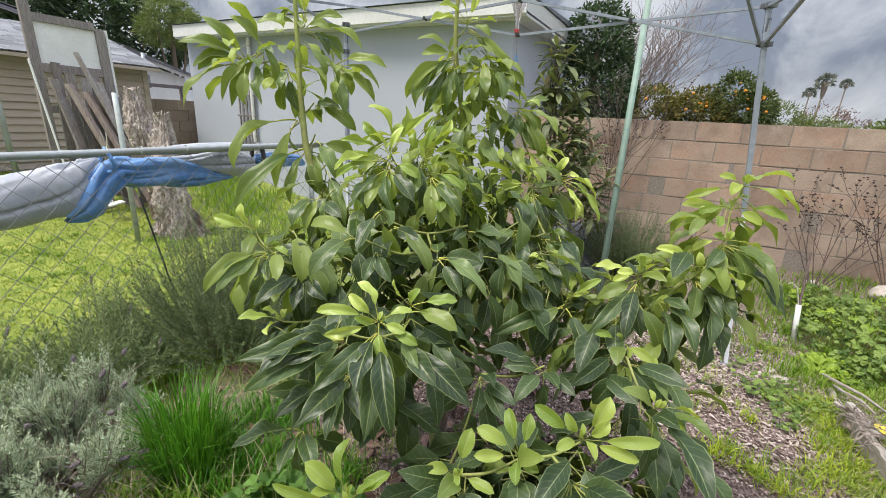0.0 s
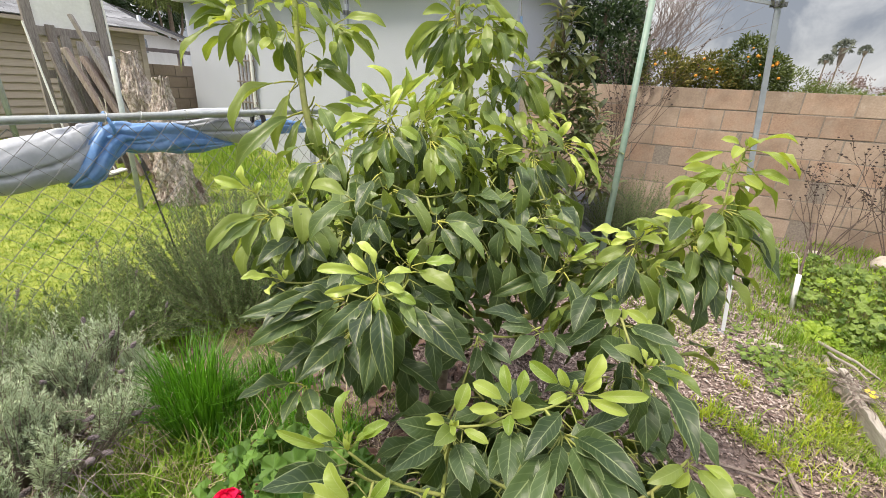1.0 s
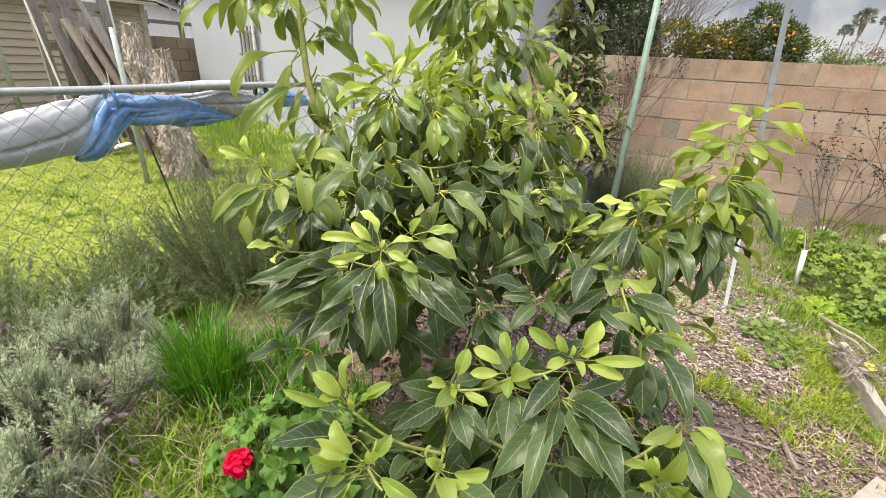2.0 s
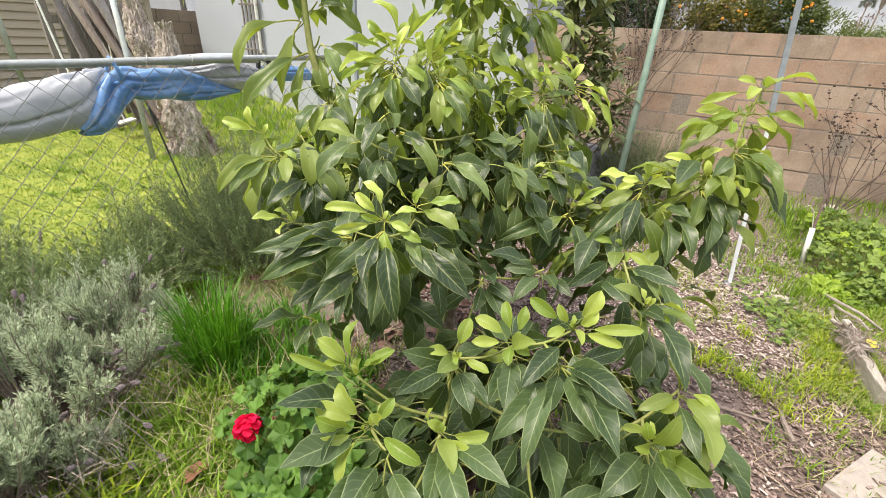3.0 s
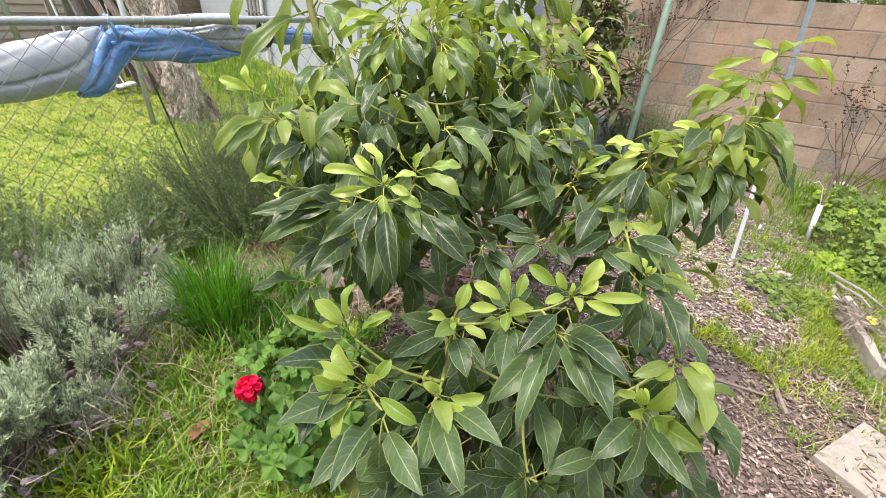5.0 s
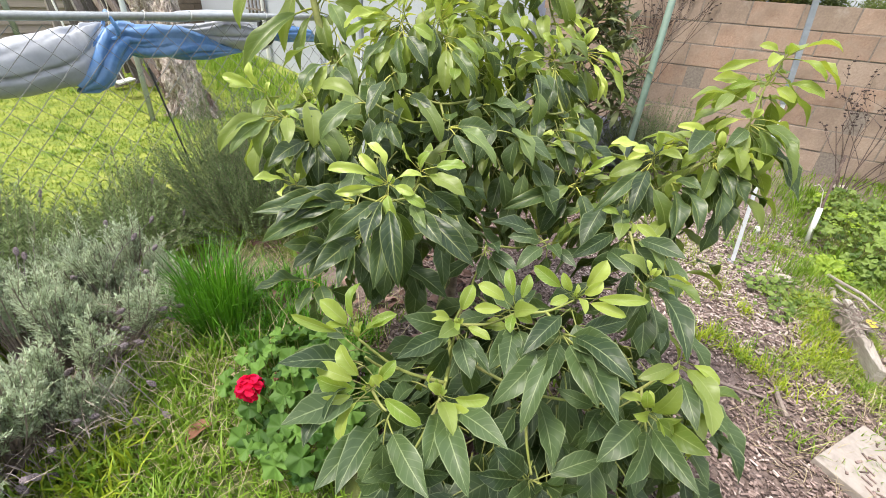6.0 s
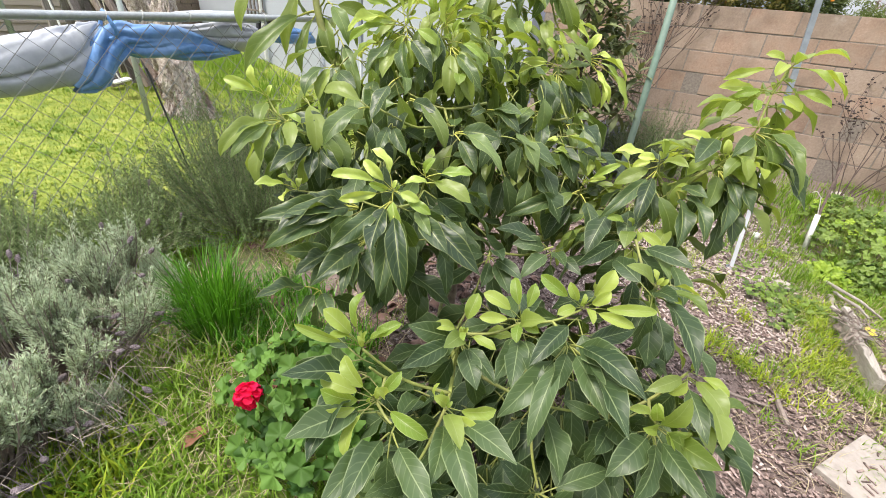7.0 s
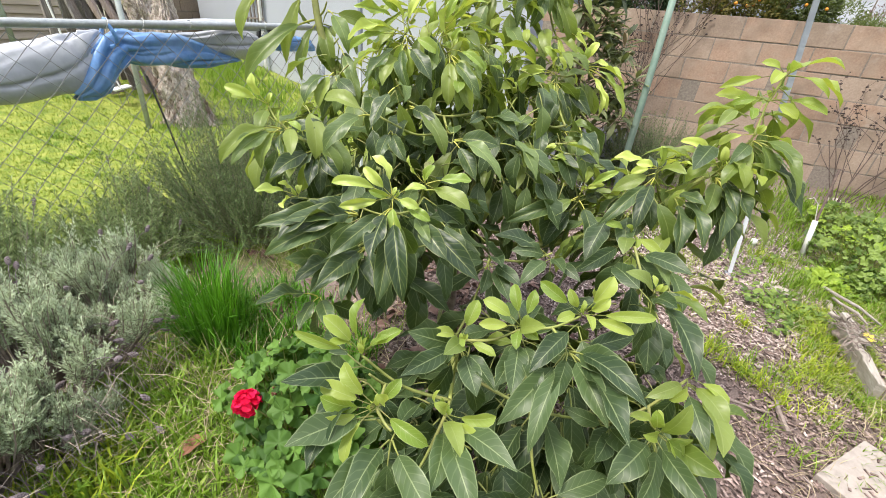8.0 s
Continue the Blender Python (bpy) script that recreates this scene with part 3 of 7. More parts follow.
def build_canopy():
    c = thing("canopy_frame", (-2.16, -0.44, 0), "bare folding steel canopy frame without its cover", "canopy frame")
    legs = {"a": ((-2.16, -0.44), (-2.1, -0.2)), "b": ((-2.36, 2.74), (-2.34, 2.74)), "c": ((-5.25, -0.55), (-5.22, -0.5)), "d": ((-5.3, 2.62), (-5.28, 2.62))}
    for (x0, y0), (x1, y1) in legs.values():
        bm = bmesh.new()
        p0, p1 = Vector((x0, y0, 0)), Vector((x1, y1, 2.24))
        mid = p0.lerp(p1, 0.48)
        tube(bm, [p0, mid], 0.0155, 4)
        leg = part("lower_leg", bm, STEEL_WHITE, c, "pale grey telescoping leg")
        bm = bmesh.new()
        box(bm, p0 + Vector((0, 0, 0.003)), (0.06, 0.06, 0.006), bevel=0.001)
        part("foot_plate", bm, STEEL_GREY, leg)
        bm = bmesh.new()
        tube(bm, [mid - Vector((0, 0, 0.03)), p1], 0.0205, 4)
        part("upper_leg", bm, STEEL_GREY, c)
        for z, h in ((2.03, 0.034), (2.235, 0.034)):
            q = p0.lerp(p1, z / 2.24)
            bm = bmesh.new()
            box(bm, q, (0.046, 0.046, h), bevel=0.006)
            bracket = part("bracket", bm, JOINT, c, "dark moulded corner bracket")
            for dx, dy in ((0.03, 0), (-0.03, 0), (0, 0.03), (0, -0.03)):
                bm = bmesh.new()
                box(bm, q + Vector((dx, dy, 0)), (0.024 if dx else 0.007, 0.024 if dy else 0.007, h * 0.8), bevel=0.002)
                part("lug", bm, JOINT, bracket)
        q = p0.lerp(p1, 2.13 / 2.24)
        bm = bmesh.new()
        box(bm, q, (0.031, 0.012, 0.075), bevel=0.002)
        box(bm, q, (0.012, 0.031, 0.075), bevel=0.002)
        part("height_latch", bm, JOINT, c, "dark latch strip let into the leg")

    def bar(p, q, r=0.0115):
        bm = bmesh.new()
        tube(bm, [p, q], r, 4)
        part("truss_bar", bm, STEEL_GREY, c)

    def knuckle(p):
        bm = bmesh.new()
        tube(bm, [Vector(p) + Vector((0.022, 0, 0)), Vector(p) - Vector((0.022, 0, 0))], 0.014, 8)
        part("hinge_bolt", bm, DARK_PLASTIC, c)

    def side(p, q, lo0, hi0, lo1, hi1):
        """Two scissors between two legs."""
        p, q = Vector((*p, 0)), Vector((*q, 0))
        m = p.lerp(q, 0.5)
        up = lambda v, z: Vector((v.x, v.y, z))
        off = (q - p).normalized().cross(Vector((0, 0, 1))) * 0.012
        hi_m, lo_m = (hi0 + hi1) / 2 + 0.03, (lo0 + lo1) / 2 + 0.02
        bar(up(p, hi0) + off, up(m, lo_m) + off)
        bar(up(p, lo0) - off, up(m, hi_m) - off)
        bar(up(q, hi1) + off, up(m, lo_m) + off)
        bar(up(q, lo1) - off, up(m, hi_m) - off)
        knuckle(up(m, lo_m))
        knuckle(up(m, hi_m))
        knuckle(up(p.lerp(q, 0.25), (hi0 + lo_m + lo0 + hi_m) / 4))
        knuckle(up(p.lerp(q, 0.75), (hi1 + lo_m + lo1 + hi_m) / 4))

    side((-2.1, -0.21), (-2.34, 2.74), 2.03, 2.235, 2.17, 2.38)
    side((-2.1, -0.21), (-5.22, -0.5), 2.03, 2.235, 2.05, 2.3)
    side((-2.34, 2.74), (-5.28, 2.62), 2.17, 2.38, 2.1, 2.35)
    bar((-2.12, -0.2, 2.03), (-2.9, 0.25, 2.75))


build_canopy()


def build_stake_pole():
    bm = bmesh.new()
    tube(bm, [(-1.46, 0.53, -0.05), (-1.2, 0.553, 1.25), (-0.97, 0.575, 2.6)], [0.03, 0.029, 0.027], 10)
    tagged(part("garden_pole", bm, GREEN_PIPE, smooth=True), "pale green plastic-coated pole leaning beside the tree", "pole")


build_stake_pole()


# ---- the avocado tree ----
def leaf_arrays(rng, width, curl, fold, wave, roll=0.0, blunt=0.0, petiole=0.25, along=11, across=6):
    """One leaf of unit length along +y, upper side +z: petiole first, then a folded, curling blade."""
    verts, faces, uvs, slots = [], [], [], []
    # spine
    y, z, a = 0.0, 0.0, radians(16)
    pts = [(0.0, 0.0)]
    for i in range(3):
        y, z, a = y + petiole / 3 * math.cos(a), z + petiole / 3 * math.sin(a), a - radians(6)
        pts.append((y, z))
    for i, (py, pz) in enumerate(pts):
        r = 0.0135 - 0.0015 * i
        for k in range(4):
            t = math.pi / 4 + math.pi / 2 * k
            verts.append((r * math.cos(t), py, pz + r * math.sin(t)))
    for i in range(3):
        for k in range(4):
            faces.append((i * 4 + k, i * 4 + (k + 1) % 4, i * 4 + 4 + (k + 1) % 4, i * 4 + 4 + k))
            uvs += [(0.5, 0)] * 4
            slots.append(1)
    base = len(verts)
    phase = rng.uniform(0, 6.28)
    step = (1 - petiole) / along
    for i in range(along + 1):
        s = i / along
        half = width * (math.sin(math.pi * min(1, s ** (0.92 + 0.5 * blunt) * 0.985 + 0.012)) ** (0.78 - 0.26 * blunt)) * (1.06 - 0.2 * s)
        if s > 0.82:
            half *= 1 - 0.45 * (1 - blunt) * ((s - 0.82) / 0.18)
        if i == along:
            half = 0.004
        tw = roll * s
        for k in range(across + 1):
            u = k / across * 2 - 1
            off = half * u
            up = abs(u) * half * fold - (abs(u) ** 3) * half * 0.35 * fold
            up += wave * half * math.sin(s * 11 + phase + (1.5 if u > 0 else 0)) * u * u
            cx, cz = off * math.cos(tw), off * math.sin(tw) + up
            verts.append((cx, y - math.sin(a) * cz * 0.6, z + math.cos(a) * cz))
        y, z, a = y + step * math.cos(a), z + step * math.sin(a), a - curl * (0.5 + s) / along
    w = across + 1
    for i in range(along):
        for k in range(across):
            faces.append((base + i * w + k, base + i * w + k + 1, base + (i + 1) * w + k + 1, base + (i + 1) * w + k))
            for dk, di in ((0, 0), (1, 0), (1, 1), (0, 1)):
                uvs.append(((k + dk) / across, (i + di) / along))
            slots.append(0)
    return np.array(verts), faces, uvs, slots


leaf_rng = random.Random(4)
LEAVES = {"old": [], "adult": [], "mid": [], "new": []}
for kind, mat, count in (("old", LEAF_OLD, 10), ("adult", LEAF_ADULT, 6), ("mid", LEAF_MID, 6), ("new", LEAF_NEW, 7)):
    for i in range(count):
        r = leaf_rng
        state = r.getstate()
        if kind in ("old", "adult"):
            shape = leaf_arrays(r, r.uniform(0.14, 0.175), r.uniform(0.5, 1.6), r.uniform(0.25, 0.7), r.uniform(0.2, 0.42), r.uniform(-0.4, 0.4))
        elif kind == "mid":
            shape = leaf_arrays(r, r.uniform(0.13, 0.16), r.uniform(0.9, 2.1), r.uniform(0.45, 0.95), r.uniform(0.14, 0.34), r.uniform(-0.4, 0.4), 0.35)
        else:
            shape = leaf_arrays(r, r.uniform(0.15, 0.185), r.uniform(0.5, 1.7), r.uniform(0.45, 1.0), r.uniform(0.14, 0.34), r.uniform(-0.3, 0.3), 0.7, 0.36)
        after = r.getstate()
        r.setstate(state)
        if kind in ("old", "adult"):
            plain = leaf_arrays(r, r.uniform(0.14, 0.175), r.uniform(0.5, 1.6), r.uniform(0.25, 0.7), r.uniform(0.2, 0.42), r.uniform(-0.4, 0.4), along=7, across=4)
        elif kind == "mid":
            plain = leaf_arrays(r, r.uniform(0.13, 0.16), r.uniform(0.9, 2.1), r.uniform(0.45, 0.95), r.uniform(0.14, 0.34), r.uniform(-0.4, 0.4), 0.35, along=7, across=4)
        else:
            plain = leaf_arrays(r, r.uniform(0.15, 0.185), r.uniform(0.5, 1.7), r.uniform(0.45, 1.0), r.uniform(0.14, 0.34), r.uniform(-0.3, 0.3), 0.7, 0.36, along=7, across=4)
        r.setstate(after)
        me = raw_mesh("leaf", shape[0].tolist(), shape[1], [mat, PETIOLE], shape[2], shape[3])
        LEAVES[kind].append((me, shape, plain))

AVOCADO_BASE = Vector((-3.85, 0.88, 0))
avocado = thing("avocado_tree", AVOCADO_BASE, "young avocado tree with lime new growth over dark drooping leaves", "tree")
avocado_rng = random.Random(11)
LEAF_PLACES = []


def put_leaf(kind, base, az, el, size, roll=0.0):
    m = Matrix.Translation(base) @ Matrix.Rotation(az, 4, "Z") @ Matrix.Rotation(el, 4, "X") @ Matrix.Rotation(roll, 4, "Y") @ Matrix.Diagonal((size, size, size, 1))
    LEAF_PLACES.append((kind, avocado_rng.randrange(len(LEAVES[kind])), m))


FILL = random.Random(90)


def limb(path, r0, r1):
    bm = bmesh.new()
    pts = []
    for p in path:
        pts.append(Vector(p))
    fine = []
    for i in range(len(pts) - 1):
        a, b = pts[i], pts[i + 1]
        before, after = pts[max(i - 1, 0)], pts[min(i + 2, len(pts) - 1)]
        for k in range(5):
            s = k / 5
            t1, t2 = (b - before) * 0.5, (after - a) * 0.5
            fine.append(a * (2 * s ** 3 - 3 * s * s + 1) + t1 * (s ** 3 - 2 * s * s + s) + b * (-2 * s ** 3 + 3 * s * s) + t2 * (s ** 3 - s * s))
    fine.append(pts[-1])
    n = len(fine)
    tube(bm, fine, [r0 + (r1 - r0) * i / (n - 1) for i in range(n)], 8, wobble=0.12)
    return bm


FACING = Vector((-0.62, -0.33, 0.72))
SHOOT_TIPS = []
NAMED_LEAVES = []
SHADED = []


def leaf_to(kind, base, reach):
    """A leaf whose chord runs along reach, its upper side turned to the sky and the open side of the tree."""
    r = avocado_rng
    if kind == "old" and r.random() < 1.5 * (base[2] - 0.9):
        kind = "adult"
    i = r.randrange(len(LEAVES[kind]))
    tip = LEAVES[kind][i][1][0][-4]
    chord = math.atan2(tip[2], tip[1])
    y = Vector(reach).normalized()
    sway = 0.75 if kind == "new" else 0.4
    up = FACING + Vector((r.uniform(-sway, sway), r.uniform(-sway, sway), r.uniform(-0.3, 0.3)))
    z = (up - y * up.dot(y)).normalized()
    x = y.cross(z)
    size = Vector(reach).length / math.hypot(tip[1], tip[2])
    wide = {"new": r.uniform(0.66, 0.86), "mid": r.uniform(0.74, 0.95), "adult": r.uniform(0.7, 0.9), "old": r.uniform(0.7, 0.9)}[kind]
    wide *= max(0.75, min(1.25, 0.2 / size)) if kind != "new" else max(0.5, min(1.15, (0.125 / size) ** 1.5))
    m = Matrix((x, y, z)).transposed().to_4x4()
    m.translation = Vector(base)
    NAMED_LEAVES.append((kind, i, m @ Matrix.Rotation(-chord, 4, "X") @ Matrix.Diagonal((size * wide, size, size, 1))))


def spray(tip, young, half, old):
    """A leafy shoot tip, with the reach of each of its outer leaves."""
    tip = Vector(tip)
    SHOOT_TIPS.append(tip)
    for kind, reaches in (("new", young), ("mid", half), ("old", old)):
        for d in reaches:
            d = Vector(d)
            start = tip + Vector((0, 0, {"new": 0.006, "mid": -0.008, "old": -0.018}[kind])) + d * 0.04
            leaf_to(kind, start, (tip + d - start) * (0.97 if kind == "new" else 1.0))
    # the shoot's hidden side: older leaves hanging away from the open side of the tree
    for k in range(2 + (len(young) + len(old)) // 4):
        d = Vector((avocado_rng.uniform(-0.3, 1.0), avocado_rng.uniform(-0.6, 0.9), avocado_rng.uniform(-1.3, 0.1))).normalized() * avocado_rng.uniform(0.12, 0.2)
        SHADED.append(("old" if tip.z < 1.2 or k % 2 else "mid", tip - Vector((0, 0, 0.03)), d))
    # bud and a few scales of the newest growth
    for k in range(3 if young else 0):
        leaf_to("new", tip, Vector((avocado_rng.uniform(-0.6, 0.6), avocado_rng.uniform(-0.6, 0.6), 1)).normalized() * avocado_rng.uniform(0.025, 0.045))


spray((-4.650, 0.651, 1.037), [(-0.01, 0.06, 0.10), (-0.04, 0.06, 0.08), (-0.11, 0.10, 0.05), (-0.07, 0.02, 0.04), (-0.12, 0.07, 0.00), (0.00, -0.08, 0.00), (0.05, -0.07, 0.03), (-0.05, -0.06, -0.06), (0.01, -0.11, -0.03)], [], [(-0.21, 0.02, -0.08), (-0.16, -0.06, -0.08), (-0.17, -0.09, -0.18), (-0.14, -0.14, -0.17)])  # hero rosette
spray((-4.571, 0.611, 1.060), [(-0.02, 0.04, 0.08), (-0.02, -0.04, 0.07), (0.05, -0.11, 0.03), (0.01, -0.09, -0.01)], [(-0.01, -0.14, -0.02)], [])  # hero side shoot
spray((-4.610, 0.616, 1.015), [], [], [(-0.03, -0.22, -0.12), (-0.07, -0.15, -0.07), (-0.07, -0.10, -0.04)])  # hanging leaves of the hero shoot
spray((-4.672, 0.737, 0.997), [], [], [(-0.13, 0.07, 0.02), (-0.18, 0.03, -0.01), (-0.23, 0.11, -0.00), (-0.22, 0.05, -0.02), (-0.23, 0.09, -0.07), (-0.20, 0.05, 0.02)])  # outspread dark leaves
spray((-4.672, 0.710, 0.916), [], [], [(-0.17, -0.06, -0.08), (-0.20, -0.01, -0.04), (-0.14, -0.07, -0.07), (-0.09, -0.12, -0.07), (-0.15, 0.02, -0.01)])  # skirt leaves
spray((-4.704, 0.783, 0.860), [], [], [(-0.15, 0.01, -0.02), (-0.14, -0.03, -0.04), (-0.14, 0.05, 0.03)])  # lower skirt leaves
spray((-4.781, 0.787, 0.779), [], [], [(-0.17, 0.03, 0.04), (-0.07, -0.11, -0.04), (-0.12, -0.05, -0.03)])  # stray low leaves
spray((-4.556, 1.194, 1.156), [(-0.10, 0.06, 0.06), (-0.09, 0.05, 0.03), (-0.04, 0.01, 0.10)], [(-0.09, -0.06, -0.05)], [])  # left upper shoot
spray((-4.569, 1.128, 1.118), [(0.01, -0.08, -0.01)], [(-0.20, 0.02, -0.08), (-0.12, -0.04, -0.10)], [(-0.19, -0.01, -0.08), (-0.08, -0.09, -0.06), (0.06, -0.13, 0.01)])  # left shoot
spray((-4.537, 1.018, 1.075), [], [], [(-0.18, 0.00, -0.06), (-0.11, -0.03, -0.05), (-0.10, -0.06, -0.09), (-0.03, -0.12, -0.07)])  # left inner shoot
spray((-4.639, 1.003, 0.939), [(-0.11, 0.05, 0.04), (-0.08, -0.03, 0.00), (-0.06, 0.01, 0.06)], [], [])  # small pale left shoot
spray((-4.482, 0.856, 1.203), [], [], [(-0.17, 0.02, -0.10)])  # large leaf over the left shoot
spray((-4.416, 0.825, 1.275), [], [], [(-0.13, -0.02, -0.11), (-0.08, -0.09, -0.04)])  # folded leaf
spray((-4.462, 0.802, 1.166), [], [], [(-0.10, -0.03, -0.08), (-0.05, -0.09, -0.08)])  # paired leaves
spray((-4.337, 0.835, 1.205), [], [(-0.05, -0.17, -0.12)], [(-0.03, -0.12, -0.03), (-0.12, -0.04, -0.11)])  # crown middle shoot
spray((-4.368, 0.653, 1.151), [], [], [(-0.06, -0.19, -0.08), (0.01, -0.14, -0.01), (-0.05, -0.11, -0.10)])  # arching branch leaves
spray((-4.112, 0.681, 1.175), [], [], [(-0.05, -0.15, -0.06), (-0.13, -0.01, -0.02)])  # inner crown shoot
spray((-3.995, 0.530, 1.178), [], [], [(-0.13, 0.06, -0.12), (-0.12, 0.06, -0.07), (-0.10, -0.05, -0.12)])  # inner right leaves
spray((-4.231, 0.929, 1.373), [(-0.04, -0.04, -0.12), (-0.05, 0.01, -0.08), (0.02, -0.12, -0.04), (-0.17, 0.09, -0.02), (-0.14, 0.11, -0.05), (-0.12, 0.09, 0.02), (-0.04, 0.05, 0.09), (0.01, -0.05, 0.12)], [], [(-0.16, 0.03, -0.13), (-0.04, -0.13, -0.11), (-0.10, -0.10, -0.15)])  # upper middle rosette
spray((-4.179, 0.956, 1.393), [(-0.14, 0.11, 0.05), (-0.08, 0.04, 0.16), (-0.07, 0.07, 0.11), (0.03, -0.04, 0.17), (0.04, -0.13, 0.15), (0.02, -0.03, 0.11)], [], [])  # upper middle crest
spray((-4.095, 0.880, 1.376), [(0.02, -0.04, 0.12), (0.04, -0.13, 0.06), (0.04, -0.14, 0.11), (-0.01, 0.03, 0.10), (0.04, -0.09, 0.15)], [], [])  # upper middle side crest
spray((-4.137, 0.819, 1.340), [(0.00, -0.13, -0.04), (-0.01, -0.04, 0.07), (-0.03, 0.00, 0.13), (-0.02, -0.08, 0.03)], [(-0.02, -0.11, -0.10), (-0.09, -0.06, -0.15), (-0.06, -0.13, -0.16)], [(-0.05, -0.15, -0.12)])  # upper middle side shoot
spray((-4.203, 1.283, 1.444), [], [], [(-0.03, -0.12, -0.15)])  # leader stem leaf
spray((-4.188, 1.247, 1.336), [], [], [(-0.04, -0.12, -0.14), (-0.08, -0.16, -0.20)])  # leader stem lower leaf
spray((-4.294, 1.172, 1.252), [], [(-0.11, -0.03, -0.11)], [(-0.14, -0.00, -0.10), (-0.08, -0.07, -0.13)])  # leaves beside the leader stem
spray((-4.146, 1.426, 1.506), [], [(-0.24, 0.08, -0.20), (-0.13, -0.00, -0.27)], [])  # leader hanging leaves
spray((-4.142, 1.375, 1.402), [], [(-0.28, 0.10, -0.23), (-0.13, -0.02, -0.22), (-0.06, -0.11, -0.17)], [])  # leader lower leaves
spray((-4.216, 1.607, 1.704), [], [(-0.15, 0.03, 0.12), (-0.21, 0.09, 0.03), (-0.18, 0.06, 0.01), (-0.19, 0.05, -0.05), (-0.21, 0.10, -0.20), (-0.18, 0.04, -0.06)], [])  # leader left shoot
spray((-4.175, 1.567, 1.749), [], [(-0.15, 0.06, -0.20), (-0.12, 0.05, -0.22), (-0.13, 0.01, 0.13), (-0.11, 0.03, 0.09)], [(-0.09, -0.09, -0.03), (-0.08, -0.07, -0.21), (-0.05, -0.12, -0.03)])  # leader inner left shoot
spray((-4.140, 1.479, 1.686), [], [(-0.09, 0.00, -0.07)], [(-0.08, -0.05, -0.09), (-0.02, -0.08, -0.17)])  # leader middle
spray((-4.066, 1.451, 1.843), [(-0.05, -0.02, 0.12), (-0.01, -0.08, 0.13), (-0.08, 0.03, 0.10)], [(0.06, -0.14, 0.03), (-0.09, -0.07, -0.03), (0.09, -0.21, -0.08), (-0.11, 0.05, 0.03), (-0.16, 0.08, -0.02), (0.01, -0.12, -0.02)], [(0.02, -0.10, -0.11)])  # leader tip shoot
spray((-4.018, 1.354, 1.712), [], [(0.08, -0.20, -0.01), (0.01, -0.09, -0.07), (0.03, -0.18, -0.14), (0.07, -0.17, -0.09), (0.00, -0.09, -0.12)], [(-0.06, -0.11, -0.20)])  # leader right shoot
spray((-4.102, 1.383, 1.558), [], [(0.04, -0.12, -0.07), (0.06, -0.16, -0.10)], [(-0.00, -0.13, -0.01)])  # leader lower right shoot
spray((-3.572, 1.049, 1.802), [], [(-0.14, 0.16, -0.20), (-0.12, 0.08, -0.16), (-0.13, 0.12, 0.04), (-0.12, 0.10, -0.02)], [(-0.06, 0.01, -0.27), (-0.07, -0.08, -0.21), (-0.09, 0.01, -0.10), (-0.14, 0.11, -0.24), (-0.12, 0.08, -0.27)])  # back leader upper shoot
spray((-3.566, 0.996, 1.915), [(-0.11, 0.09, 0.06), (0.03, -0.13, 0.01), (-0.05, -0.07, 0.01), (-0.08, 0.04, 0.10), (-0.13, 0.12, -0.01), (-0.02, -0.06, 0.12)], [(0.01, -0.11, -0.05), (0.06, -0.19, -0.23)], [(0.03, -0.17, -0.18)])  # back leader tip
spray((-3.533, 0.938, 1.748), [(-0.05, -0.02, -0.17)], [(-0.01, -0.17, -0.09), (-0.03, -0.09, -0.08), (-0.02, -0.07, -0.13), (0.01, -0.21, -0.08), (-0.12, 0.07, -0.12)], [])  # back leader middle
spray((-3.483, 0.767, 1.588), [(0.00, -0.11, 0.00)], [(-0.05, -0.21, -0.11), (-0.03, -0.12, -0.11), (-0.01, -0.15, -0.23)], [(-0.06, -0.05, -0.12), (-0.17, 0.04, -0.20), (-0.10, 0.01, -0.17)])  # back right shoot
spray((-3.486, 0.708, 1.414), [(-0.00, -0.19, -0.03), (-0.01, -0.16, -0.06), (-0.07, 0.02, -0.12), (-0.05, -0.09, -0.13)], [(-0.02, -0.12, -0.01)], [])  # back outer shoot
spray((-3.492, 0.548, 1.292), [(0.00, -0.10, 0.01), (-0.02, -0.16, -0.08), (-0.06, -0.19, -0.06), (-0.04, -0.21, -0.17), (-0.11, -0.13, -0.17), (-0.07, -0.15, -0.15), (-0.01, -0.04, 0.10), (-0.03, -0.01, 0.08), (-0.02, 0.05, 0.07)], [], [])  # outer back shoot
spray((-3.639, 0.613, 1.261), [(-0.09, 0.12, 0.01), (-0.11, 0.12, -0.03), (-0.08, 0.08, -0.04), (-0.05, -0.01, 0.07), (-0.03, 0.06, 0.10)], [(-0.07, 0.01, -0.10)], [(-0.09, -0.11, -0.15), (-0.12, -0.04, -0.18), (-0.09, -0.19, -0.12)])  # right crown shoot
spray((-3.786, 0.497, 1.109), [], [(-0.05, -0.11, 0.01)], [(-0.10, -0.17, -0.09), (-0.07, -0.07, -0.10), (-0.10, 0.04, -0.06)])  # back low leaves
spray((-3.946, 0.399, 1.010), [(-0.05, 0.11, 0.05), (-0.06, 0.06, 0.03), (-0.01, -0.04, 0.07)], [(-0.12, 0.12, -0.01)], [])  # right inner pale shoot
spray((-4.054, 0.330, 0.962), [(0.00, -0.07, 0.05), (0.03, -0.00, 0.09), (0.01, -0.10, 0.10)], [(-0.11, 0.07, -0.08)], [(-0.15, -0.11, -0.12), (-0.17, 0.18, -0.10)])  # right inner shoot
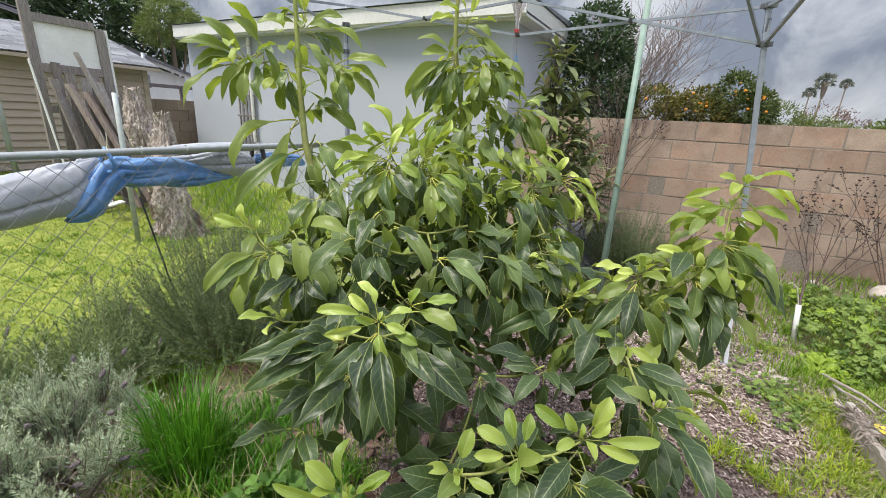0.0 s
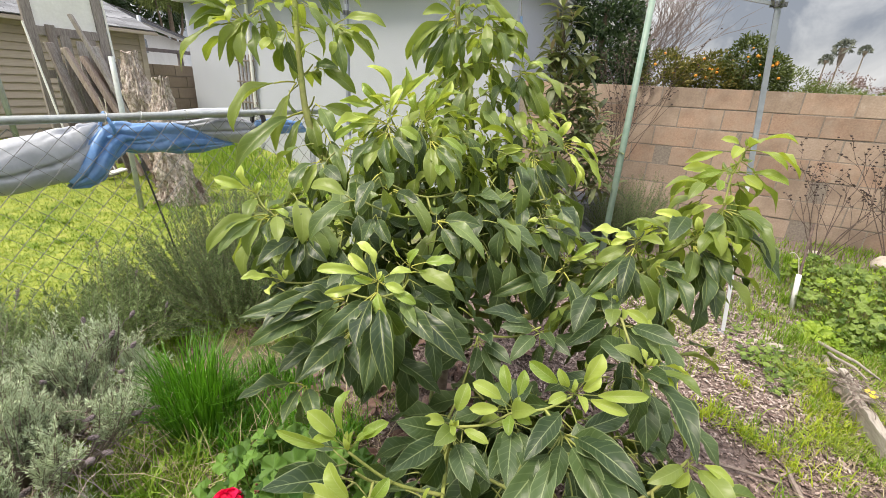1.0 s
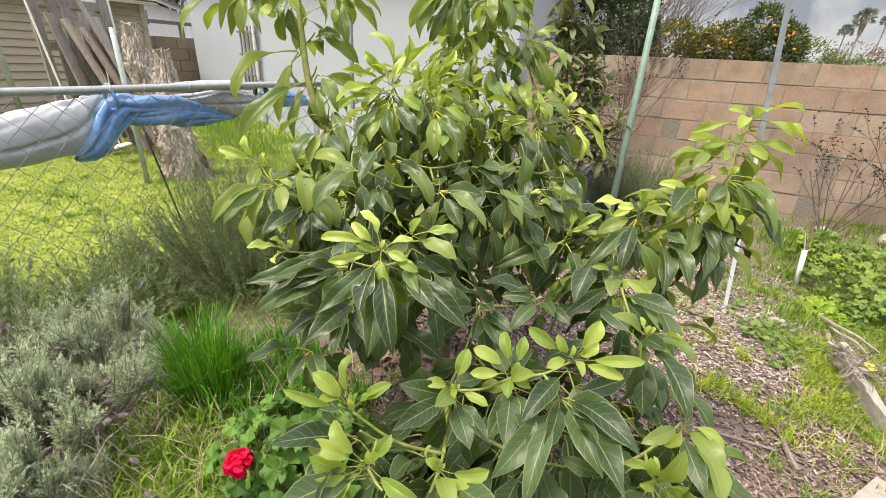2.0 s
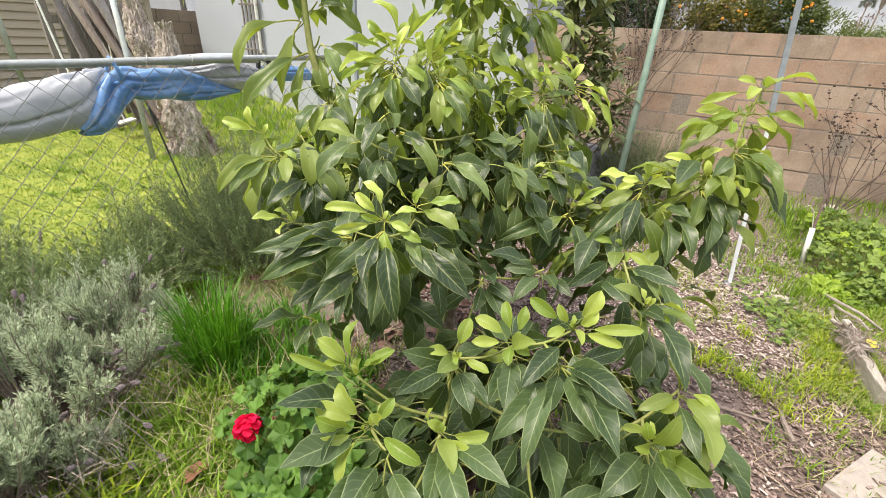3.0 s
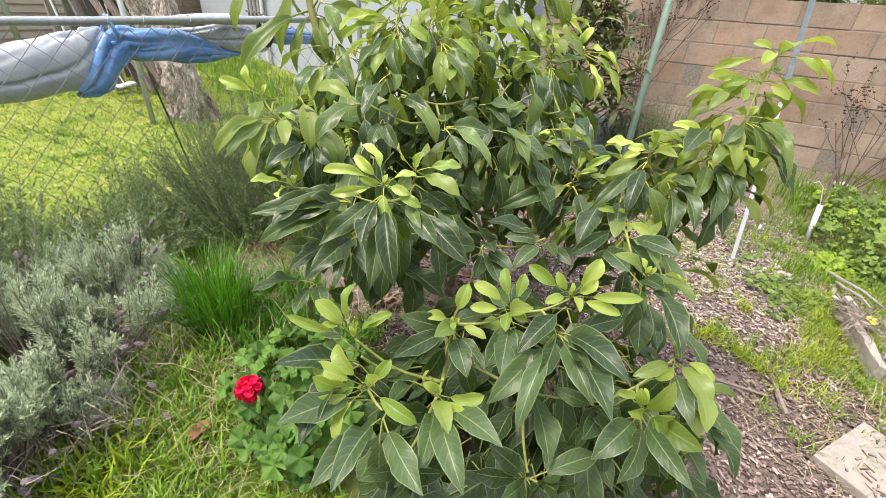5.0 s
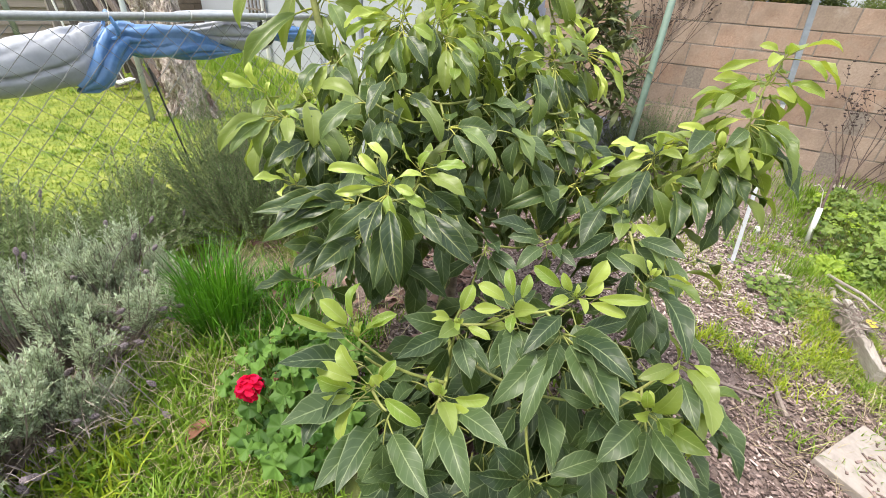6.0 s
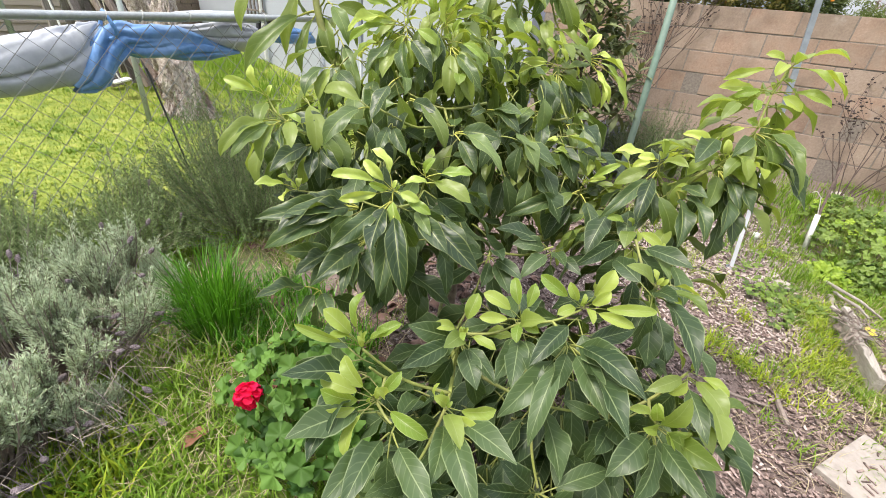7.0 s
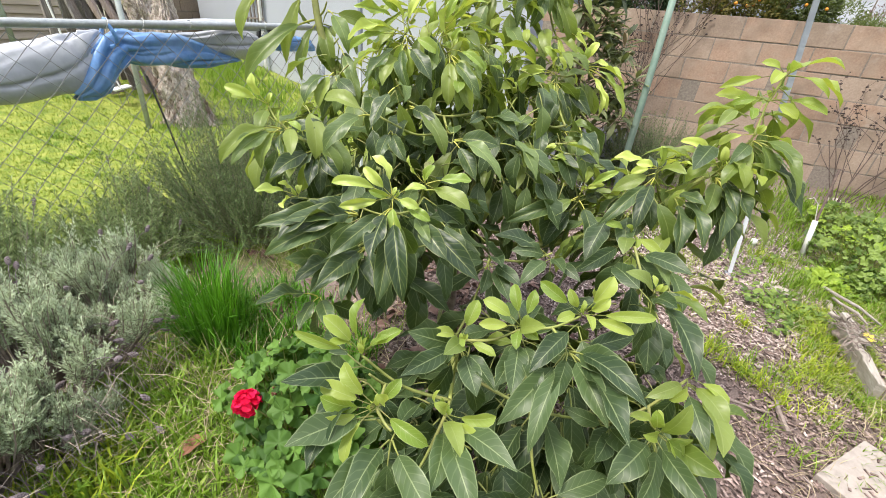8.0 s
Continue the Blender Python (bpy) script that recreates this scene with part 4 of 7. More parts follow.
spray((-4.012, 0.131, 1.081), [(-0.04, 0.13, 0.02), (-0.06, 0.06, 0.02), (-0.02, 0.01, 0.08), (-0.01, -0.09, 0.04), (-0.03, 0.07, -0.02)], [(-0.08, 0.10, -0.07), (-0.09, -0.08, 0.03)], [(-0.19, 0.10, -0.15), (-0.17, 0.00, -0.14)])  # right middle shoot
spray((-4.002, 0.069, 1.036), [], [], [(-0.15, -0.12, -0.11), (-0.17, -0.06, -0.14), (-0.09, -0.09, -0.00)])  # right middle hanging leaves
spray((-3.925, -0.028, 1.098), [(-0.03, 0.13, 0.07), (-0.03, 0.01, 0.08), (-0.05, 0.06, 0.03)], [(-0.08, -0.10, -0.03)], [(-0.13, -0.00, -0.11), (-0.13, -0.08, -0.09), (-0.14, -0.10, -0.20), (-0.14, -0.11, -0.09), (-0.22, -0.05, -0.15)])  # right long shoot
spray((-3.887, -0.081, 1.205), [(-0.02, 0.08, -0.04), (-0.07, 0.04, 0.03), (-0.04, -0.10, -0.01)], [(-0.10, -0.06, -0.10), (-0.08, 0.02, -0.12), (-0.15, -0.13, -0.13), (-0.11, -0.12, -0.06)], [(-0.10, 0.04, -0.07), (-0.12, -0.17, -0.17)])  # right shoot below the tip
spray((-3.835, -0.083, 1.296), [(-0.02, 0.14, -0.00), (-0.03, 0.07, -0.06), (-0.05, -0.14, -0.01), (-0.05, -0.08, -0.03), (-0.03, 0.09, -0.02)], [], [])  # high right shoot
spray((-3.831, -0.096, 1.366), [(-0.03, 0.07, 0.03), (-0.04, 0.15, -0.05), (-0.04, -0.12, 0.03), (-0.07, -0.14, -0.06), (-0.06, -0.11, -0.04), (-0.08, 0.03, -0.02)], [(-0.11, -0.02, 0.03)], [])  # high right tip
spray((-4.572, 0.160, 0.860), [(-0.01, 0.11, 0.06), (-0.07, 0.04, 0.01), (-0.01, 0.04, 0.07), (-0.07, -0.04, 0.02), (0.01, -0.05, 0.07), (0.04, -0.04, 0.11), (-0.02, -0.12, 0.02), (0.01, -0.15, 0.06)], [], [(-0.17, 0.05, -0.07)])  # right low rosette
spray((-4.620, 0.161, 0.810), [], [], [(-0.22, -0.01, -0.13), (-0.21, 0.07, -0.11), (-0.20, -0.17, -0.01), (-0.15, -0.13, -0.04), (-0.12, -0.18, 0.02), (-0.06, -0.14, 0.04), (-0.14, -0.01, -0.05)])  # right low hanging leaves
spray((-4.626, 0.276, 0.801), [(0.04, 0.05, 0.09), (0.05, 0.00, 0.09), (-0.05, -0.06, 0.03), (-0.08, -0.02, -0.00), (-0.03, 0.10, 0.06), (-0.06, 0.09, 0.01)], [(-0.06, -0.07, 0.08)], [(-0.16, -0.05, -0.05), (-0.16, -0.01, -0.05), (-0.13, -0.11, -0.06)])  # upright low shoot
spray((-4.706, 0.394, 0.759), [(-0.06, 0.05, 0.04), (-0.07, -0.03, 0.03), (-0.01, -0.10, 0.01), (0.05, -0.01, 0.10)], [(-0.11, -0.01, 0.04)], [(-0.18, 0.05, 0.00), (-0.10, 0.09, 0.05), (-0.07, -0.13, -0.03), (-0.12, 0.03, -0.01), (-0.10, -0.10, -0.04)])  # low shoot beside the fork
spray((-4.920, 0.520, 0.802), [(-0.09, 0.10, 0.08), (-0.03, 0.08, 0.09), (0.05, 0.03, 0.11), (0.06, -0.06, 0.06), (-0.06, 0.04, 0.05), (0.03, -0.05, 0.06)], [], [])  # upper shoot of the low branch
spray((-4.986, 0.428, 0.765), [(-0.00, 0.08, 0.08), (-0.05, 0.10, 0.05), (-0.07, 0.08, 0.05), (-0.11, 0.07, 0.01), (-0.11, -0.02, -0.03), (-0.01, -0.13, -0.00), (0.04, -0.03, 0.07), (-0.03, -0.02, 0.08)], [], [(-0.17, 0.06, 0.03)])  # nearest low rosette
spray((-4.936, 0.488, 0.781), [], [], [(-0.16, 0.07, 0.07), (-0.21, -0.04, -0.03)])  # near old leaves
spray((-4.998, 0.382, 0.746), [], [], [(-0.19, 0.00, -0.00), (-0.18, -0.04, 0.01), (-0.09, -0.16, -0.01)])  # near hanging leaves
spray((-4.895, 0.323, 0.728), [(-0.01, 0.01, 0.08), (-0.04, 0.01, 0.07), (0.03, -0.10, 0.04), (-0.02, -0.10, 0.01)], [(-0.08, -0.08, 0.02)], [(-0.15, -0.06, -0.01), (-0.14, -0.15, -0.02), (-0.06, -0.18, 0.04)])  # small low shoot
spray((-4.681, -0.057, 0.738), [(-0.03, 0.02, 0.08), (-0.07, 0.03, 0.04), (-0.07, -0.05, 0.00), (-0.04, 0.06, 0.04)], [(-0.08, -0.11, 0.04), (-0.01, -0.03, 0.11), (-0.09, -0.02, 0.08)], [(-0.15, 0.06, -0.04), (-0.18, 0.01, -0.03), (-0.14, -0.11, -0.00)])  # low rosette over the path
spray((-4.550, -0.088, 0.790), [(-0.04, -0.08, 0.01), (-0.08, 0.03, -0.01)], [(-0.09, -0.08, -0.01), (-0.15, -0.08, -0.03), (-0.10, 0.07, -0.01)], [(-0.14, -0.06, -0.04)])  # outer low shoot
spray((-4.388, 0.027, 0.880), [(-0.03, -0.10, 0.01), (-0.06, -0.07, -0.03)], [(-0.06, -0.12, 0.00), (-0.06, 0.08, 0.06)], [(-0.11, -0.05, 0.04), (-0.22, -0.12, -0.05)])  # shoot behind the low rosette
spray((-4.256, 0.112, 0.926), [], [], [(-0.10, -0.11, -0.04), (-0.09, -0.15, 0.01)])  # hanging pair
spray((-4.156, 0.142, 0.909), [(-0.04, 0.07, 0.03), (-0.08, -0.03, 0.00), (-0.04, -0.10, -0.01)], [(-0.12, -0.01, -0.01)], [(-0.16, 0.10, -0.09)])  # inner low shoot
spray((-4.274, 0.324, 0.836), [], [], [(-0.09, 0.10, 0.01), (-0.14, 0.04, -0.06), (-0.11, -0.07, 0.01), (-0.06, -0.11, -0.03), (-0.09, 0.16, 0.04), (-0.05, -0.05, 0.10)])  # dark middle shoot
spray((-4.392, 0.476, 0.818), [], [], [(-0.06, -0.13, -0.02), (-0.09, -0.11, -0.06), (-0.11, -0.03, -0.06), (-0.10, -0.08, 0.04), (-0.11, 0.07, 0.02)])  # dark left middle shoot
spray((-4.624, 0.022, 0.646), [], [], [(-0.05, 0.11, 0.03), (-0.13, 0.01, -0.00), (-0.10, -0.07, 0.04)])  # low inner leaves
spray((-4.844, 0.109, 0.581), [], [], [(-0.08, 0.10, 0.02), (-0.11, -0.02, 0.06), (-0.08, -0.06, 0.09), (-0.01, -0.10, 0.07), (-0.05, 0.08, 0.09), (-0.12, 0.02, 0.05)])  # bottom leaves
spray((-4.969, 0.353, 0.568), [], [], [(-0.10, 0.01, 0.08), (-0.11, -0.04, 0.05), (-0.11, 0.03, 0.05), (-0.00, -0.11, 0.06)])  # bottom left leaves

for kind, base, d in SHADED:
    leaf_to(kind, base, d)

# main stems
STEMS = (
    ("trunk", [AVOCADO_BASE - Vector((0, 0, 0.05)), (-3.84, 0.87, 0.35), (-3.88, 0.9, 0.7), (-3.95, 0.98, 1.0)], 0.03, 0.02, BARK),
    ("stem", [(-3.9, 0.92, 0.6), (-4.1, 1.15, 0.95), (-4.2, 1.3, 1.3), (-4.17, 1.38, 1.55), (-4.14, 1.42, 1.9), (-4.14, 1.44, 2.1)], 0.018, 0.006, GREEN_STEM),
    ("stem", [(-3.86, 0.88, 0.5), (-3.66, 0.86, 0.95), (-3.6, 0.95, 1.4), (-3.58, 1.04, 1.8), (-3.56, 1.05, 2.15)], 0.02, 0.008, GREEN_STEM),
    ("stem", [(-3.86, 0.86, 0.3), (-4.3, 0.68, 0.42), (-4.62, 0.45, 0.6), (-4.8, 0.36, 0.66)], 0.009, 0.0045, GREEN_STEM),
    ("stem", [(-3.86, 0.86, 0.55), (-4.05, 0.45, 0.72), (-3.98, 0.15, 0.9), (-3.86, 0.0, 1.05)], 0.016, 0.007, GREEN_STEM),
    ("stem", [(-3.92, 0.95, 0.85), (-4.2, 0.86, 0.86), (-4.45, 0.72, 0.93)], 0.012, 0.006, GREEN_STEM),
    ("stem", [(-3.95, 0.98, 1.0), (-4.05, 0.95, 1.2), (-4.15, 0.93, 1.34)], 0.014, 0.007, GREEN_STEM))
nodes = []
for name, way, r0, r1, mat in STEMS:
    part(name, limb(way, r0, r1), mat, avocado, smooth=True)
    for a, b in zip(way, way[1:]):
        nodes += [Vector(a).lerp(Vector(b), k / 5) for k in range(1, 6)]

# every shoot grows from the nearest wood that lies further in and not above it
heart = Vector((-3.9, 0.9, 0.9))
for tip in sorted(SHOOT_TIPS, key=lambda p: (p - heart).length):
    root = min((q for q in nodes if (q - tip).length > 0.03), key=lambda q: (q - tip).length + 1.2 * max(0.0, q.z - tip.z + 0.04))
    bend = root.lerp(tip, 0.55) + Vector((0, 0, -0.12 * (tip - root).length))
    part("branch", limb([root, bend, tip], 0.0034 + 0.0055 * min(0.4, (tip - root).length), 0.0026), GREEN_STEM, avocado, smooth=True)
    nodes += [bend, tip]


def fill(centre, radii, count, share, size):
    """Leaves hanging deeper inside the crown; share: how many of them are half grown."""
    for i in range(count):
        v = Vector((FILL.gauss(0, 1), FILL.gauss(0, 1), FILL.gauss(0, 1))).normalized() * FILL.random() ** 0.4
        p = Vector(centre) + Vector((v.x * radii[0], v.y * radii[1], v.z * radii[2]))
        u = FILL.random()
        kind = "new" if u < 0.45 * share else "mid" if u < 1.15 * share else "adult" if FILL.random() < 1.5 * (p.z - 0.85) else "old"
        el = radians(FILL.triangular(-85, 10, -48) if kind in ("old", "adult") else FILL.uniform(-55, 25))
        az = math.atan2(v.y, v.x) - math.pi / 2 + FILL.gauss(0, 0.9)
        put_leaf(kind, p, az, el, size * FILL.uniform(0.8, 1.2) * (0.66 if kind == "new" else 1.0), FILL.uniform(-0.35, 0.35))


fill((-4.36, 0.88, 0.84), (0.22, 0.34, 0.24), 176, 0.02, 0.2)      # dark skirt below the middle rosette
fill((-3.92, 0.72, 0.98), (0.3, 0.4, 0.34), 304, 0.14, 0.19)       # heart of the crown
fill((-4.02, 0.93, 1.3), (0.22, 0.24, 0.2), 170, 0.7, 0.17)          # upper middle
fill((-4.22, 1.15, 1.12), (0.16, 0.2, 0.2), 80, 0.15, 0.18)        # under the left shoots
fill((-3.53, 0.9, 1.15), (0.18, 0.32, 0.4), 250, 0.5, 0.17)       # back leader, lower
fill((-3.53, 0.95, 1.62), (0.12, 0.18, 0.28), 120, 0.75, 0.17)       # back leader, upper
fill((-3.97, 0.16, 0.88), (0.2, 0.2, 0.17), 96, 0.45, 0.17)
fill((-4.17, 1.42, 1.74), (0.08, 0.1, 0.16), 20, 0.9, 0.15)         # leader
fill((-4.28, 1.53, 1.7), (0.07, 0.09, 0.09), 9, 1.0, 0.15)
fill((-4.06, 1.33, 1.66), (0.07, 0.07, 0.09), 9, 1.0, 0.15)         # right arm
fill((-3.88, -0.02, 1.06), (0.12, 0.12, 0.13), 60, 0.55, 0.17)
fill((-3.84, -0.06, 1.24), (0.06, 0.08, 0.1), 20, 0.9, 0.15)
fill((-4.5, 1.12, 1.08), (0.1, 0.12, 0.1), 34, 0.35, 0.17)          # left shoots
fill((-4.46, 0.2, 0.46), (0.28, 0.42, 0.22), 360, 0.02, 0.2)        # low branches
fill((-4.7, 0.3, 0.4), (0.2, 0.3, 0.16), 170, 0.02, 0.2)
fill((-4.5, -0.08, 0.62), (0.12, 0.12, 0.12), 45, 0.15, 0.17)    # over the path
fill((-4.15, 0.05, 0.72), (0.16, 0.16, 0.14), 40, 0.15, 0.17)


def build_leaves():
    """The leaves on the garden-path side are single pieces, those deeper in the crown one mesh."""
    order = sorted(LEAF_PLACES, key=lambda p: p[2].translation.x * 0.86 + p[2].translation.y * 0.5)
    single, order = NAMED_LEAVES[:300], NAMED_LEAVES[300:] + order
    for kind, i, m in single:
        ob = new("leaf", LEAVES[kind][i][0])
        ob.matrix_basis = m
        attach(ob, avocado)
    groups = {}
    for kind, i, m in order:
        groups.setdefault(kind, []).append((i, m))
    for kind, rows in groups.items():
        verts, faces, uvs, slots = [], [], [], []
        for i, m in rows:
            v, f, u, s = LEAVES[kind][i][2]
            base = len(verts)
            a = np.array(m)
            verts += (v @ a[:3, :3].T + a[:3, 3]).tolist()
            faces += [tuple(base + k for k in q) for q in f]
            uvs += u
            slots += s
        mat = INNER[kind]
        ob = new("inner_foliage", raw_mesh("inner_foliage", verts, faces, [mat, GREEN_STEM], uvs, slots))
        attach(ob, avocado)
        tagged(ob, kind="stuff")


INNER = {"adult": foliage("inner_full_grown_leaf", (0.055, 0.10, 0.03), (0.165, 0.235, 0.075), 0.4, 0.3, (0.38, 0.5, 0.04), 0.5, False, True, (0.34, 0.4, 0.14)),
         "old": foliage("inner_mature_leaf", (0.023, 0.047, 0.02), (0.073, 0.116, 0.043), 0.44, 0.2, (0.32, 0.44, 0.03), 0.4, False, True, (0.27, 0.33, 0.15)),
         "mid": foliage("inner_half_grown_leaf", (0.10, 0.16, 0.035), (0.28, 0.35, 0.08), 0.4, 0.38, (0.45, 0.56, 0.04), 0.5, False, True),
         "new": foliage("inner_young_leaf", (0.2, 0.32, 0.05), (0.46, 0.56, 0.12), 0.42, 0.46, (0.58, 0.6, 0.05), 0.4, False, True, (0.48, 0.55, 0.22))}
build_leaves()


# ---- shrubs, grasses and other plants ----
def fast_mesh(name, verts, tris, materials, slots=None, smooth=False):
    """A triangle mesh from computed arrays."""
    verts, tris = np.asarray(verts, dtype=np.float32), np.asarray(tris, dtype=np.int32)
    me = bpy.data.meshes.new(name)
    me.vertices.add(len(verts))
    me.vertices.foreach_set("co", verts.ravel())
    me.loops.add(tris.size)
    me.loops.foreach_set("vertex_index", tris.ravel())
    me.polygons.add(len(tris))
    me.polygons.foreach_set("loop_start", np.arange(0, tris.size, 3, dtype=np.int32))
    for m in materials:
        me.materials.append(m)
    if slots is not None:
        me.polygons.foreach_set("material_index", np.asarray(slots, dtype=np.int32))
    me.polygons.foreach_set("use_smooth", np.full(len(tris), smooth))
    me.update()
    me.validate()
    return me


def blade_arrays(base, tip_offset, width, bend):
    """Grass blades: base points, offsets of their tips, widths and forward bends, all arrays of n rows."""
    n = len(base)
    flat = tip_offset.copy()
    flat[:, 2] = 0
    length = np.linalg.norm(flat, axis=1, keepdims=True) + 1e-6
    side = np.stack([-flat[:, 1], flat[:, 0], np.zeros(n)], 1) / length * width[:, None] * 0.5
    mid = base + tip_offset * np.array([0.38, 0.38, 0.62]) + np.array([0, 0, 1]) * bend[:, None]
    tip = base + tip_offset
    verts = np.stack([base - side, base + side, mid + side * 0.85, mid - side * 0.85, tip], 1).reshape(-1, 3)
    first = (np.arange(n) * 5)[:, None]
    tris = np.stack([first + [0, 1, 2], first + [0, 2, 3], first + [3, 2, 4]], 1).reshape(-1, 3)
    return verts, tris


def scatter_blades(name, rng, points, height, width, spread, mat, parent=None, label="", category="", droop=0.1, kind="stuff"):
    n = len(points)
    h = height * rng.uniform(0.45, 1.15, n)
    az = rng.uniform(0, 2 * np.pi, n)
    out = spread * h * rng.uniform(0.2, 1.2, n)
    tips = np.stack([np.cos(az) * out, np.sin(az) * out, h - out * 0.3], 1)
    v, t = blade_arrays(points, tips, width * rng.uniform(0.6, 1.3, n), droop * h * rng.uniform(0.2, 1.0, n))
    ob = new(name, fast_mesh(name, v, t, [mat]))
    if parent:
        attach(ob, parent)
    return tagged(ob, label, category, kind=kind)


def on_ground(xy, sink=0.0):
    return np.array([(x, y, ground_height(x, y) - sink) for x, y in xy])


def noisy_points(rng, n, x0, x1, y0, y1, scale, cut, seed):
    """Random places in a rectangle, kept where a patchy field is high."""
    pts = []
    while len(pts) < n:
        x, y = rng.uniform(x0, x1), rng.uniform(y0, y1)
        edge = min(x - x0, x1 - x, y - y0, y1 - y) / 0.45
        if noise.noise(Vector((x * scale, y * scale, seed))) + rng.uniform(-0.25, 0.25) > cut + 0.7 * max(0.0, 1 - edge):
            pts.append((x, y))
    return pts


def leaf_cards(rng, centres, ways, length, width, cup=0.15):
    """Small pointed leaves: a bent diamond of four triangles each."""
    n = len(centres)
    ways = ways / (np.linalg.norm(ways, axis=1, keepdims=True) + 1e-9)
    ref = rng.normal(size=(n, 3))
    side = np.cross(ways, ref)
    side /= np.linalg.norm(side, axis=1, keepdims=True) + 1e-9
    nor = np.cross(side, ways)
    L = (length * rng.uniform(0.6, 1.25, n))[:, None]
    Wd = (width * rng.uniform(0.7, 1.2, n))[:, None]
    a, mid, tip = centres, centres + ways * L * 0.5 - nor * L * cup * 0.4, centres + ways * L
    verts = np.stack([a, mid + side * Wd * 0.5 + nor * Wd * cup, mid, mid - side * Wd * 0.5 + nor * Wd * cup, tip - nor * L * cup], 1).reshape(-1, 3)
    first = (np.arange(n) * 5)[:, None]
    tris = np.stack([first + [0, 1, 2], first + [0, 2, 3], first + [1, 4, 2], first + [2, 4, 3]], 1).reshape(-1, 3)
    return verts, tris


def stems_mesh(paths, r0, r1, mat, name, parent, sides=4):
    bm = bmesh.new()
    for p in paths:
        n = len(p)
        tube(bm, p, [r0 + (r1 - r0) * i / (n - 1) for i in range(n)], sides, False)
    return part(name, bm, mat, parent)


def needle_bush(name, base, radius, height, stems, per_stem, leaf, mat, label, seed, flowers=0, group="", upright=0.35, bare=0.35):
    """A woody herb: many thin arching stems set with narrow leaves."""
    rng = np.random.default_rng(seed)
    bush = thing(name, base, label, "shrub", group)
    paths, centres, ways = [], [], []
    spikes = []
    for i in range(stems):
        az, out = rng.uniform(0, 2 * np.pi), math.sqrt(rng.uniform(0.0, 1.0))
        h = height * (1 - 0.55 * out ** 2) * rng.uniform(0.6, 1.15) * (0.85 + 0.45 * noise.noise(Vector((math.cos(az) * 1.4 * out + seed, math.sin(az) * 1.4 * out, 0))))
        root = np.array(base) + np.array([math.cos(az), math.sin(az), 0]) * radius * 0.25 * out
        tip = np.array(base) + np.array([math.cos(az) * radius * out, math.sin(az) * radius * out, h])
        knee = root * 0.5 + tip * 0.5 + np.array([math.cos(az), math.sin(az), 0]) * radius * out * 0.22 + np.array([0, 0, -h * upright * out * 0.4])
        tip = tip + rng.normal(size=3) * 0.02
        pts = [tuple(root * (1 - s) ** 2 + knee * 2 * s * (1 - s) + tip * s * s) for s in np.linspace(0, 1, 6)]
        paths.append(pts)
        for k in range(per_stem):
            s = bare + (1 - bare) * (k + rng.random()) / per_stem
            p = root * (1 - s) ** 2 + knee * 2 * s * (1 - s) + tip * s * s
            d = (knee - root) * 2 * (1 - s) + (tip - knee) * 2 * s
            d = d / (np.linalg.norm(d) + 1e-9)
            q = rng.normal(size=3)
            q -= d * q.dot(d)
            q /= np.linalg.norm(q) + 1e-9
            centres.append(p)
            ways.append(d * rng.uniform(0.6, 1.3) + q * 0.95)
        if i < flowers:
            spikes.append((tip, (tip - knee) / (np.linalg.norm(tip - knee) + 1e-9)))
    tagged(stems_mesh(paths, 0.0022, 0.0011, HERB_STEM, "stem_growth", bush, 3), kind="stuff")
    v, t = leaf_cards(rng, np.array(centres), np.array(ways), leaf[0], leaf[1])
    attach(tagged(new("foliage", fast_mesh("foliage", v, t, [mat])), kind="stuff"), bush)
    for p, d in spikes:
        bm = bmesh.new()
        p, d = Vector(p), Vector(d)
        tube(bm, [p, p + d * 0.05], 0.0012, 4)
        for k in range(9):
            a = k * 2.4
            q = d.orthogonal().normalized()
            q.rotate(Matrix.Rotation(a, 3, d))
            bmesh.ops.create_icosphere(bm, subdivisions=1, radius=0.0042, matrix=Matrix.Translation(p + d * (0.05 + 0.004 * k) + q * 0.004))
        part("flower_spike", bm, LAVENDER_FLOWER, bush, "dusky purple flower spike")
    return bush


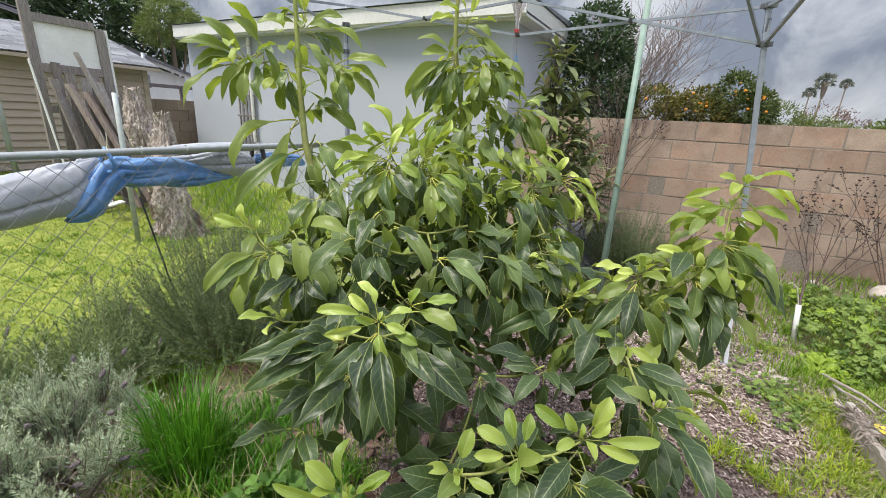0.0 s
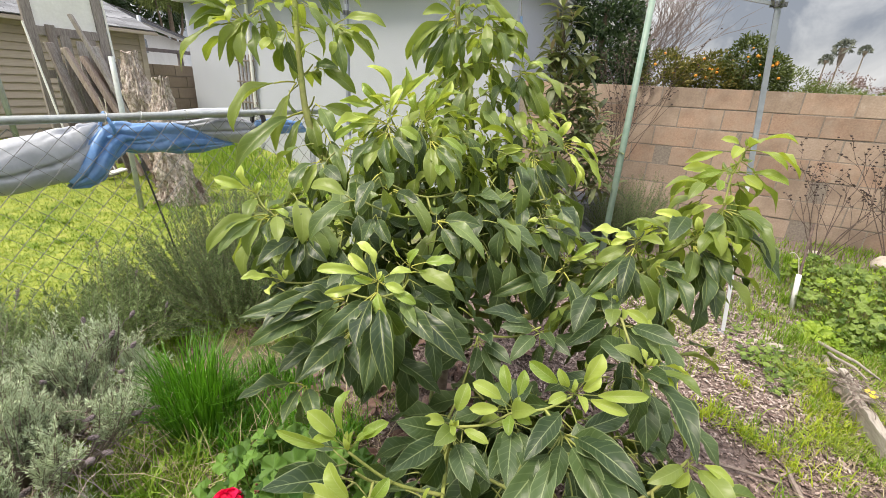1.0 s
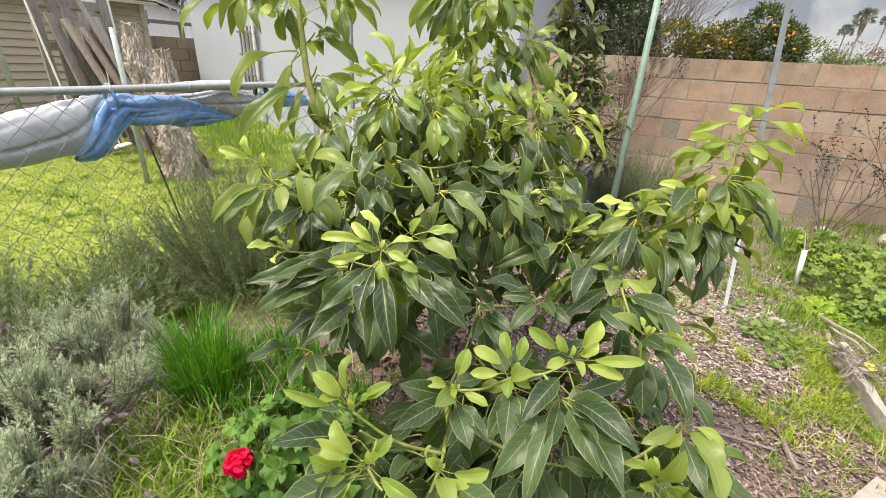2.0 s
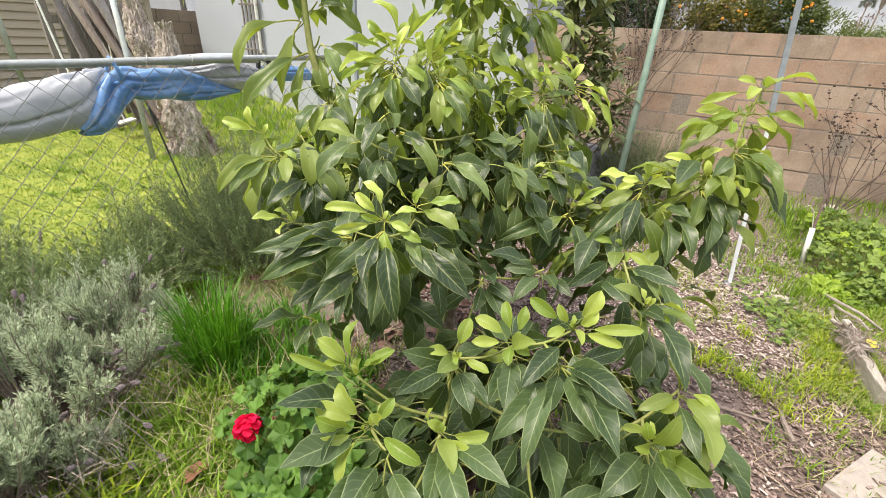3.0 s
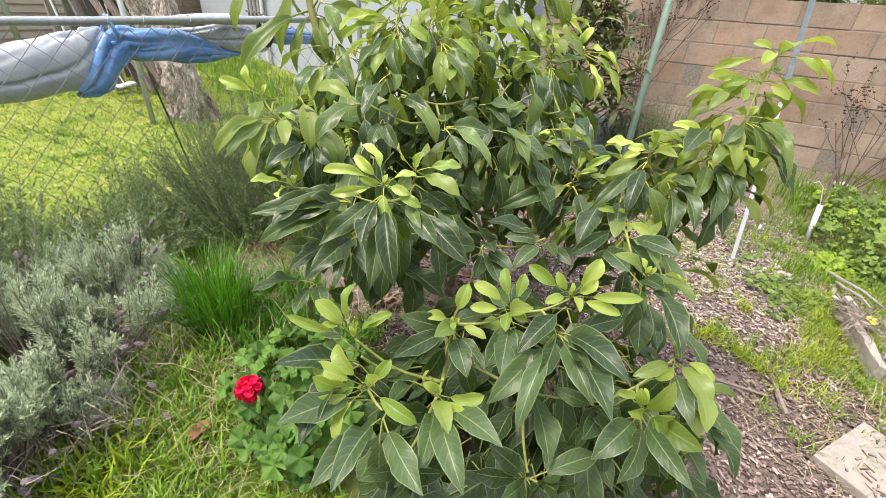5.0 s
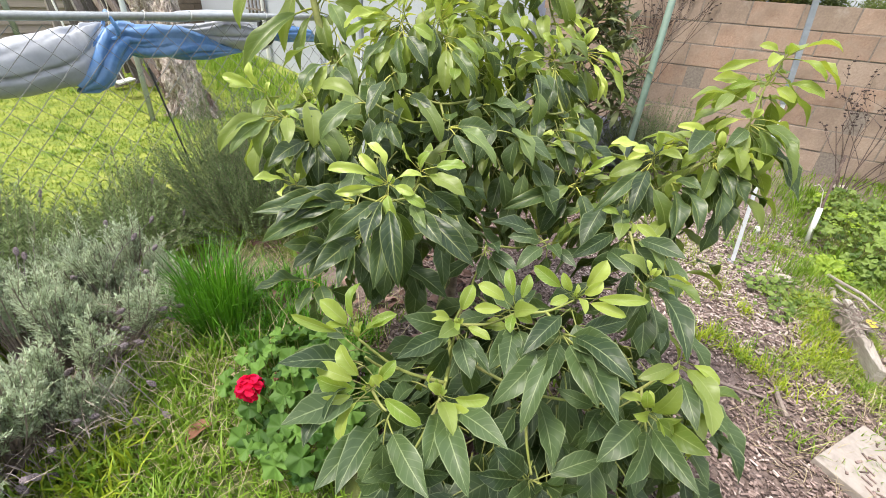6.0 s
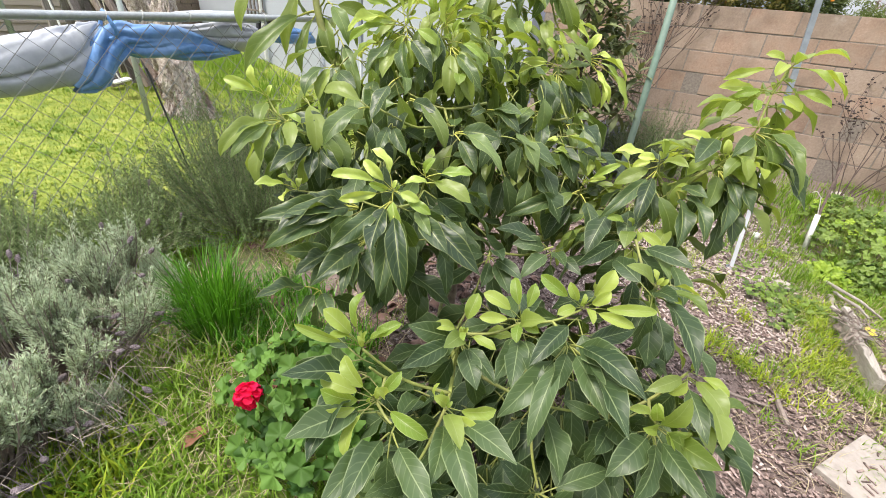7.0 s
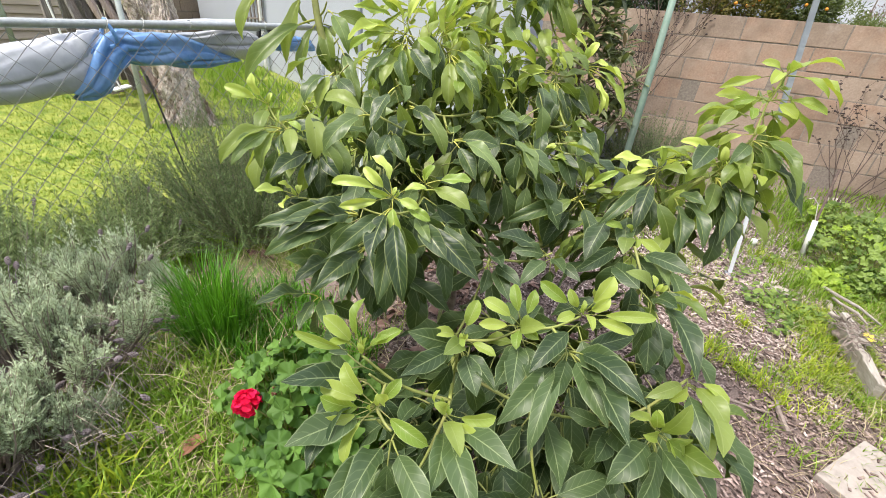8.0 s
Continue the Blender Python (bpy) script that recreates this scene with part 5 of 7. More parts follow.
def lavender_bush(base, radius, height, stems, label, seed, heads):
    """A loose woody herb: bare brown stems ending in clumps of short silvery sprigs, spent flower heads between."""
    rng = np.random.default_rng(seed)
    bush = thing("lavender_bush", base, label, "shrub", HERBS)
    base = np.array(base)
    wood, green, centres, ways, spent = [], [], [], [], []
    clumps = []
    for i in range(max(6, int(stems / 15))):
        az, out = i * 2.4 + rng.uniform(-0.4, 0.4), math.sqrt(rng.uniform(0.0, 1.0))
        clumps.append((math.cos(az) * radius * out, math.sin(az) * radius * out, height * (1 - 0.6 * out ** 2) * rng.uniform(0.6, 1.1)))
    for i in range(stems):
        cx, cy, h = clumps[i % len(clumps)]
        tip = base + np.array([cx, cy, h]) + rng.normal(size=3) * np.array([0.036, 0.036, 0.03])
        out = math.hypot(cx, cy) / radius
        way = np.array([cx, cy, 0]) / (math.hypot(cx, cy) + 1e-6)
        root = base + way * radius * 0.3 * out
        knee = (root + tip) / 2 + way * radius * out * 0.25 - np.array([0, 0, 0.18 * h * out])
        wood.append([tuple(root * (1 - s) ** 2 + knee * 2 * s * (1 - s) + tip * s * s) for s in np.linspace(0, 1, 5)])
        d = tip - knee
        d = d / (np.linalg.norm(d) + 1e-9)
        for k in range(int(rng.integers(6, 10))):
            s = rng.uniform(0.6, 1.0)
            p = root * (1 - s) ** 2 + knee * 2 * s * (1 - s) + tip * s * s
            e = d * 0.8 + rng.normal(size=3) * 0.42 + np.array([0, 0, 0.7])
            e = e / np.linalg.norm(e)
            q = p + e * rng.uniform(0.04, 0.1)
            green.append([tuple(p), tuple((p + q) / 2 + rng.normal(size=3) * 0.003), tuple(q)])
            for j in range(24):
                f = (j + rng.random()) / 24
                w = rng.normal(size=3)
                w -= e * w.dot(e)
                w = w / (np.linalg.norm(w) + 1e-9)
                centres.append(p + (q - p) * (0.15 + 0.85 * f))
                ways.append(e * rng.uniform(0.5, 1.0) + w * (1.1 - 0.8 * f))
    tagged(stems_mesh(wood, 0.0042, 0.002, HERB_WOOD, "woody_growth", bush, 3), kind="stuff")
    tagged(stems_mesh(green, 0.0014, 0.001, HERB_STEM, "sprig_growth", bush, 3), kind="stuff")
    v, t = leaf_cards(rng, np.array(centres), np.array(ways), 0.019, 0.0042)
    attach(tagged(new("foliage", fast_mesh("foliage", v, t, [LAVENDER])), kind="stuff"), bush)
    for i in range(heads):
        az, out = rng.uniform(0, 2 * np.pi), rng.uniform(0.5, 1.1)
        foot = Vector((base[0] + math.cos(az) * radius * out * 0.7, base[1] + math.sin(az) * radius * out * 0.7, 0.5 * height))
        top = Vector((base[0] + math.cos(az) * radius * out * 1.12, base[1] + math.sin(az) * radius * out * 1.12, height * rng.uniform(0.1, 0.85)))
        bm = bmesh.new()
        tube(bm, bezier(foot, foot.lerp(top, 0.6) + Vector((0, 0, 0.07)), top, 6), 0.0013, 4, False)
        d = (top - foot).normalized()
        for k in range(30):
            a = k * 2.4
            q = d.orthogonal().normalized()
            q.rotate(Matrix.Rotation(a, 3, d))
            bmesh.ops.create_icosphere(bm, subdivisions=1, radius=0.0042, matrix=Matrix.Translation(top + d * (0.0011 * k) + q * 0.007 * math.sin(math.pi * (k + 2) / 34)))
        part("flower_head", bm, LAVENDER_FLOWER, bush, "dusky purple-grey spent flower head")
    n = int(stems * 1.3)
    az, rr = rng.uniform(0, 6.28, n), radius * np.sqrt(rng.uniform(0.02, 1.15, n))
    pts = np.stack([base[0] + np.cos(az) * rr, base[1] + np.sin(az) * rr, base[2] + rng.uniform(0, 0.2, n)], 1)
    scatter_blades("dry_growth", rng, pts, 0.19, 0.0028, 1.2, STRAW_GREY, bush, "dry grey-brown stems")
    return bush


HERB_WOOD = surface("brown_herb_wood", (0.13, 0.10, 0.085), (0.32, 0.26, 0.225), 40, rough=0.95, bump=0)
STRAW_GREY = surface("grey_brown_dry_stem", (0.2, 0.155, 0.13), (0.4, 0.33, 0.285), 20, rough=0.9, bump=0.0, vary=0.35, island=True)
LAVENDER_FLOWER = surface("dusky_lavender_flower", (0.13, 0.105, 0.115), (0.24, 0.195, 0.21), 60, rough=0.9, bump=0.2)
HERBS = "grey herbs along the fence"
lavender_bush((-5.2, 1.93, 0), 0.5, 0.5, 380, "silvery grey-green lavender bush with spent dusky flower heads", 1, 30)
lavender_bush((-4.84, 2.16, 0), 0.28, 0.52, 150, "silvery grey-green lavender bush with spent dusky flower heads", 2, 12)
lavender_bush((-5.5, 1.56, 0), 0.31, 0.4, 190, "low silvery lavender bush with dry stems", 3, 16)
lavender_bush((-5.32, 1.6, 0), 0.2, 0.28, 100, "low silvery lavender bush with dry stems", 12, 8)
needle_bush("rosemary_bush", (-5.26, 2.62, 0), 0.56, 0.82, 420, 85, (0.03, 0.0056), ROSEMARY_PALE, "upright green rosemary bush against the fence", 4, 2, HERBS, 0.1)
needle_bush("rosemary_bush", (-4.5, 2.66, 0), 0.44, 0.56, 200, 85, (0.03, 0.0056), ROSEMARY_PALE, "upright green rosemary bush against the fence", 5, 3, HERBS, 0.1)
needle_bush("rosemary_bush", (-3.78, 2.5, 0), 0.74, 0.8, 640, 95, (0.023, 0.0046), ROSEMARY, "large dark green rosemary bush with arching stems", 6, 0, HERBS, 0.2, 0.25)
needle_bush("rosemary_bush", (-0.75, 0.42, 0.12), 0.5, 0.68, 460, 46, (0.028, 0.0046), ROSEMARY, "grey-green rosemary bush by the block wall", 8, 0, "", 0.2, 0.2)
needle_bush("rosemary_bush", (-3.25, 2.75, 0), 0.45, 0.78, 330, 90, (0.023, 0.0046), ROSEMARY, "dark green rosemary bush behind the avocado tree", 7, 0, HERBS, 0.2, 0.25)


def grass_clump():
    rng = np.random.default_rng(21)
    n = 620
    az, r = rng.uniform(0, 6.28, n), 0.12 * np.sqrt(rng.uniform(0, 1, n))
    base = np.stack([-4.6 + np.cos(az) * r, 1.68 + np.sin(az) * r, np.zeros(n)], 1)
    h = rng.uniform(0.22, 0.52, n)
    out = (0.3 + 0.9 * r / 0.11) * rng.uniform(0.03, 0.21, n)
    az2 = az + rng.normal(size=n) * 0.5
    tips = np.stack([np.cos(az2) * out, np.sin(az2) * out, h - out * 0.5], 1)
    v, t = blade_arrays(base, tips, rng.uniform(0.004, 0.0085, n), h * rng.uniform(0.03, 0.18, n))
    clump = thing("grass_clump", (-4.6, 1.68, 0), "lush bright green clump of grass blades", "grass clump")
    half = len(t) // 2 // 3 * 3
    for name, tri in (("inner_grass", t[:half]), ("outer_grass", t[half:])):
        attach(tagged(new(name, fast_mesh(name, v, tri, [CLUMP])), kind="stuff"), clump)


grass_clump()


def round_leaf(bm, centre, normal, radius, rng, lobes=9, ruffle=0.16, slot=0):
    """A ruffled, scalloped round leaf, cupped at its middle."""
    n = Vector(normal).normalized()
    u = n.orthogonal().normalized()
    u.rotate(Matrix.Rotation(rng.uniform(0, 6.28), 3, n))
    w = n.cross(u)
    c = Vector(centre)
    mid = bm.verts.new(c)
    rings = []
    for f, lift in ((0.38, 0.03), (0.72, 0.1), (1.0, 0.15)):
        ring = []
        for k in range(lobes * 4):
            a = 0.3 + (6.283 - 0.6) * k / (lobes * 4 - 1)
            rr = radius * f * (1 + 0.13 * f * (abs(math.sin(lobes * 0.5 * a)) - 0.6) + rng.uniform(-0.025, 0.025))
            z = radius * (lift + ruffle * f * math.sin(a * 4.5 + 1))
            ring.append(bm.verts.new(c + u * (rr * math.cos(a)) + w * (rr * math.sin(a)) + n * z))
        rings.append(ring)
    for k in range(lobes * 4 - 1):
        f = bm.faces.new((mid, rings[0][k], rings[0][k + 1]))
        f.material_index, f.smooth = slot, True
        for a, b in zip(rings, rings[1:]):
            g = bm.faces.new((a[k], b[k], b[k + 1], a[k + 1]))
            g.material_index, g.smooth = slot, True


def build_geranium():
    rng = random.Random(8)
    g = thing("geranium", (-4.75, 0.85, 0), "red-flowered geranium with ruffled round green leaves", "flower")
    bm_stem = bmesh.new()
    count = 0
    while count < 230:
        a, r = rng.uniform(0, 6.28), math.sqrt(rng.random())
        x, y = -4.73 + 0.27 * r * math.cos(a), 0.9 + 0.4 * r * math.sin(a)
        z = 0.34 * (1 - 0.6 * r * r) * rng.uniform(0.5, 1.1) + 0.03
        bm = bmesh.new()
        tilt = Vector((math.cos(a) * r * 0.9 - 0.5, math.sin(a) * r * 0.8 - 0.25, 1)) + Vector((rng.uniform(-0.7, 0.6), rng.uniform(-0.6, 0.6), 0))
        round_leaf(bm, (x, y, z), tilt, rng.uniform(0.024, 0.048), rng, 8, 0.2)
        part("leaf", bm, GERANIUM_LEAF, g)
        tube(bm_stem, bezier((-4.74 + (x + 4.74) * 0.3, 0.86 + (y - 0.86) * 0.3, 0.02), (x, y, z * 0.4), (x, y, z), 4), 0.002, 4, False)
        count += 1
    tagged(part("stem_growth", bm_stem, GREEN_STEM, g), kind="stuff")

    def head(centre, size, florets):
        bm = bmesh.new()
        for i in range(florets):
            d = Vector((rng.gauss(0, 1), rng.gauss(0, 1), rng.gauss(0.3, 0.8))).normalized()
            for k in range(5):
                q = d.orthogonal().normalized()
                q.rotate(Matrix.Rotation(k * 1.2566 + i, 3, d))
                w = d.cross(q)
                p = Vector(centre) + d * size * 0.6
                ps = [p + q * size * u + w * size * v + d * size * h for u, v, h in ((0, 0, 0), (0.35, 0.22, 0.12), (0.75, 0.42, 0.14), (1.0, 0.26, 0.05), (1.05, 0, -0.02), (1.0, -0.26, 0.05), (0.75, -0.42, 0.14), (0.35, -0.22, 0.12))]
                vs = [bm.verts.new(v) for v in ps]
                mid = bm.verts.new(p + q * size * 0.6 + d * size * 0.02)
                for j in range(8):
                    bm.faces.new((mid, vs[j], vs[(j + 1) % 8])).smooth = True
        part("flower_head", bm, PETAL, g, "bright red rounded flower head")

    head((-4.915, 1.0, 0.33), 0.038, 10)
    head((-4.93, 0.93, 0.12), 0.012, 9)
    for c in ((-4.915, 1.0, 0.33), (-4.93, 0.93, 0.12)):
        bm = bmesh.new()
        tube(bm, bezier((-4.78, 0.9, 0.03), (-4.86, 0.96, c[2] * 0.7), c, 6), 0.0022, 5, False)
        part("flower_stalk", bm, GREEN_STEM, g)
    bm = bmesh.new()
    for i in range(16):
        d = Vector((rng.gauss(0, 1), rng.gauss(0, 1), rng.gauss(0, 1))).normalized()
        bmesh.ops.create_icosphere(bm, subdivisions=1, radius=0.004, matrix=Matrix.Translation(Vector((-4.83, 0.98, 0.32)) + d * 0.012))
    part("seed_head", bm, surface("brown_seed_head", (0.09, 0.03, 0.02), (0.22, 0.09, 0.05), 60), g, "withered brown seed head")


GERANIUM_LEAF = foliage("geranium_leaf_single", (0.022, 0.07, 0.012), (0.145, 0.275, 0.052), 0.6, 0.25, (0.3, 0.5, 0.04), 0.3, True)
build_geranium()


LIME_GRASS = foliage("lime_grass_blade", (0.18, 0.27, 0.015), (0.46, 0.53, 0.05), 0.5, 0.34, (0.45, 0.62, 0.03), 0.3)
LAWN_DARK = foliage("dark_lawn_tuft", (0.10, 0.2, 0.02), (0.26, 0.38, 0.06), 0.5, 0.3, (0.3, 0.45, 0.03), 0.3)


def build_turf():
    rng = np.random.default_rng(30)
    near = on_ground([q for q in noisy_points(rng, 34000, -6.5, -4.0, -0.4, 3.3, 1.6, -0.4, 1) if ((q[0] + 4.45) / 0.45) ** 2 + ((q[1] - 0.45) / 0.62) ** 2 > 1 and ((q[0] + 3.95) / 0.5) ** 2 + ((q[1] - 1.7) / 0.75) ** 2 > rng.uniform(0.3, 1.1)])
    scatter_blades("near_grass", rng, near, 0.1, 0.006, 0.8, GRASS, label="tangled bright green grass by the flower bed", category="grass")
    dry = on_ground(noisy_points(rng, 2000, -6.2, -3.7, 0.4, 3.2, 2.2, -0.1, 5))
    scatter_blades("dry_grass", rng, dry, 0.15, 0.003, 1.7, STRAW, label="dry straw lying in the grass", category="dry grass", droop=0.02)
    stray = on_ground(noisy_points(rng, 2400, -4.3, -1.4, -2.2, -0.3, 2.5, -0.1, 25))
    scatter_blades("path_straw", rng, stray, 0.1, 0.0028, 1.5, STRAW, label="dry straw among the path grass", category="dry grass", droop=0.02)
    stalks = on_ground(noisy_points(rng, 70, -5.5, -4.3, 0.9, 2.2, 2.0, -0.3, 26) + noisy_points(rng, 120, -5.05, -4.45, 1.2, 1.9, 2.0, -0.5, 27))
    scatter_blades("dry_stalks", rng, stalks, 0.3, 0.0032, 1.9, STRAW, label="long pale dry stalks fallen over the grass", category="dry grass", droop=0.05)
    under = on_ground(noisy_points(rng, 2200, -4.5, -2.6, 1.0, 3.1, 1.5, -0.1, 7))
    scatter_blades("shade_grass", rng, under, 0.09, 0.004, 0.9, GRASS, label="thin grass behind the tree", category="grass")
    lawn = on_ground(noisy_points(rng, 80000, -6.4, 0.2, 3.1, 9.1, 1.4, -0.7, 2))
    scatter_blades("lawn_grass", rng, lawn, 0.034, 0.008, 1.5, LAWN, label="sunlit yellow-green lawn beyond the fence", category="lawn")
    tall = on_ground(noisy_points(rng, 5000, -3.2, -0.4, 3.4, 8.6, 1.2, 0.05, 3))
    scatter_blades("tall_lawn_weeds", rng, tall, 0.09, 0.007, 0.9, GRASS, label="taller weeds in the lawn", category="weeds")
    base = on_ground(noisy_points(rng, 2600, -1.6, 0.05, 5.5, 8.8, 1.2, -0.3, 4))
    scatter_blades("house_weeds", rng, base, 0.2, 0.009, 0.6, GRASS, label="rank weeds along the house wall", category="weeds")
    path = on_ground(noisy_points(rng, 9500, -4.3, -1.6, -1.85, -0.62, 3.0, 0.05, 6) + noisy_points(rng, 1000, -3.6, -1.6, -0.8, 0.3, 3.5, 0.1, 8) + noisy_points(rng, 3000, -3.1, -2.0, -1.35, -0.85, 4.0, 0.0, 10))
    scatter_blades("path_grass", rng, path, 0.06, 0.0045, 1.2, LAWN, label="bright grass patches between the bark chips", category="grass")
    wall_foot = on_ground(noisy_points(rng, 11000, -2.3, 0.3, -3.0, 2.2, 1.5, -0.25, 9))
    scatter_blades("wall_foot_grass", rng, wall_foot, 0.1, 0.005, 0.7, GRASS, label="grass at the foot of the block wall", category="grass")
    def tufts(name, spots, blades, height, mat, label, width=0.0045, spread=0.8):
        pts = []
        for cx, cy, rad in spots:
            for i in range(blades):
                a, r = rng.uniform(0, 6.28), rad * rng.normal()
                pts.append((cx + r * math.cos(a), cy + r * math.sin(a)))
        scatter_blades(name, rng, on_ground(pts), height, width, spread, mat, label=label, category="grass")

    bark_spots = [(-3.17, -0.4, 0.07), (-3.16, -0.54, 0.08), (-3.25, -0.64, 0.06), (-2.65, -0.8, 0.09), (-2.94, -0.87, 0.08), (-2.35, -1.0, 0.1), (-3.2, -0.96, 0.09), (-2.1, -0.76, 0.08), (-3.3, -0.5, 0.05), (-2.5, -0.95, 0.1), (-2.8, -0.95, 0.08), (-3.05, -1.0, 0.07)]
    for i in range(70):
        bark_spots.append((rng.uniform(-3.9, -1.7), rng.uniform(-1.7, -0.75) + 0.2 * rng.normal(), rng.uniform(0.02, 0.07)))
    tufts("bark_tufts", bark_spots, 42, 0.08, GRASS, "bright grass tufts growing through the bark chips")
    lime_spots = [(-2.78, -0.88, 0.06), (-2.86, -0.9, 0.06), (-2.95, -0.93, 0.05), (-2.99, -0.9, 0.06), (-2.7, -0.86, 0.06), (-2.6, -0.88, 0.07), (-3.08, -0.88, 0.06), (-3.05, -0.8, 0.06), (-2.9, -0.8, 0.05), (-3.26, -0.48, 0.03), (-3.33, -0.57, 0.04), (-3.24, -0.3, 0.06), (-3.18, -0.36, 0.06), (-2.82, -0.51, 0.04), (-1.97, -1.17, 0.07), (-2.1, -1.1, 0.06), (-2.0, -1.05, 0.05), (-2.4, -0.92, 0.06), (-2.5, -0.8, 0.05), (-1.78, -0.75, 0.06), (-1.7, -0.62, 0.07), (-3.2, -0.72, 0.05), (-3.4, -0.66, 0.05), (-3.36, -0.8, 0.06)]
    tufts("lime_tufts", lime_spots, 55, 0.085, LIME_GRASS, "lush yellow-green grass tufts along the bed edge", 0.0055, 1.1)
    herb_spots = [(-5.18, 1.6, 0.07), (-5.08, 1.4, 0.08), (-5.0, 1.62, 0.07), (-5.38, 1.5, 0.09), (-5.0, 1.3, 0.06), (-5.3, 1.3, 0.09), (-4.93, 1.5, 0.06), (-5.15, 1.2, 0.08), (-4.75, 1.5, 0.06), (-4.65, 1.35, 0.05), (-5.42, 1.15, 0.08), (-5.5, 1.3, 0.08), (-5.33, 1.02, 0.08), (-5.22, 1.08, 0.07), (-5.55, 1.1, 0.09), (-5.45, 0.95, 0.08), (-5.3, 1.4, 0.07)]
    tufts("herb_foot_grass", herb_spots, 55, 0.17, GRASS, "long grass at the foot of the lavender", 0.0075, 0.7)
    corner_spots = [(-5.38, 1.5, 0.06), (-5.33, 1.36, 0.07), (-5.27, 1.4, 0.06), (-5.46, 1.22, 0.07), (-5.4, 1.25, 0.06), (-5.22, 1.33, 0.06), (-5.17, 1.45, 0.06), (-5.3, 1.22, 0.06)]
    tufts("broad_blades", corner_spots, 32, 0.17, LIME_GRASS, "broad bright grass blades in front of the lavender", 0.0105, 0.8)
    # real grass, but its number and dark green also stand in for tree shade
    shade_spots = [(-4.42 + rng.uniform(-0.25, 0.3), 1.4 + rng.uniform(-0.35, 0.4), rng.uniform(0.04, 0.08)) for i in range(44)]
    tufts("shade_tufts", shade_spots, 34, 0.2, CLUMP, "long grass in the shade of the tree", 0.006, 0.6)
    weed_spots = [(rng.uniform(-2.2, -0.5), rng.uniform(-2.1, -0.7), rng.uniform(0.04, 0.1)) for i in range(60)]
    tufts("wall_tufts", weed_spots, 45, 0.13, GRASS, "long weedy grass before the block wall", 0.006, 0.6)
    moss = [(rng.uniform(-6.2, -0.6), rng.uniform(3.4, 8.4), rng.uniform(0.05, 0.14)) for i in range(150)]
    tufts("lawn_tufts", moss, 60, 0.045, LAWN_DARK, "darker green weed tufts in the lawn", 0.008, 1.3)
    outer = on_ground(noisy_points(rng, 9000, -9.0, 0.3, -6.0, -1.2, 0.9, -0.3, 14) + noisy_points(rng, 7000, -10.0, -5.8, -2.0, 8.8, 0.9, -0.3, 15))
    scatter_blades("outer_grass", rng, outer, 0.09, 0.012, 0.9, GRASS, label="rough grass round the garden bed", category="grass")


build_turf()


def build_mulch():
    rng = np.random.default_rng(40)
    pts = noisy_points(rng, 50000, -4.95, -1.1, -2.0, 1.5, 1.1, -0.42, 12)
    n = len(pts)
    p = on_ground(pts)
    L, Wd, T = 0.007 + 0.034 * rng.random(n) ** 2.6, rng.uniform(0.004, 0.017, n), rng.uniform(0.002, 0.006, n)
    az, tilt, roll = rng.uniform(0, 6.28, n), rng.normal(0, 0.22, n), rng.normal(0, 0.3, n)
    d = np.stack([np.cos(az) * np.cos(tilt), np.sin(az) * np.cos(tilt), np.sin(tilt)], 1)
    s = np.stack([-np.sin(az) * np.cos(roll), np.cos(az) * np.cos(roll), np.sin(roll)], 1)
    u = np.cross(d, s)
    p[:, 2] += 0.006 + rng.uniform(0, 0.012, n)
    corners = []
    for a in (-1, 1):
        for b in (-1, 1):
            for c in (-1, 1):
                taper = rng.uniform(0.25, 1.1, n)[:, None]
                corners.append(p + d * (a * L / 2)[:, None] + s * (b * Wd / 2)[:, None] * taper + u * (c * T / 2)[:, None])
    verts = np.stack(corners, 1).reshape(-1, 3)
    quad = [(0, 1, 3, 2), (4, 6, 7, 5), (0, 4, 5, 1), (2, 3, 7, 6), (0, 2, 6, 4), (1, 5, 7, 3)]
    tri = np.array([t for q in quad for t in ((q[0], q[1], q[2]), (q[0], q[2], q[3]))])
    tris = (np.arange(n)[:, None, None] * 8 + tri[None]).reshape(-1, 3)
    # fewer pale chips under the tree: its shade is put into the colour mix
    pale = (rng.random(n) < 0.05 + 0.6 * np.clip((p[:, 0] + 3.5) / 1.0, 0, 1) * np.clip((0.55 - p[:, 1]) / 0.5, 0, 1)).astype(np.int32)
    tagged(new("bark_mulch", fast_mesh("bark_mulch", verts, tris, [CHIP, CHIP_PALE], np.repeat(pale, 12))), "purplish brown bark chips spread over the path", "mulch", kind="stuff")


# pale from drying, with sunlight on the open stretch put into the colour
CHIP_PALE = surface("dry_sunlit_mulch_chip", (0.31, 0.245, 0.225), (0.50, 0.42, 0.385), 60, rough=0.95, bump=0.3, vary=0.3, island=True)


build_mulch()


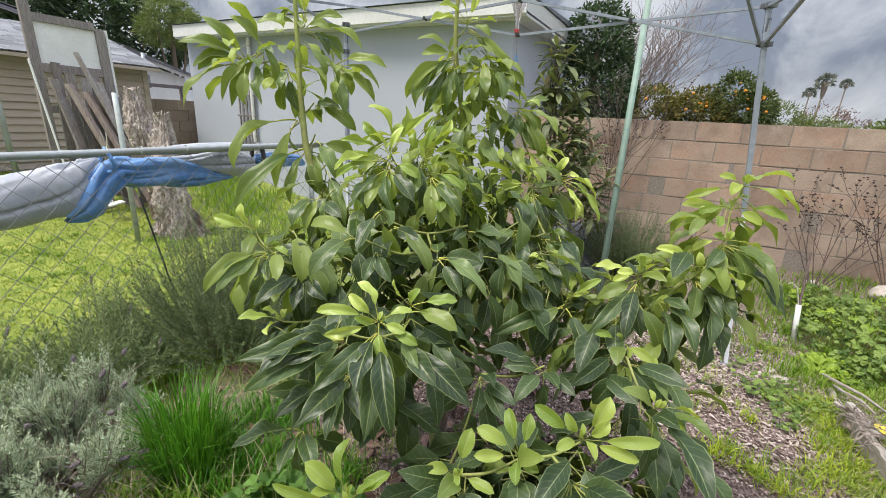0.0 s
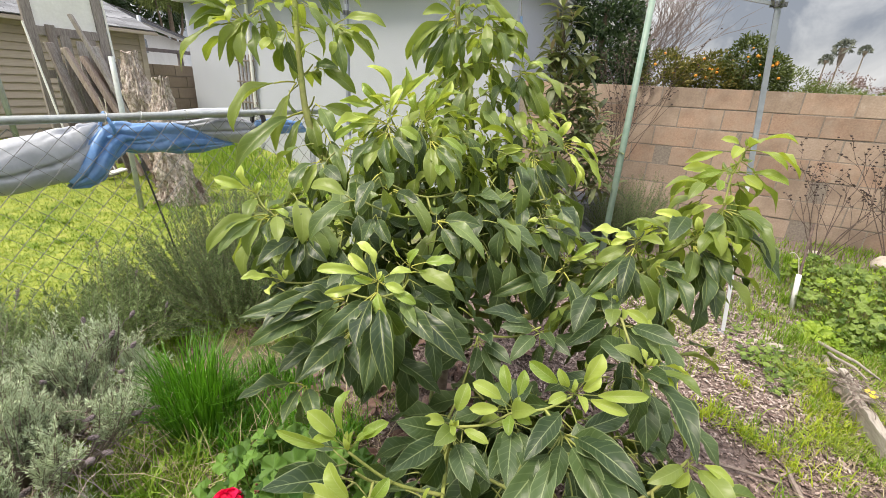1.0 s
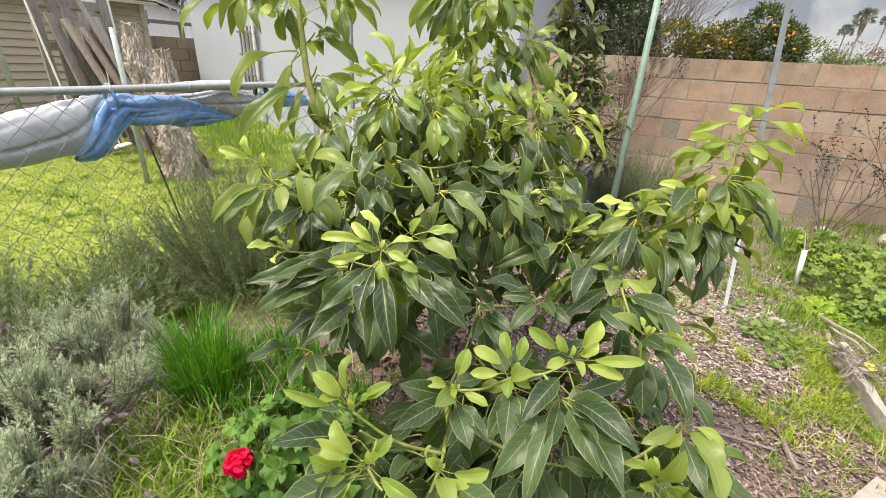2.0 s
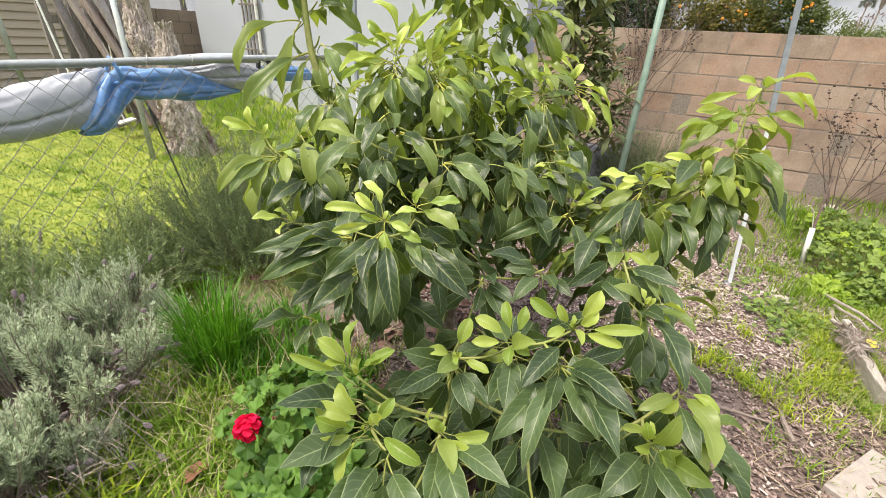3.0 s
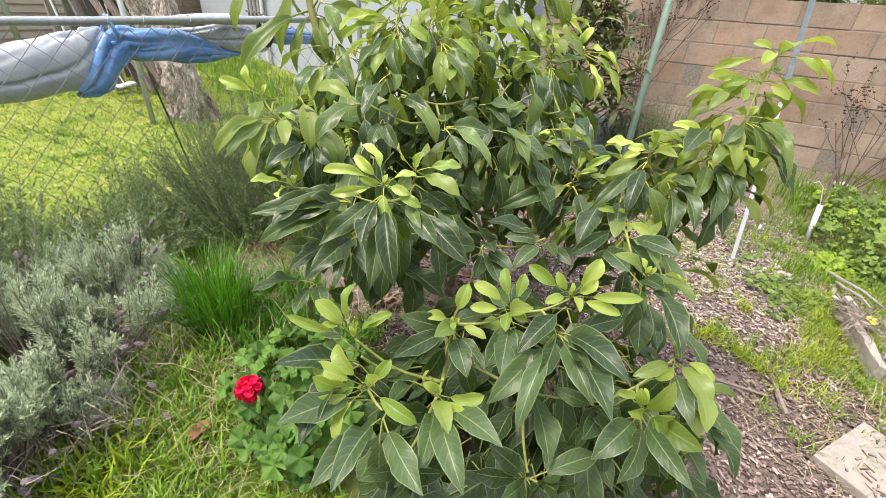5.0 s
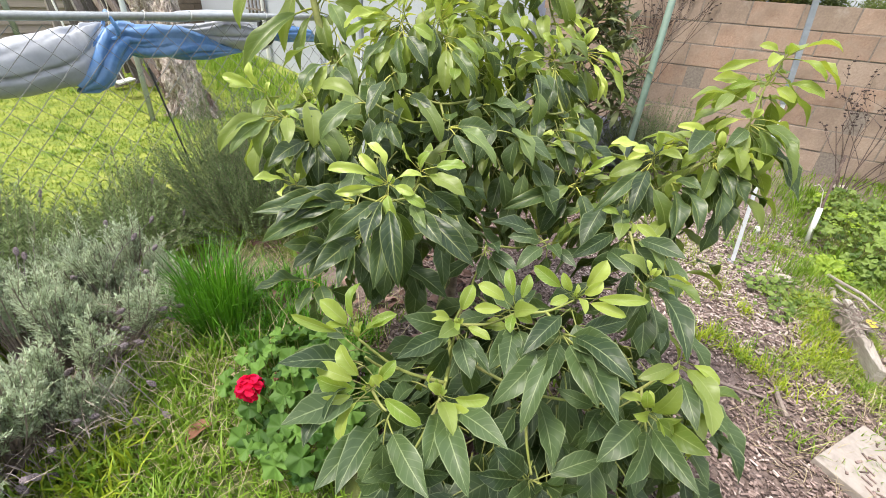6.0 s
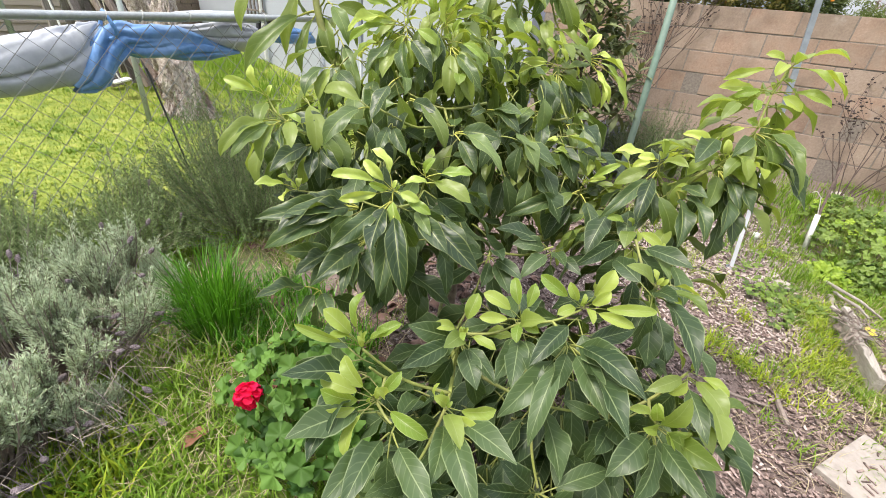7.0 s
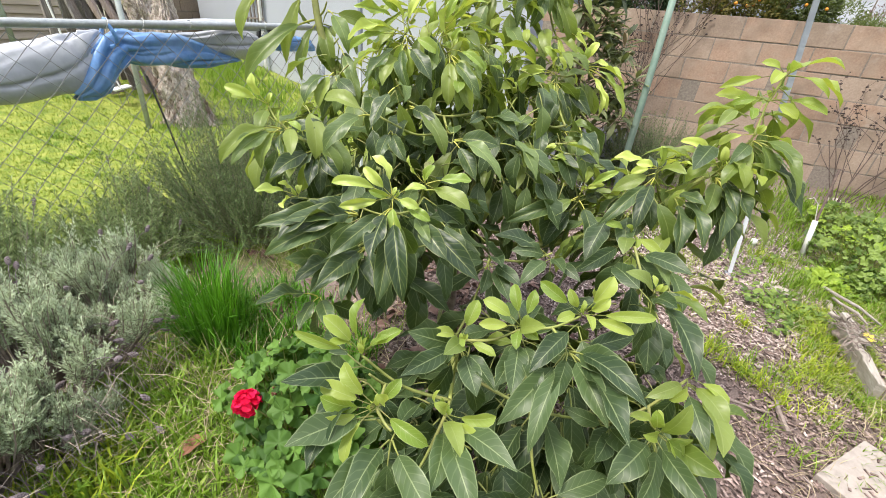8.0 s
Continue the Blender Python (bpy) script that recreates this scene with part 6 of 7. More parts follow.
def build_weeds():
    """Broad-leaved mallow weeds in front of the block wall."""
    rng = random.Random(17)
    for n, (cx, cy, rad, h) in enumerate(((-1.5, -1.25, 0.36, 0.3), (-1.15, -1.6, 0.42, 0.34), (-1.6, -1.75, 0.36, 0.28), (-1.9, -1.4, 0.26, 0.18), (-1.9, -1.08, 0.2, 0.1), (-0.95, -1.2, 0.3, 0.26))):
        z0 = ground_height(cx, cy)
        w = thing("mallow_weed", (cx, cy, z0), "leafy green mallow weed by the wall", "weed", "weeds by the wall")
        bm, st = bmesh.new(), bmesh.new()
        for i in range(230):
            a, r = rng.uniform(0, 6.28), math.sqrt(rng.random())
            x, y = cx + rad * r * math.cos(a), cy + rad * r * math.sin(a)
            z = z0 + h * (1 - 0.5 * r * r) * rng.uniform(0.35, 1.1)
            tilt = Vector((rng.uniform(-1.1, 0.4), rng.uniform(-0.7, 0.7), 1))
            round_leaf(bm, (x, y, z), tilt, rng.choice((0.01, 0.014, 0.018, 0.024, 0.036)) * rng.uniform(0.8, 1.2), rng, rng.choice((3, 5, 7)), rng.uniform(0.15, 0.4), 1 if noise.noise(Vector((x * 5, y * 5, 1.5))) + rng.uniform(-0.2, 0.2) > 0.22 else 0)
            tube(st, bezier((cx + (x - cx) * 0.4, cy + (y - cy) * 0.4, z0), (x, y, z0 + (z - z0) * 0.5), (x, y, z), 3), 0.0018, 3, False)
        leaves = tagged(part("foliage", bm, WEED, w), kind="stuff")
        leaves.data.materials.append(WEED_BRIGHT)
        tagged(part("stem_growth", st, GREEN_STEM, w), kind="stuff")
    bm = bmesh.new()
    for i in range(420):
        x, y = rng.uniform(-2.6, -1.4), rng.uniform(-1.1, -0.35)
        if noise.noise(Vector((x * 3, y * 3, 4))) < 0.05:
            continue
        round_leaf(bm, (x, y, ground_height(x, y) + rng.uniform(0.01, 0.05)), (rng.uniform(-0.5, 0.3), rng.uniform(-0.4, 0.4), 1), rng.uniform(0.008, 0.02), rng, 4, 0.1)
    for cx, cy, rad, count in ((-2.45, -0.62, 0.12, 70), (-2.45, -0.82, 0.1, 70), (-2.3, -0.72, 0.1, 50), (-2.62, -0.72, 0.1, 50), (-2.75, -0.68, 0.07, 25)):
        for i in range(count):
            x, y = rng.gauss(cx, rad * 0.55), rng.gauss(cy, rad * 0.55)
            round_leaf(bm, (x, y, ground_height(x, y) + rng.uniform(0.015, 0.05)), (rng.uniform(-0.6, 0.3), rng.uniform(-0.5, 0.5), 1), rng.uniform(0.008, 0.019), rng, 4, 0.12)
    tagged(part("low_weeds", bm, WEED), "tiny round-leaved weeds on the bark path", "weeds", kind="stuff")


build_weeds()


def twig_tree(rng, start, way, length, depth, out, hips, spread=0.5, shrink=0.72):
    """Branching bare twigs; collects paths and tip places."""
    p = Vector(start)
    d = Vector(way).normalized()
    pts = [p.copy()]
    for i in range(4):
        d = (d + Vector((rng.uniform(-1, 1), rng.uniform(-1, 1), rng.uniform(-0.5, 0.8))) * 0.13).normalized()
        p = p + d * length / 4
        pts.append(p.copy())
        if depth > 0 and i > 0 and rng.random() < 0.75:
            nd = (d + Vector((rng.uniform(-1, 1), rng.uniform(-1, 1), rng.uniform(-0.4, 0.7))) * spread).normalized()
            twig_tree(rng, p, nd, length * shrink * rng.uniform(0.6, 1.0), depth - 1, out, hips, spread, shrink)
    out.append((depth, pts))
    hips.append(p)
    if depth == 0:
        hips.append(pts[2] + Vector((rng.uniform(-1, 1), rng.uniform(-1, 1), 0.5)) * 0.02)


def dry_rose(base, ways, length, seed, label):
    rng = random.Random(seed)
    shrub = thing("dry_rose_shrub", base, label, "dry shrub", "bare shrubs at the wall")
    out, hips = [], []
    for w in ways:
        twig_tree(rng, base, w, length, 3, out, hips, 0.75, 0.62)
    for depth in (3, 2, 1, 0):
        bm = bmesh.new()
        for d, pts in out:
            if d == depth:
                r = (0.0018, 0.0022, 0.0035, 0.0055)[d]
                pts = [Vector((min(q.x, -0.02), q.y, q.z)) for q in pts]
                tube(bm, pts, [r, r * 0.9, r * 0.8, r * 0.7, r * 0.6], 5, False)
        tagged(part(("fine_twig_growth", "twig_growth", "shoot_growth", "cane_growth")[depth], bm, TWIG, shrub), kind="stuff")
    bm = bmesh.new()
    for h in hips:
        if rng.random() < 0.8:
            bmesh.ops.create_icosphere(bm, subdivisions=1, radius=rng.uniform(0.0065, 0.0135), matrix=Matrix.Translation((min(h.x, -0.025), h.y, h.z)) @ Matrix.Diagonal((1, 1, 0.7, 1)))
    tagged(part("hip_growth", bm, surface("dead_bloom_%d" % seed, (0.02, 0.012, 0.012), (0.07, 0.045, 0.04), 80), shrub, "shrivelled dark rose hips"), kind="stuff")


dry_rose((-0.5, -1.2, 0.12), [(0.1, 0.15, 1), (0.1, -0.25, 1), (0.05, -0.6, 1), (0.2, -0.05, 1.2), (0.1, 0.45, 1), (0.0, -0.4, 1.1), (0.15, 0.3, 1.2), (0.1, -0.15, 0.9), (0.05, 0.2, 0.8), (0.1, -0.7, 0.9)], 0.66, 3, "leafless rose shrub with dark shrivelled hips against the wall")
dry_rose((-0.35, -1.75, 0.15), [(0.1, 0.2, 1), (0.1, -0.2, 1), (0.0, -0.5, 0.8), (0.1, 0.45, 0.9), (0.15, 0.0, 1.2), (0.1, -0.3, 1.2), (0.05, 0.3, 1.2)], 0.72, 5, "leafless rose shrub with dark shrivelled hips against the wall")
dry_rose((-0.25, 0.72, 0.15), [(0.1, -0.05, 1), (0.1, -0.25, 1), (0.05, 0.1, 1.2), (0.1, -0.12, 1.3)], 1.1, 10, "dry climbing rose twigs with dark hips on the wall")
dry_rose((-0.3, 0.95, 0.15), [(0.1, -0.1, 1), (0.1, -0.35, 1), (0.05, 0.1, 1), (0.1, -0.22, 1.3), (0.1, -0.5, 1), (0.1, -0.3, 0.8)], 1.15, 9, "dry climbing rose twigs with dark hips on the wall")


# ---- loquat behind the avocado ----
def build_loquat():
    rng = random.Random(23)
    t = thing("loquat_tree", (-1.2, 1.1, 0.1), "dark loquat tree with buff new shoots behind the avocado", "tree")
    shapes = [leaf_arrays(rng, rng.uniform(0.12, 0.16), rng.uniform(0.2, 1.0), rng.uniform(0.2, 0.5), 0.1, rng.uniform(-0.2, 0.2), 0.5, 0.06, 7, 4) for i in range(5)]
    part("trunk", limb([(-1.2, 1.1, -0.05), (-1.22, 1.12, 0.7), (-1.2, 1.18, 1.4), (-1.2, 1.24, 2.1)], 0.03, 0.01), BARK, t, smooth=True)
    tips = []
    for i in range(46):
        a, z = rng.uniform(0, 6.28), rng.uniform(0.5, 2.15)
        r = 0.62 * math.sqrt(rng.random()) * (1.15 - 0.42 * z)
        tips.append((-1.2 + 0.9 * r * math.cos(a), 1.08 + 0.1 * z - 0.02 + 0.9 * r * math.sin(a) - 0.12 * (2.1 - z), z))
    tips += [(-1.2, 1.26, 2.2), (-1.15, 1.0, 1.75), (-1.2, 0.82, 1.3), (-1.25, 0.78, 0.95)]
    verts, faces, uvs, slots, buff = [], [], [], [], []
    for tip in tips:
        tip = Vector(tip)
        low = Vector((-1.21, 1.12 + 0.06 * tip.z, tip.z - 0.25))
        part("branch", limb([low, low.lerp(tip, 0.6) - Vector((0, 0, 0.05)), tip], 0.008, 0.004), BARK, t, smooth=True)
        turn = rng.uniform(0, 6.28)
        for k in range(13):
            turn += 2.4 + rng.uniform(-0.3, 0.3)
            young = k < 2 and rng.random() < 0.35
            el = radians(70 if young else 50 - 7 * k + rng.uniform(-15, 15))
            size = rng.uniform(0.15, 0.24) * (0.6 if young else 1)
            m = np.array(Matrix.Translation(tip - Vector((0, 0, 0.006 * k))) @ Matrix.Rotation(turn, 4, "Z") @ Matrix.Rotation(el, 4, "X") @ Matrix.Diagonal((size, size, size, 1)))
            v, f, u, s = shapes[rng.randrange(5)]
            base = len(verts)
            verts += (v @ m[:3, :3].T + m[:3, 3]).tolist()
            faces += [tuple(base + i for i in q) for q in f]
            uvs += u
            slots += [1 if young else 0] * len(f)
    attach(tagged(new("foliage", raw_mesh("foliage", verts, faces, [LOQUAT, LOQUAT_BUFF], uvs, slots)), kind="stuff"), t)


build_loquat()


# ---- trees beyond the walls ----
def crown_points(rng, blobs, n, seed, clump=2.2, cut=-0.1):
    """Places on the outer shells of several blobs, thinned into clumps."""
    out, ways = [], []
    weights = [b[3] * b[4] + b[4] * b[5] for b in blobs]
    pick = random.Random(seed)
    while len(out) < n:
        cx, cy, cz, rx, ry, rz = pick.choices(blobs, weights)[0]
        d = rng.normal(size=3)
        d /= np.linalg.norm(d)
        r = rng.uniform(0.55, 1.0) ** 0.5 * (1 + 0.28 * noise.noise(Vector(d) * 2.5 + Vector((cx, cy, seed))))
        p = np.array((cx, cy, cz)) + d * r * np.array((rx, ry, rz))
        if noise.noise(Vector(p) * clump + Vector((seed, 0, 0))) + rng.uniform(-0.3, 0.3) > cut:
            out.append(p)
            ways.append(d + rng.normal(size=3) * 0.7 + np.array((0, 0, -0.2)))
    return np.array(out), np.array(ways)


def far_tree(name, base, blobs, n, leaf, mat, label, seed, trunk=0.1, cut=-0.1, clump=2.2, category="tree", group=""):
    rng = np.random.default_rng(seed)
    t = thing(name, base, label, category, group)
    top = max(blobs, key=lambda b: b[2])
    bm = bmesh.new()
    tube(bm, [base, Vector(base).lerp(Vector(top[:3]), 0.5) + Vector((0.05, 0.05, 0)), top[:3]], [trunk, trunk * 0.7, trunk * 0.3], 8)
    for b in blobs:
        tube(bm, [Vector(base).lerp(Vector(top[:3]), 0.4), Vector(base).lerp(Vector(b[:3]), 0.7), b[:3]], [trunk * 0.5, trunk * 0.3, trunk * 0.15], 6)
    part("trunk", bm, BARK, t)
    p, w = crown_points(rng, blobs, n, seed, clump, cut)
    v, tr = leaf_cards(rng, p, w, leaf[0], leaf[1])
    attach(tagged(new("crown", fast_mesh("crown", v, tr, [mat])), kind="stuff"), t)
    return t


far_tree("ficus_tree", (2.1, 1.42, 0.2), [(2.1, 1.42, 2.1, 0.6, 0.56, 0.7), (2.1, 1.54, 2.8, 0.52, 0.52, 0.5), (2.15, 1.36, 1.7, 0.6, 0.58, 0.5)], 9000, (0.09, 0.038), FAR_DARK, "dense dark evergreen tree beyond the block wall", 51, 0.1, -0.16, 3.0)


def build_fruit_trees():
    rng = random.Random(6)
    spots = [((2.1, 0.55, 0.2), [(2.1, 0.55, 1.75, 0.45, 0.42, 0.42), (2.2, 0.35, 1.6, 0.4, 0.4, 0.4)], FAR_CITRUS, 6),
             ((2.1, 0.0, 0.2), [(2.1, 0.02, 1.72, 0.42, 0.4, 0.4), (2.1, -0.2, 1.6, 0.4, 0.36, 0.38)], FAR_CITRUS, 9),
             ((2.1, -0.45, 0.2), [(2.1, -0.42, 1.92, 0.36, 0.3, 0.42), (2.1, -0.62, 1.8, 0.36, 0.3, 0.36)], FAR_DARKER, 14)]
    for i, (base, blobs, mat, fruit) in enumerate(spots):
        t = far_tree("orange_tree", base, blobs, 5600, (0.06, 0.026), mat, "low orange tree with scattered fruit beyond the wall", 60 + i, 0.05, -0.12, 4.0, group="fruit trees beyond the wall")
        for k in range(fruit):
            b = blobs[rng.randrange(2)]
            d = Vector((-abs(rng.gauss(0.8, 0.3)), rng.gauss(0.1, 0.3), rng.gauss(0.5, 0.22))).normalized()
            bm = bmesh.new()
            bmesh.ops.create_icosphere(bm, subdivisions=2, radius=rng.uniform(0.012, 0.022), matrix=Matrix.Translation(Vector(b[:3]) + Vector((d.x * b[3], d.y * b[4], d.z * b[5]))))
            part("orange", bm, FRUIT, t, smooth=True)


FAR_DARKER = foliage("deep_green_citrus_leaf", (0.03, 0.05, 0.014), (0.12, 0.15, 0.04), 0.45, 0.18, (0.2, 0.3, 0.03), 0.45)
build_fruit_trees()
far_tree("pale_shrub", (2.6, -1.0, 0.2), [(2.6, -0.95, 1.6, 0.4, 0.36, 0.42), (2.6, -1.25, 1.5, 0.4, 0.36, 0.36), (2.6, -1.55, 1.45, 0.4, 0.36, 0.36)], 9000, (0.06, 0.012), FAR_PALE, "pale feathery shrub beyond the block wall", 70, 0.03, -0.1, 4.0, "shrub")
far_tree("dry_pink_shrub", (3.0, -1.75, 0.2), [(3.0, -1.6, 1.56, 0.35, 0.4, 0.42), (3.0, -1.95, 1.5, 0.35, 0.35, 0.38)], 2600, (0.05, 0.012), FAR_PINK, "pinkish half-dry shrub beyond the block wall", 71, 0.03, 0.05, 5.0, "shrub")
far_tree("green_shrub", (2.4, -2.0, 0.2), [(2.4, -1.95, 1.4, 0.35, 0.4, 0.33), (2.4, -2.4, 1.5, 0.35, 0.4, 0.36)], 2600, (0.06, 0.03), FAR_PALE, "light green leafy shrub beyond the block wall", 72, 0.03, 0.0, 4.0, "shrub")


def build_bare_tree():
    rng = random.Random(31)
    t = thing("bare_tree", (8.0, 1.9, 0), "leafless grey-brown tree beyond the wall", "tree")
    out, tips = [], []
    for i in range(44):
        a = i * 2.4
        lean = 0.75 * math.sqrt(i / 44)
        twig_tree(rng, (8.0, 1.85, 1.2), (math.cos(a) * lean * 0.6, math.sin(a) * lean - 0.1, 1), 1.62, 4, out, tips, 0.72, 0.8)
    bm = bmesh.new()
    tube(bm, [(8.0, 1.9, 0), (8.0, 1.85, 1.25)], [0.12, 0.1], 8)
    part("trunk", bm, BARK, t)
    for depth, name, r in ((4, "limb_growth", 0.02), (3, "bough_growth", 0.013), (2, "branch_growth", 0.009), (1, "twig_growth", 0.0075), (0, "fine_twig_growth", 0.006)):
        bm = bmesh.new()
        for d, pts in out:
            if d == depth:
                tube(bm, pts, [r, r * 0.85, r * 0.7, r * 0.6, r * 0.45], 4, False)
        tagged(part(name, bm, TWIG_FAR, t), kind="stuff")


TWIG_FAR = surface("grey_far_twig", (0.16, 0.13, 0.12), (0.28, 0.23, 0.21), 10, rough=0.95, bump=0)
build_bare_tree()


def build_palm(base, height, crown, skirt, seed):
    rng = random.Random(seed)
    p = thing("fan_palm", base, "tall distant fan palm with shaggy skirt", "palm tree", "distant palms")
    bm = bmesh.new()
    top = Vector(base) + Vector((0, 0, height))
    tube(bm, [base, Vector(base).lerp(top, 0.5) + Vector((0, 0.06, 0)), top], [0.09, 0.06, 0.045], 8)
    part("trunk", bm, STRAW_FAR, p)
    bm = bmesh.new()
    for i in range(30):
        a, el = i * 2.4, radians(-25 + 110 * (i / 29) ** 0.8 + rng.uniform(-12, 12))
        d = Vector((math.cos(a) * math.cos(el), math.sin(a) * math.cos(el), math.sin(el)))
        q = d.orthogonal().normalized()
        q.rotate(Matrix.Rotation(rng.uniform(0, 6), 3, d))
        c = top + d * crown * rng.uniform(0.42, 0.6)
        for k in range(11):
            b = radians(-80 + 16 * k)
            e = d * math.cos(b) + q * math.sin(b)
            n = (d * -math.sin(b) + q * math.cos(b)) * crown * 0.05
            reach = crown * rng.uniform(0.42, 0.56)
            bm.faces.new([bm.verts.new(v) for v in (c, c + e * reach * 0.5 + n, c + e * reach - Vector((0, 0, crown * 0.1)), c + e * reach * 0.5 - n)])
        tube(bm, [top, c], crown * 0.014, 3, False)
    part("fronds", bm, PALM_FROND, p)
    bm = bmesh.new()
    for i in range(int(130 * skirt)):
        a, z = rng.uniform(0, 6.28), rng.uniform(0, 1) ** 1.3
        r = crown * (0.3 - 0.2 * z) * rng.uniform(0.7, 1.1)
        c = top + Vector((math.cos(a) * r, math.sin(a) * r, -z * crown * skirt + crown * 0.1))
        w = Vector((-math.sin(a), math.cos(a), 0)) * crown * 0.07
        bm.faces.new([bm.verts.new(v) for v in (c + w, c - w, c + Vector((math.cos(a) * 0.03, math.sin(a) * 0.03, -crown * 0.4)))])
    part("dead_skirt", bm, STRAW_FAR, p)


# distance haze is put into these greyed, paled frond and trunk colours
PALM_FROND = foliage("haze_tinted_palm_frond", (0.13, 0.15, 0.13), (0.24, 0.26, 0.21), 0.6, 0.3, (0.16, 0.2, 0.14), 0.3)
STRAW_FAR = surface("haze_paled_brown_frond", (0.2, 0.165, 0.13), (0.33, 0.28, 0.225), 6, rough=0.95, bump=0)
build_palm((40, -8.6, 0), 5.65, 0.8, 1.3, 1)
build_palm((44, -8.5, 0), 5.1, 0.62, 0.3, 2)
build_palm((46, -11.2, 0), 6.0, 0.58, 0.3, 3)

# evergreens and shrubs behind the shed
far_tree("conifer_tree", (3.2, 21, 0), [(3.2, 21, 4.6, 2.0, 1.6, 1.9), (1.6, 21, 5.0, 1.6, 1.6, 1.8), (4.8, 21.5, 4.8, 1.8, 1.6, 2.0), (0.2, 21, 4.8, 1.4, 1.5, 1.7), (6.6, 21.5, 4.6, 1.5, 1.4, 1.6)], 12000, (0.34, 0.12), FAR_DARK, "dark spreading evergreen behind the shed", 80, 0.25, -0.14, 0.9)
far_tree("feathery_tree", (5.6, 18.5, 0), [(5.6, 18.5, 4.7, 0.9, 0.9, 0.75), (5.1, 18.5, 4.3, 0.7, 0.8, 0.6), (6.2, 18.5, 4.4, 0.6, 0.8, 0.6)], 4500, (0.3, 0.035), FAR_PALE, "light green feathery tree behind the houses", 81, 0.15, -0.1, 1.2)
far_tree("olive_tree", (-1.6, 19, 0), [(-1.6, 19, 4.2, 1.3, 1.2, 0.9), (-0.4, 19.5, 4.4, 1.2, 1.0, 0.9)], 3600, (0.2, 0.06), FAR_PALE, "pale olive-green tree behind the shed", 82, 0.2, -0.05, 1.0)
far_tree("dark_treetop", (9.6, 14, 0), [(9.6, 14, 4.75, 0.35, 0.35, 0.6)], 900, (0.16, 0.06), FAR_DARK, "dark treetop behind the white house", 83, 0.15, -0.2, 2.0)


# ---- yard things beyond the fence ----
def stump(name, base, height, r0, r1, lean, seed, label, flare=1.5):
    bm = bmesh.new()
    n, sides = 70, 90
    rings = []
    for i in range(n + 1):
        s = i / n
        c = Vector(base) + Vector((lean[0] * s + 0.05 * math.sin(s * 5 + seed), lean[1] * s + 0.04 * math.sin(s * 6 + seed), height * s))
        r = (r0 + (r1 - r0) * s) * (1 + (flare - 1) * math.exp(-s * 7)) * (1 - 0.35 * soft((s - 0.72) / 0.28))
        ring = []
        for k in range(sides):
            a = 2 * math.pi * k / sides
            q = Vector((math.cos(a) * 1.3, math.sin(a) * 1.3, s * height * 2.2 + seed))
            rr = r * (1 + 0.3 * noise.noise(q * 1.6) + 0.24 * noise.noise(q * 4.2) + 0.16 * noise.noise(q * 9) + 0.08 * noise.noise(q * 19))
            rr *= 1 - 0.22 * abs(noise.noise(Vector((math.cos(a) * 2.6, math.sin(a) * 2.6, s * height * 0.9 + seed)) * 2.2)) * 2 + 0.12
            rr *= 1 - 0.15 * max(0, noise.noise(Vector((math.cos(a) * 3, math.sin(a) * 3, seed)))) * (1 - s)
            top = 0.05 * noise.noise(Vector((math.cos(a), math.sin(a), seed * 2))) if i == n else 0
            ring.append(bm.verts.new(c + Vector((rr * math.cos(a), rr * math.sin(a), top))))
        rings.append(ring)
    for a, b in zip(rings, rings[1:]):
        for k in range(sides):
            bm.faces.new((a[k], a[(k + 1) % sides], b[(k + 1) % sides], b[k]))
    mid = bm.verts.new(Vector(base) + Vector((lean[0], lean[1], height - 0.06)))
    for k in range(sides):
        bm.faces.new((rings[-1][k], rings[-1][(k + 1) % sides], mid))
    ob = part(name, bm, STUMP, smooth=True)
    rng = np.random.default_rng(int(seed))
    n = 1700
    az, s = rng.uniform(0, 2 * np.pi, n), rng.uniform(0.0, 0.3, n) ** 1.2
    rad = (r0 + (r1 - r0) * s) * (1 + (flare - 1) * np.exp(-s * 7)) * rng.uniform(0.85, 1.05, n)
    pts = np.stack([base[0] + lean[0] * s + np.cos(az) * rad, base[1] + lean[1] * s + np.sin(az) * rad, base[2] + height * s], 1)
    out = rng.uniform(0.02, 0.1, n)
    tips = np.stack([np.cos(az + rng.normal(size=n) * 0.7) * out, np.sin(az + rng.normal(size=n) * 0.7) * out, rng.uniform(-0.13, 0.05, n)], 1)
    v, t = blade_arrays(pts, tips, rng.uniform(0.006, 0.018, n), np.full(n, 0.01))
    tagged(attach(new("shaggy_bark", fast_mesh("shaggy_bark", v, t, [STUMP_BARK])), ob), kind="stuff")
    return tagged(ob, label, "tree stump", "dead stumps")


STUMP_BARK = surface("shaggy_red_brown_bark", (0.08, 0.052, 0.04), (0.36, 0.265, 0.22), 30, rough=0.95, bump=0.4, vary=0.4, island=True)
stump("tree_stump", (-2.46, 5.3, -0.03), 1.46, 0.165, 0.1, (-0.03, 0.1), 3.0, "weathered dead stump with peeling bark and flared root", 2.0)
stump("tree_stump", (-2.16, 6.0, 0.0), 1.7, 0.17, 0.115, (-0.25, 0.05), 8.0, "taller ragged dead stump behind the other", 1.2)


def old_post(x, y, h, r, mat, label, lean=(0, 0)):
    bm = bmesh.new()
    z = ground_height(x, y)
    tube(bm, [(x, y, z - 0.05), (x + lean[0] * 0.5, y + lean[1] * 0.5, z + h * 0.5), (x + lean[0], y + lean[1], z + h)], r, 10)
    tagged(part("steel_post", bm, mat, smooth=True), label, "post", "old posts")


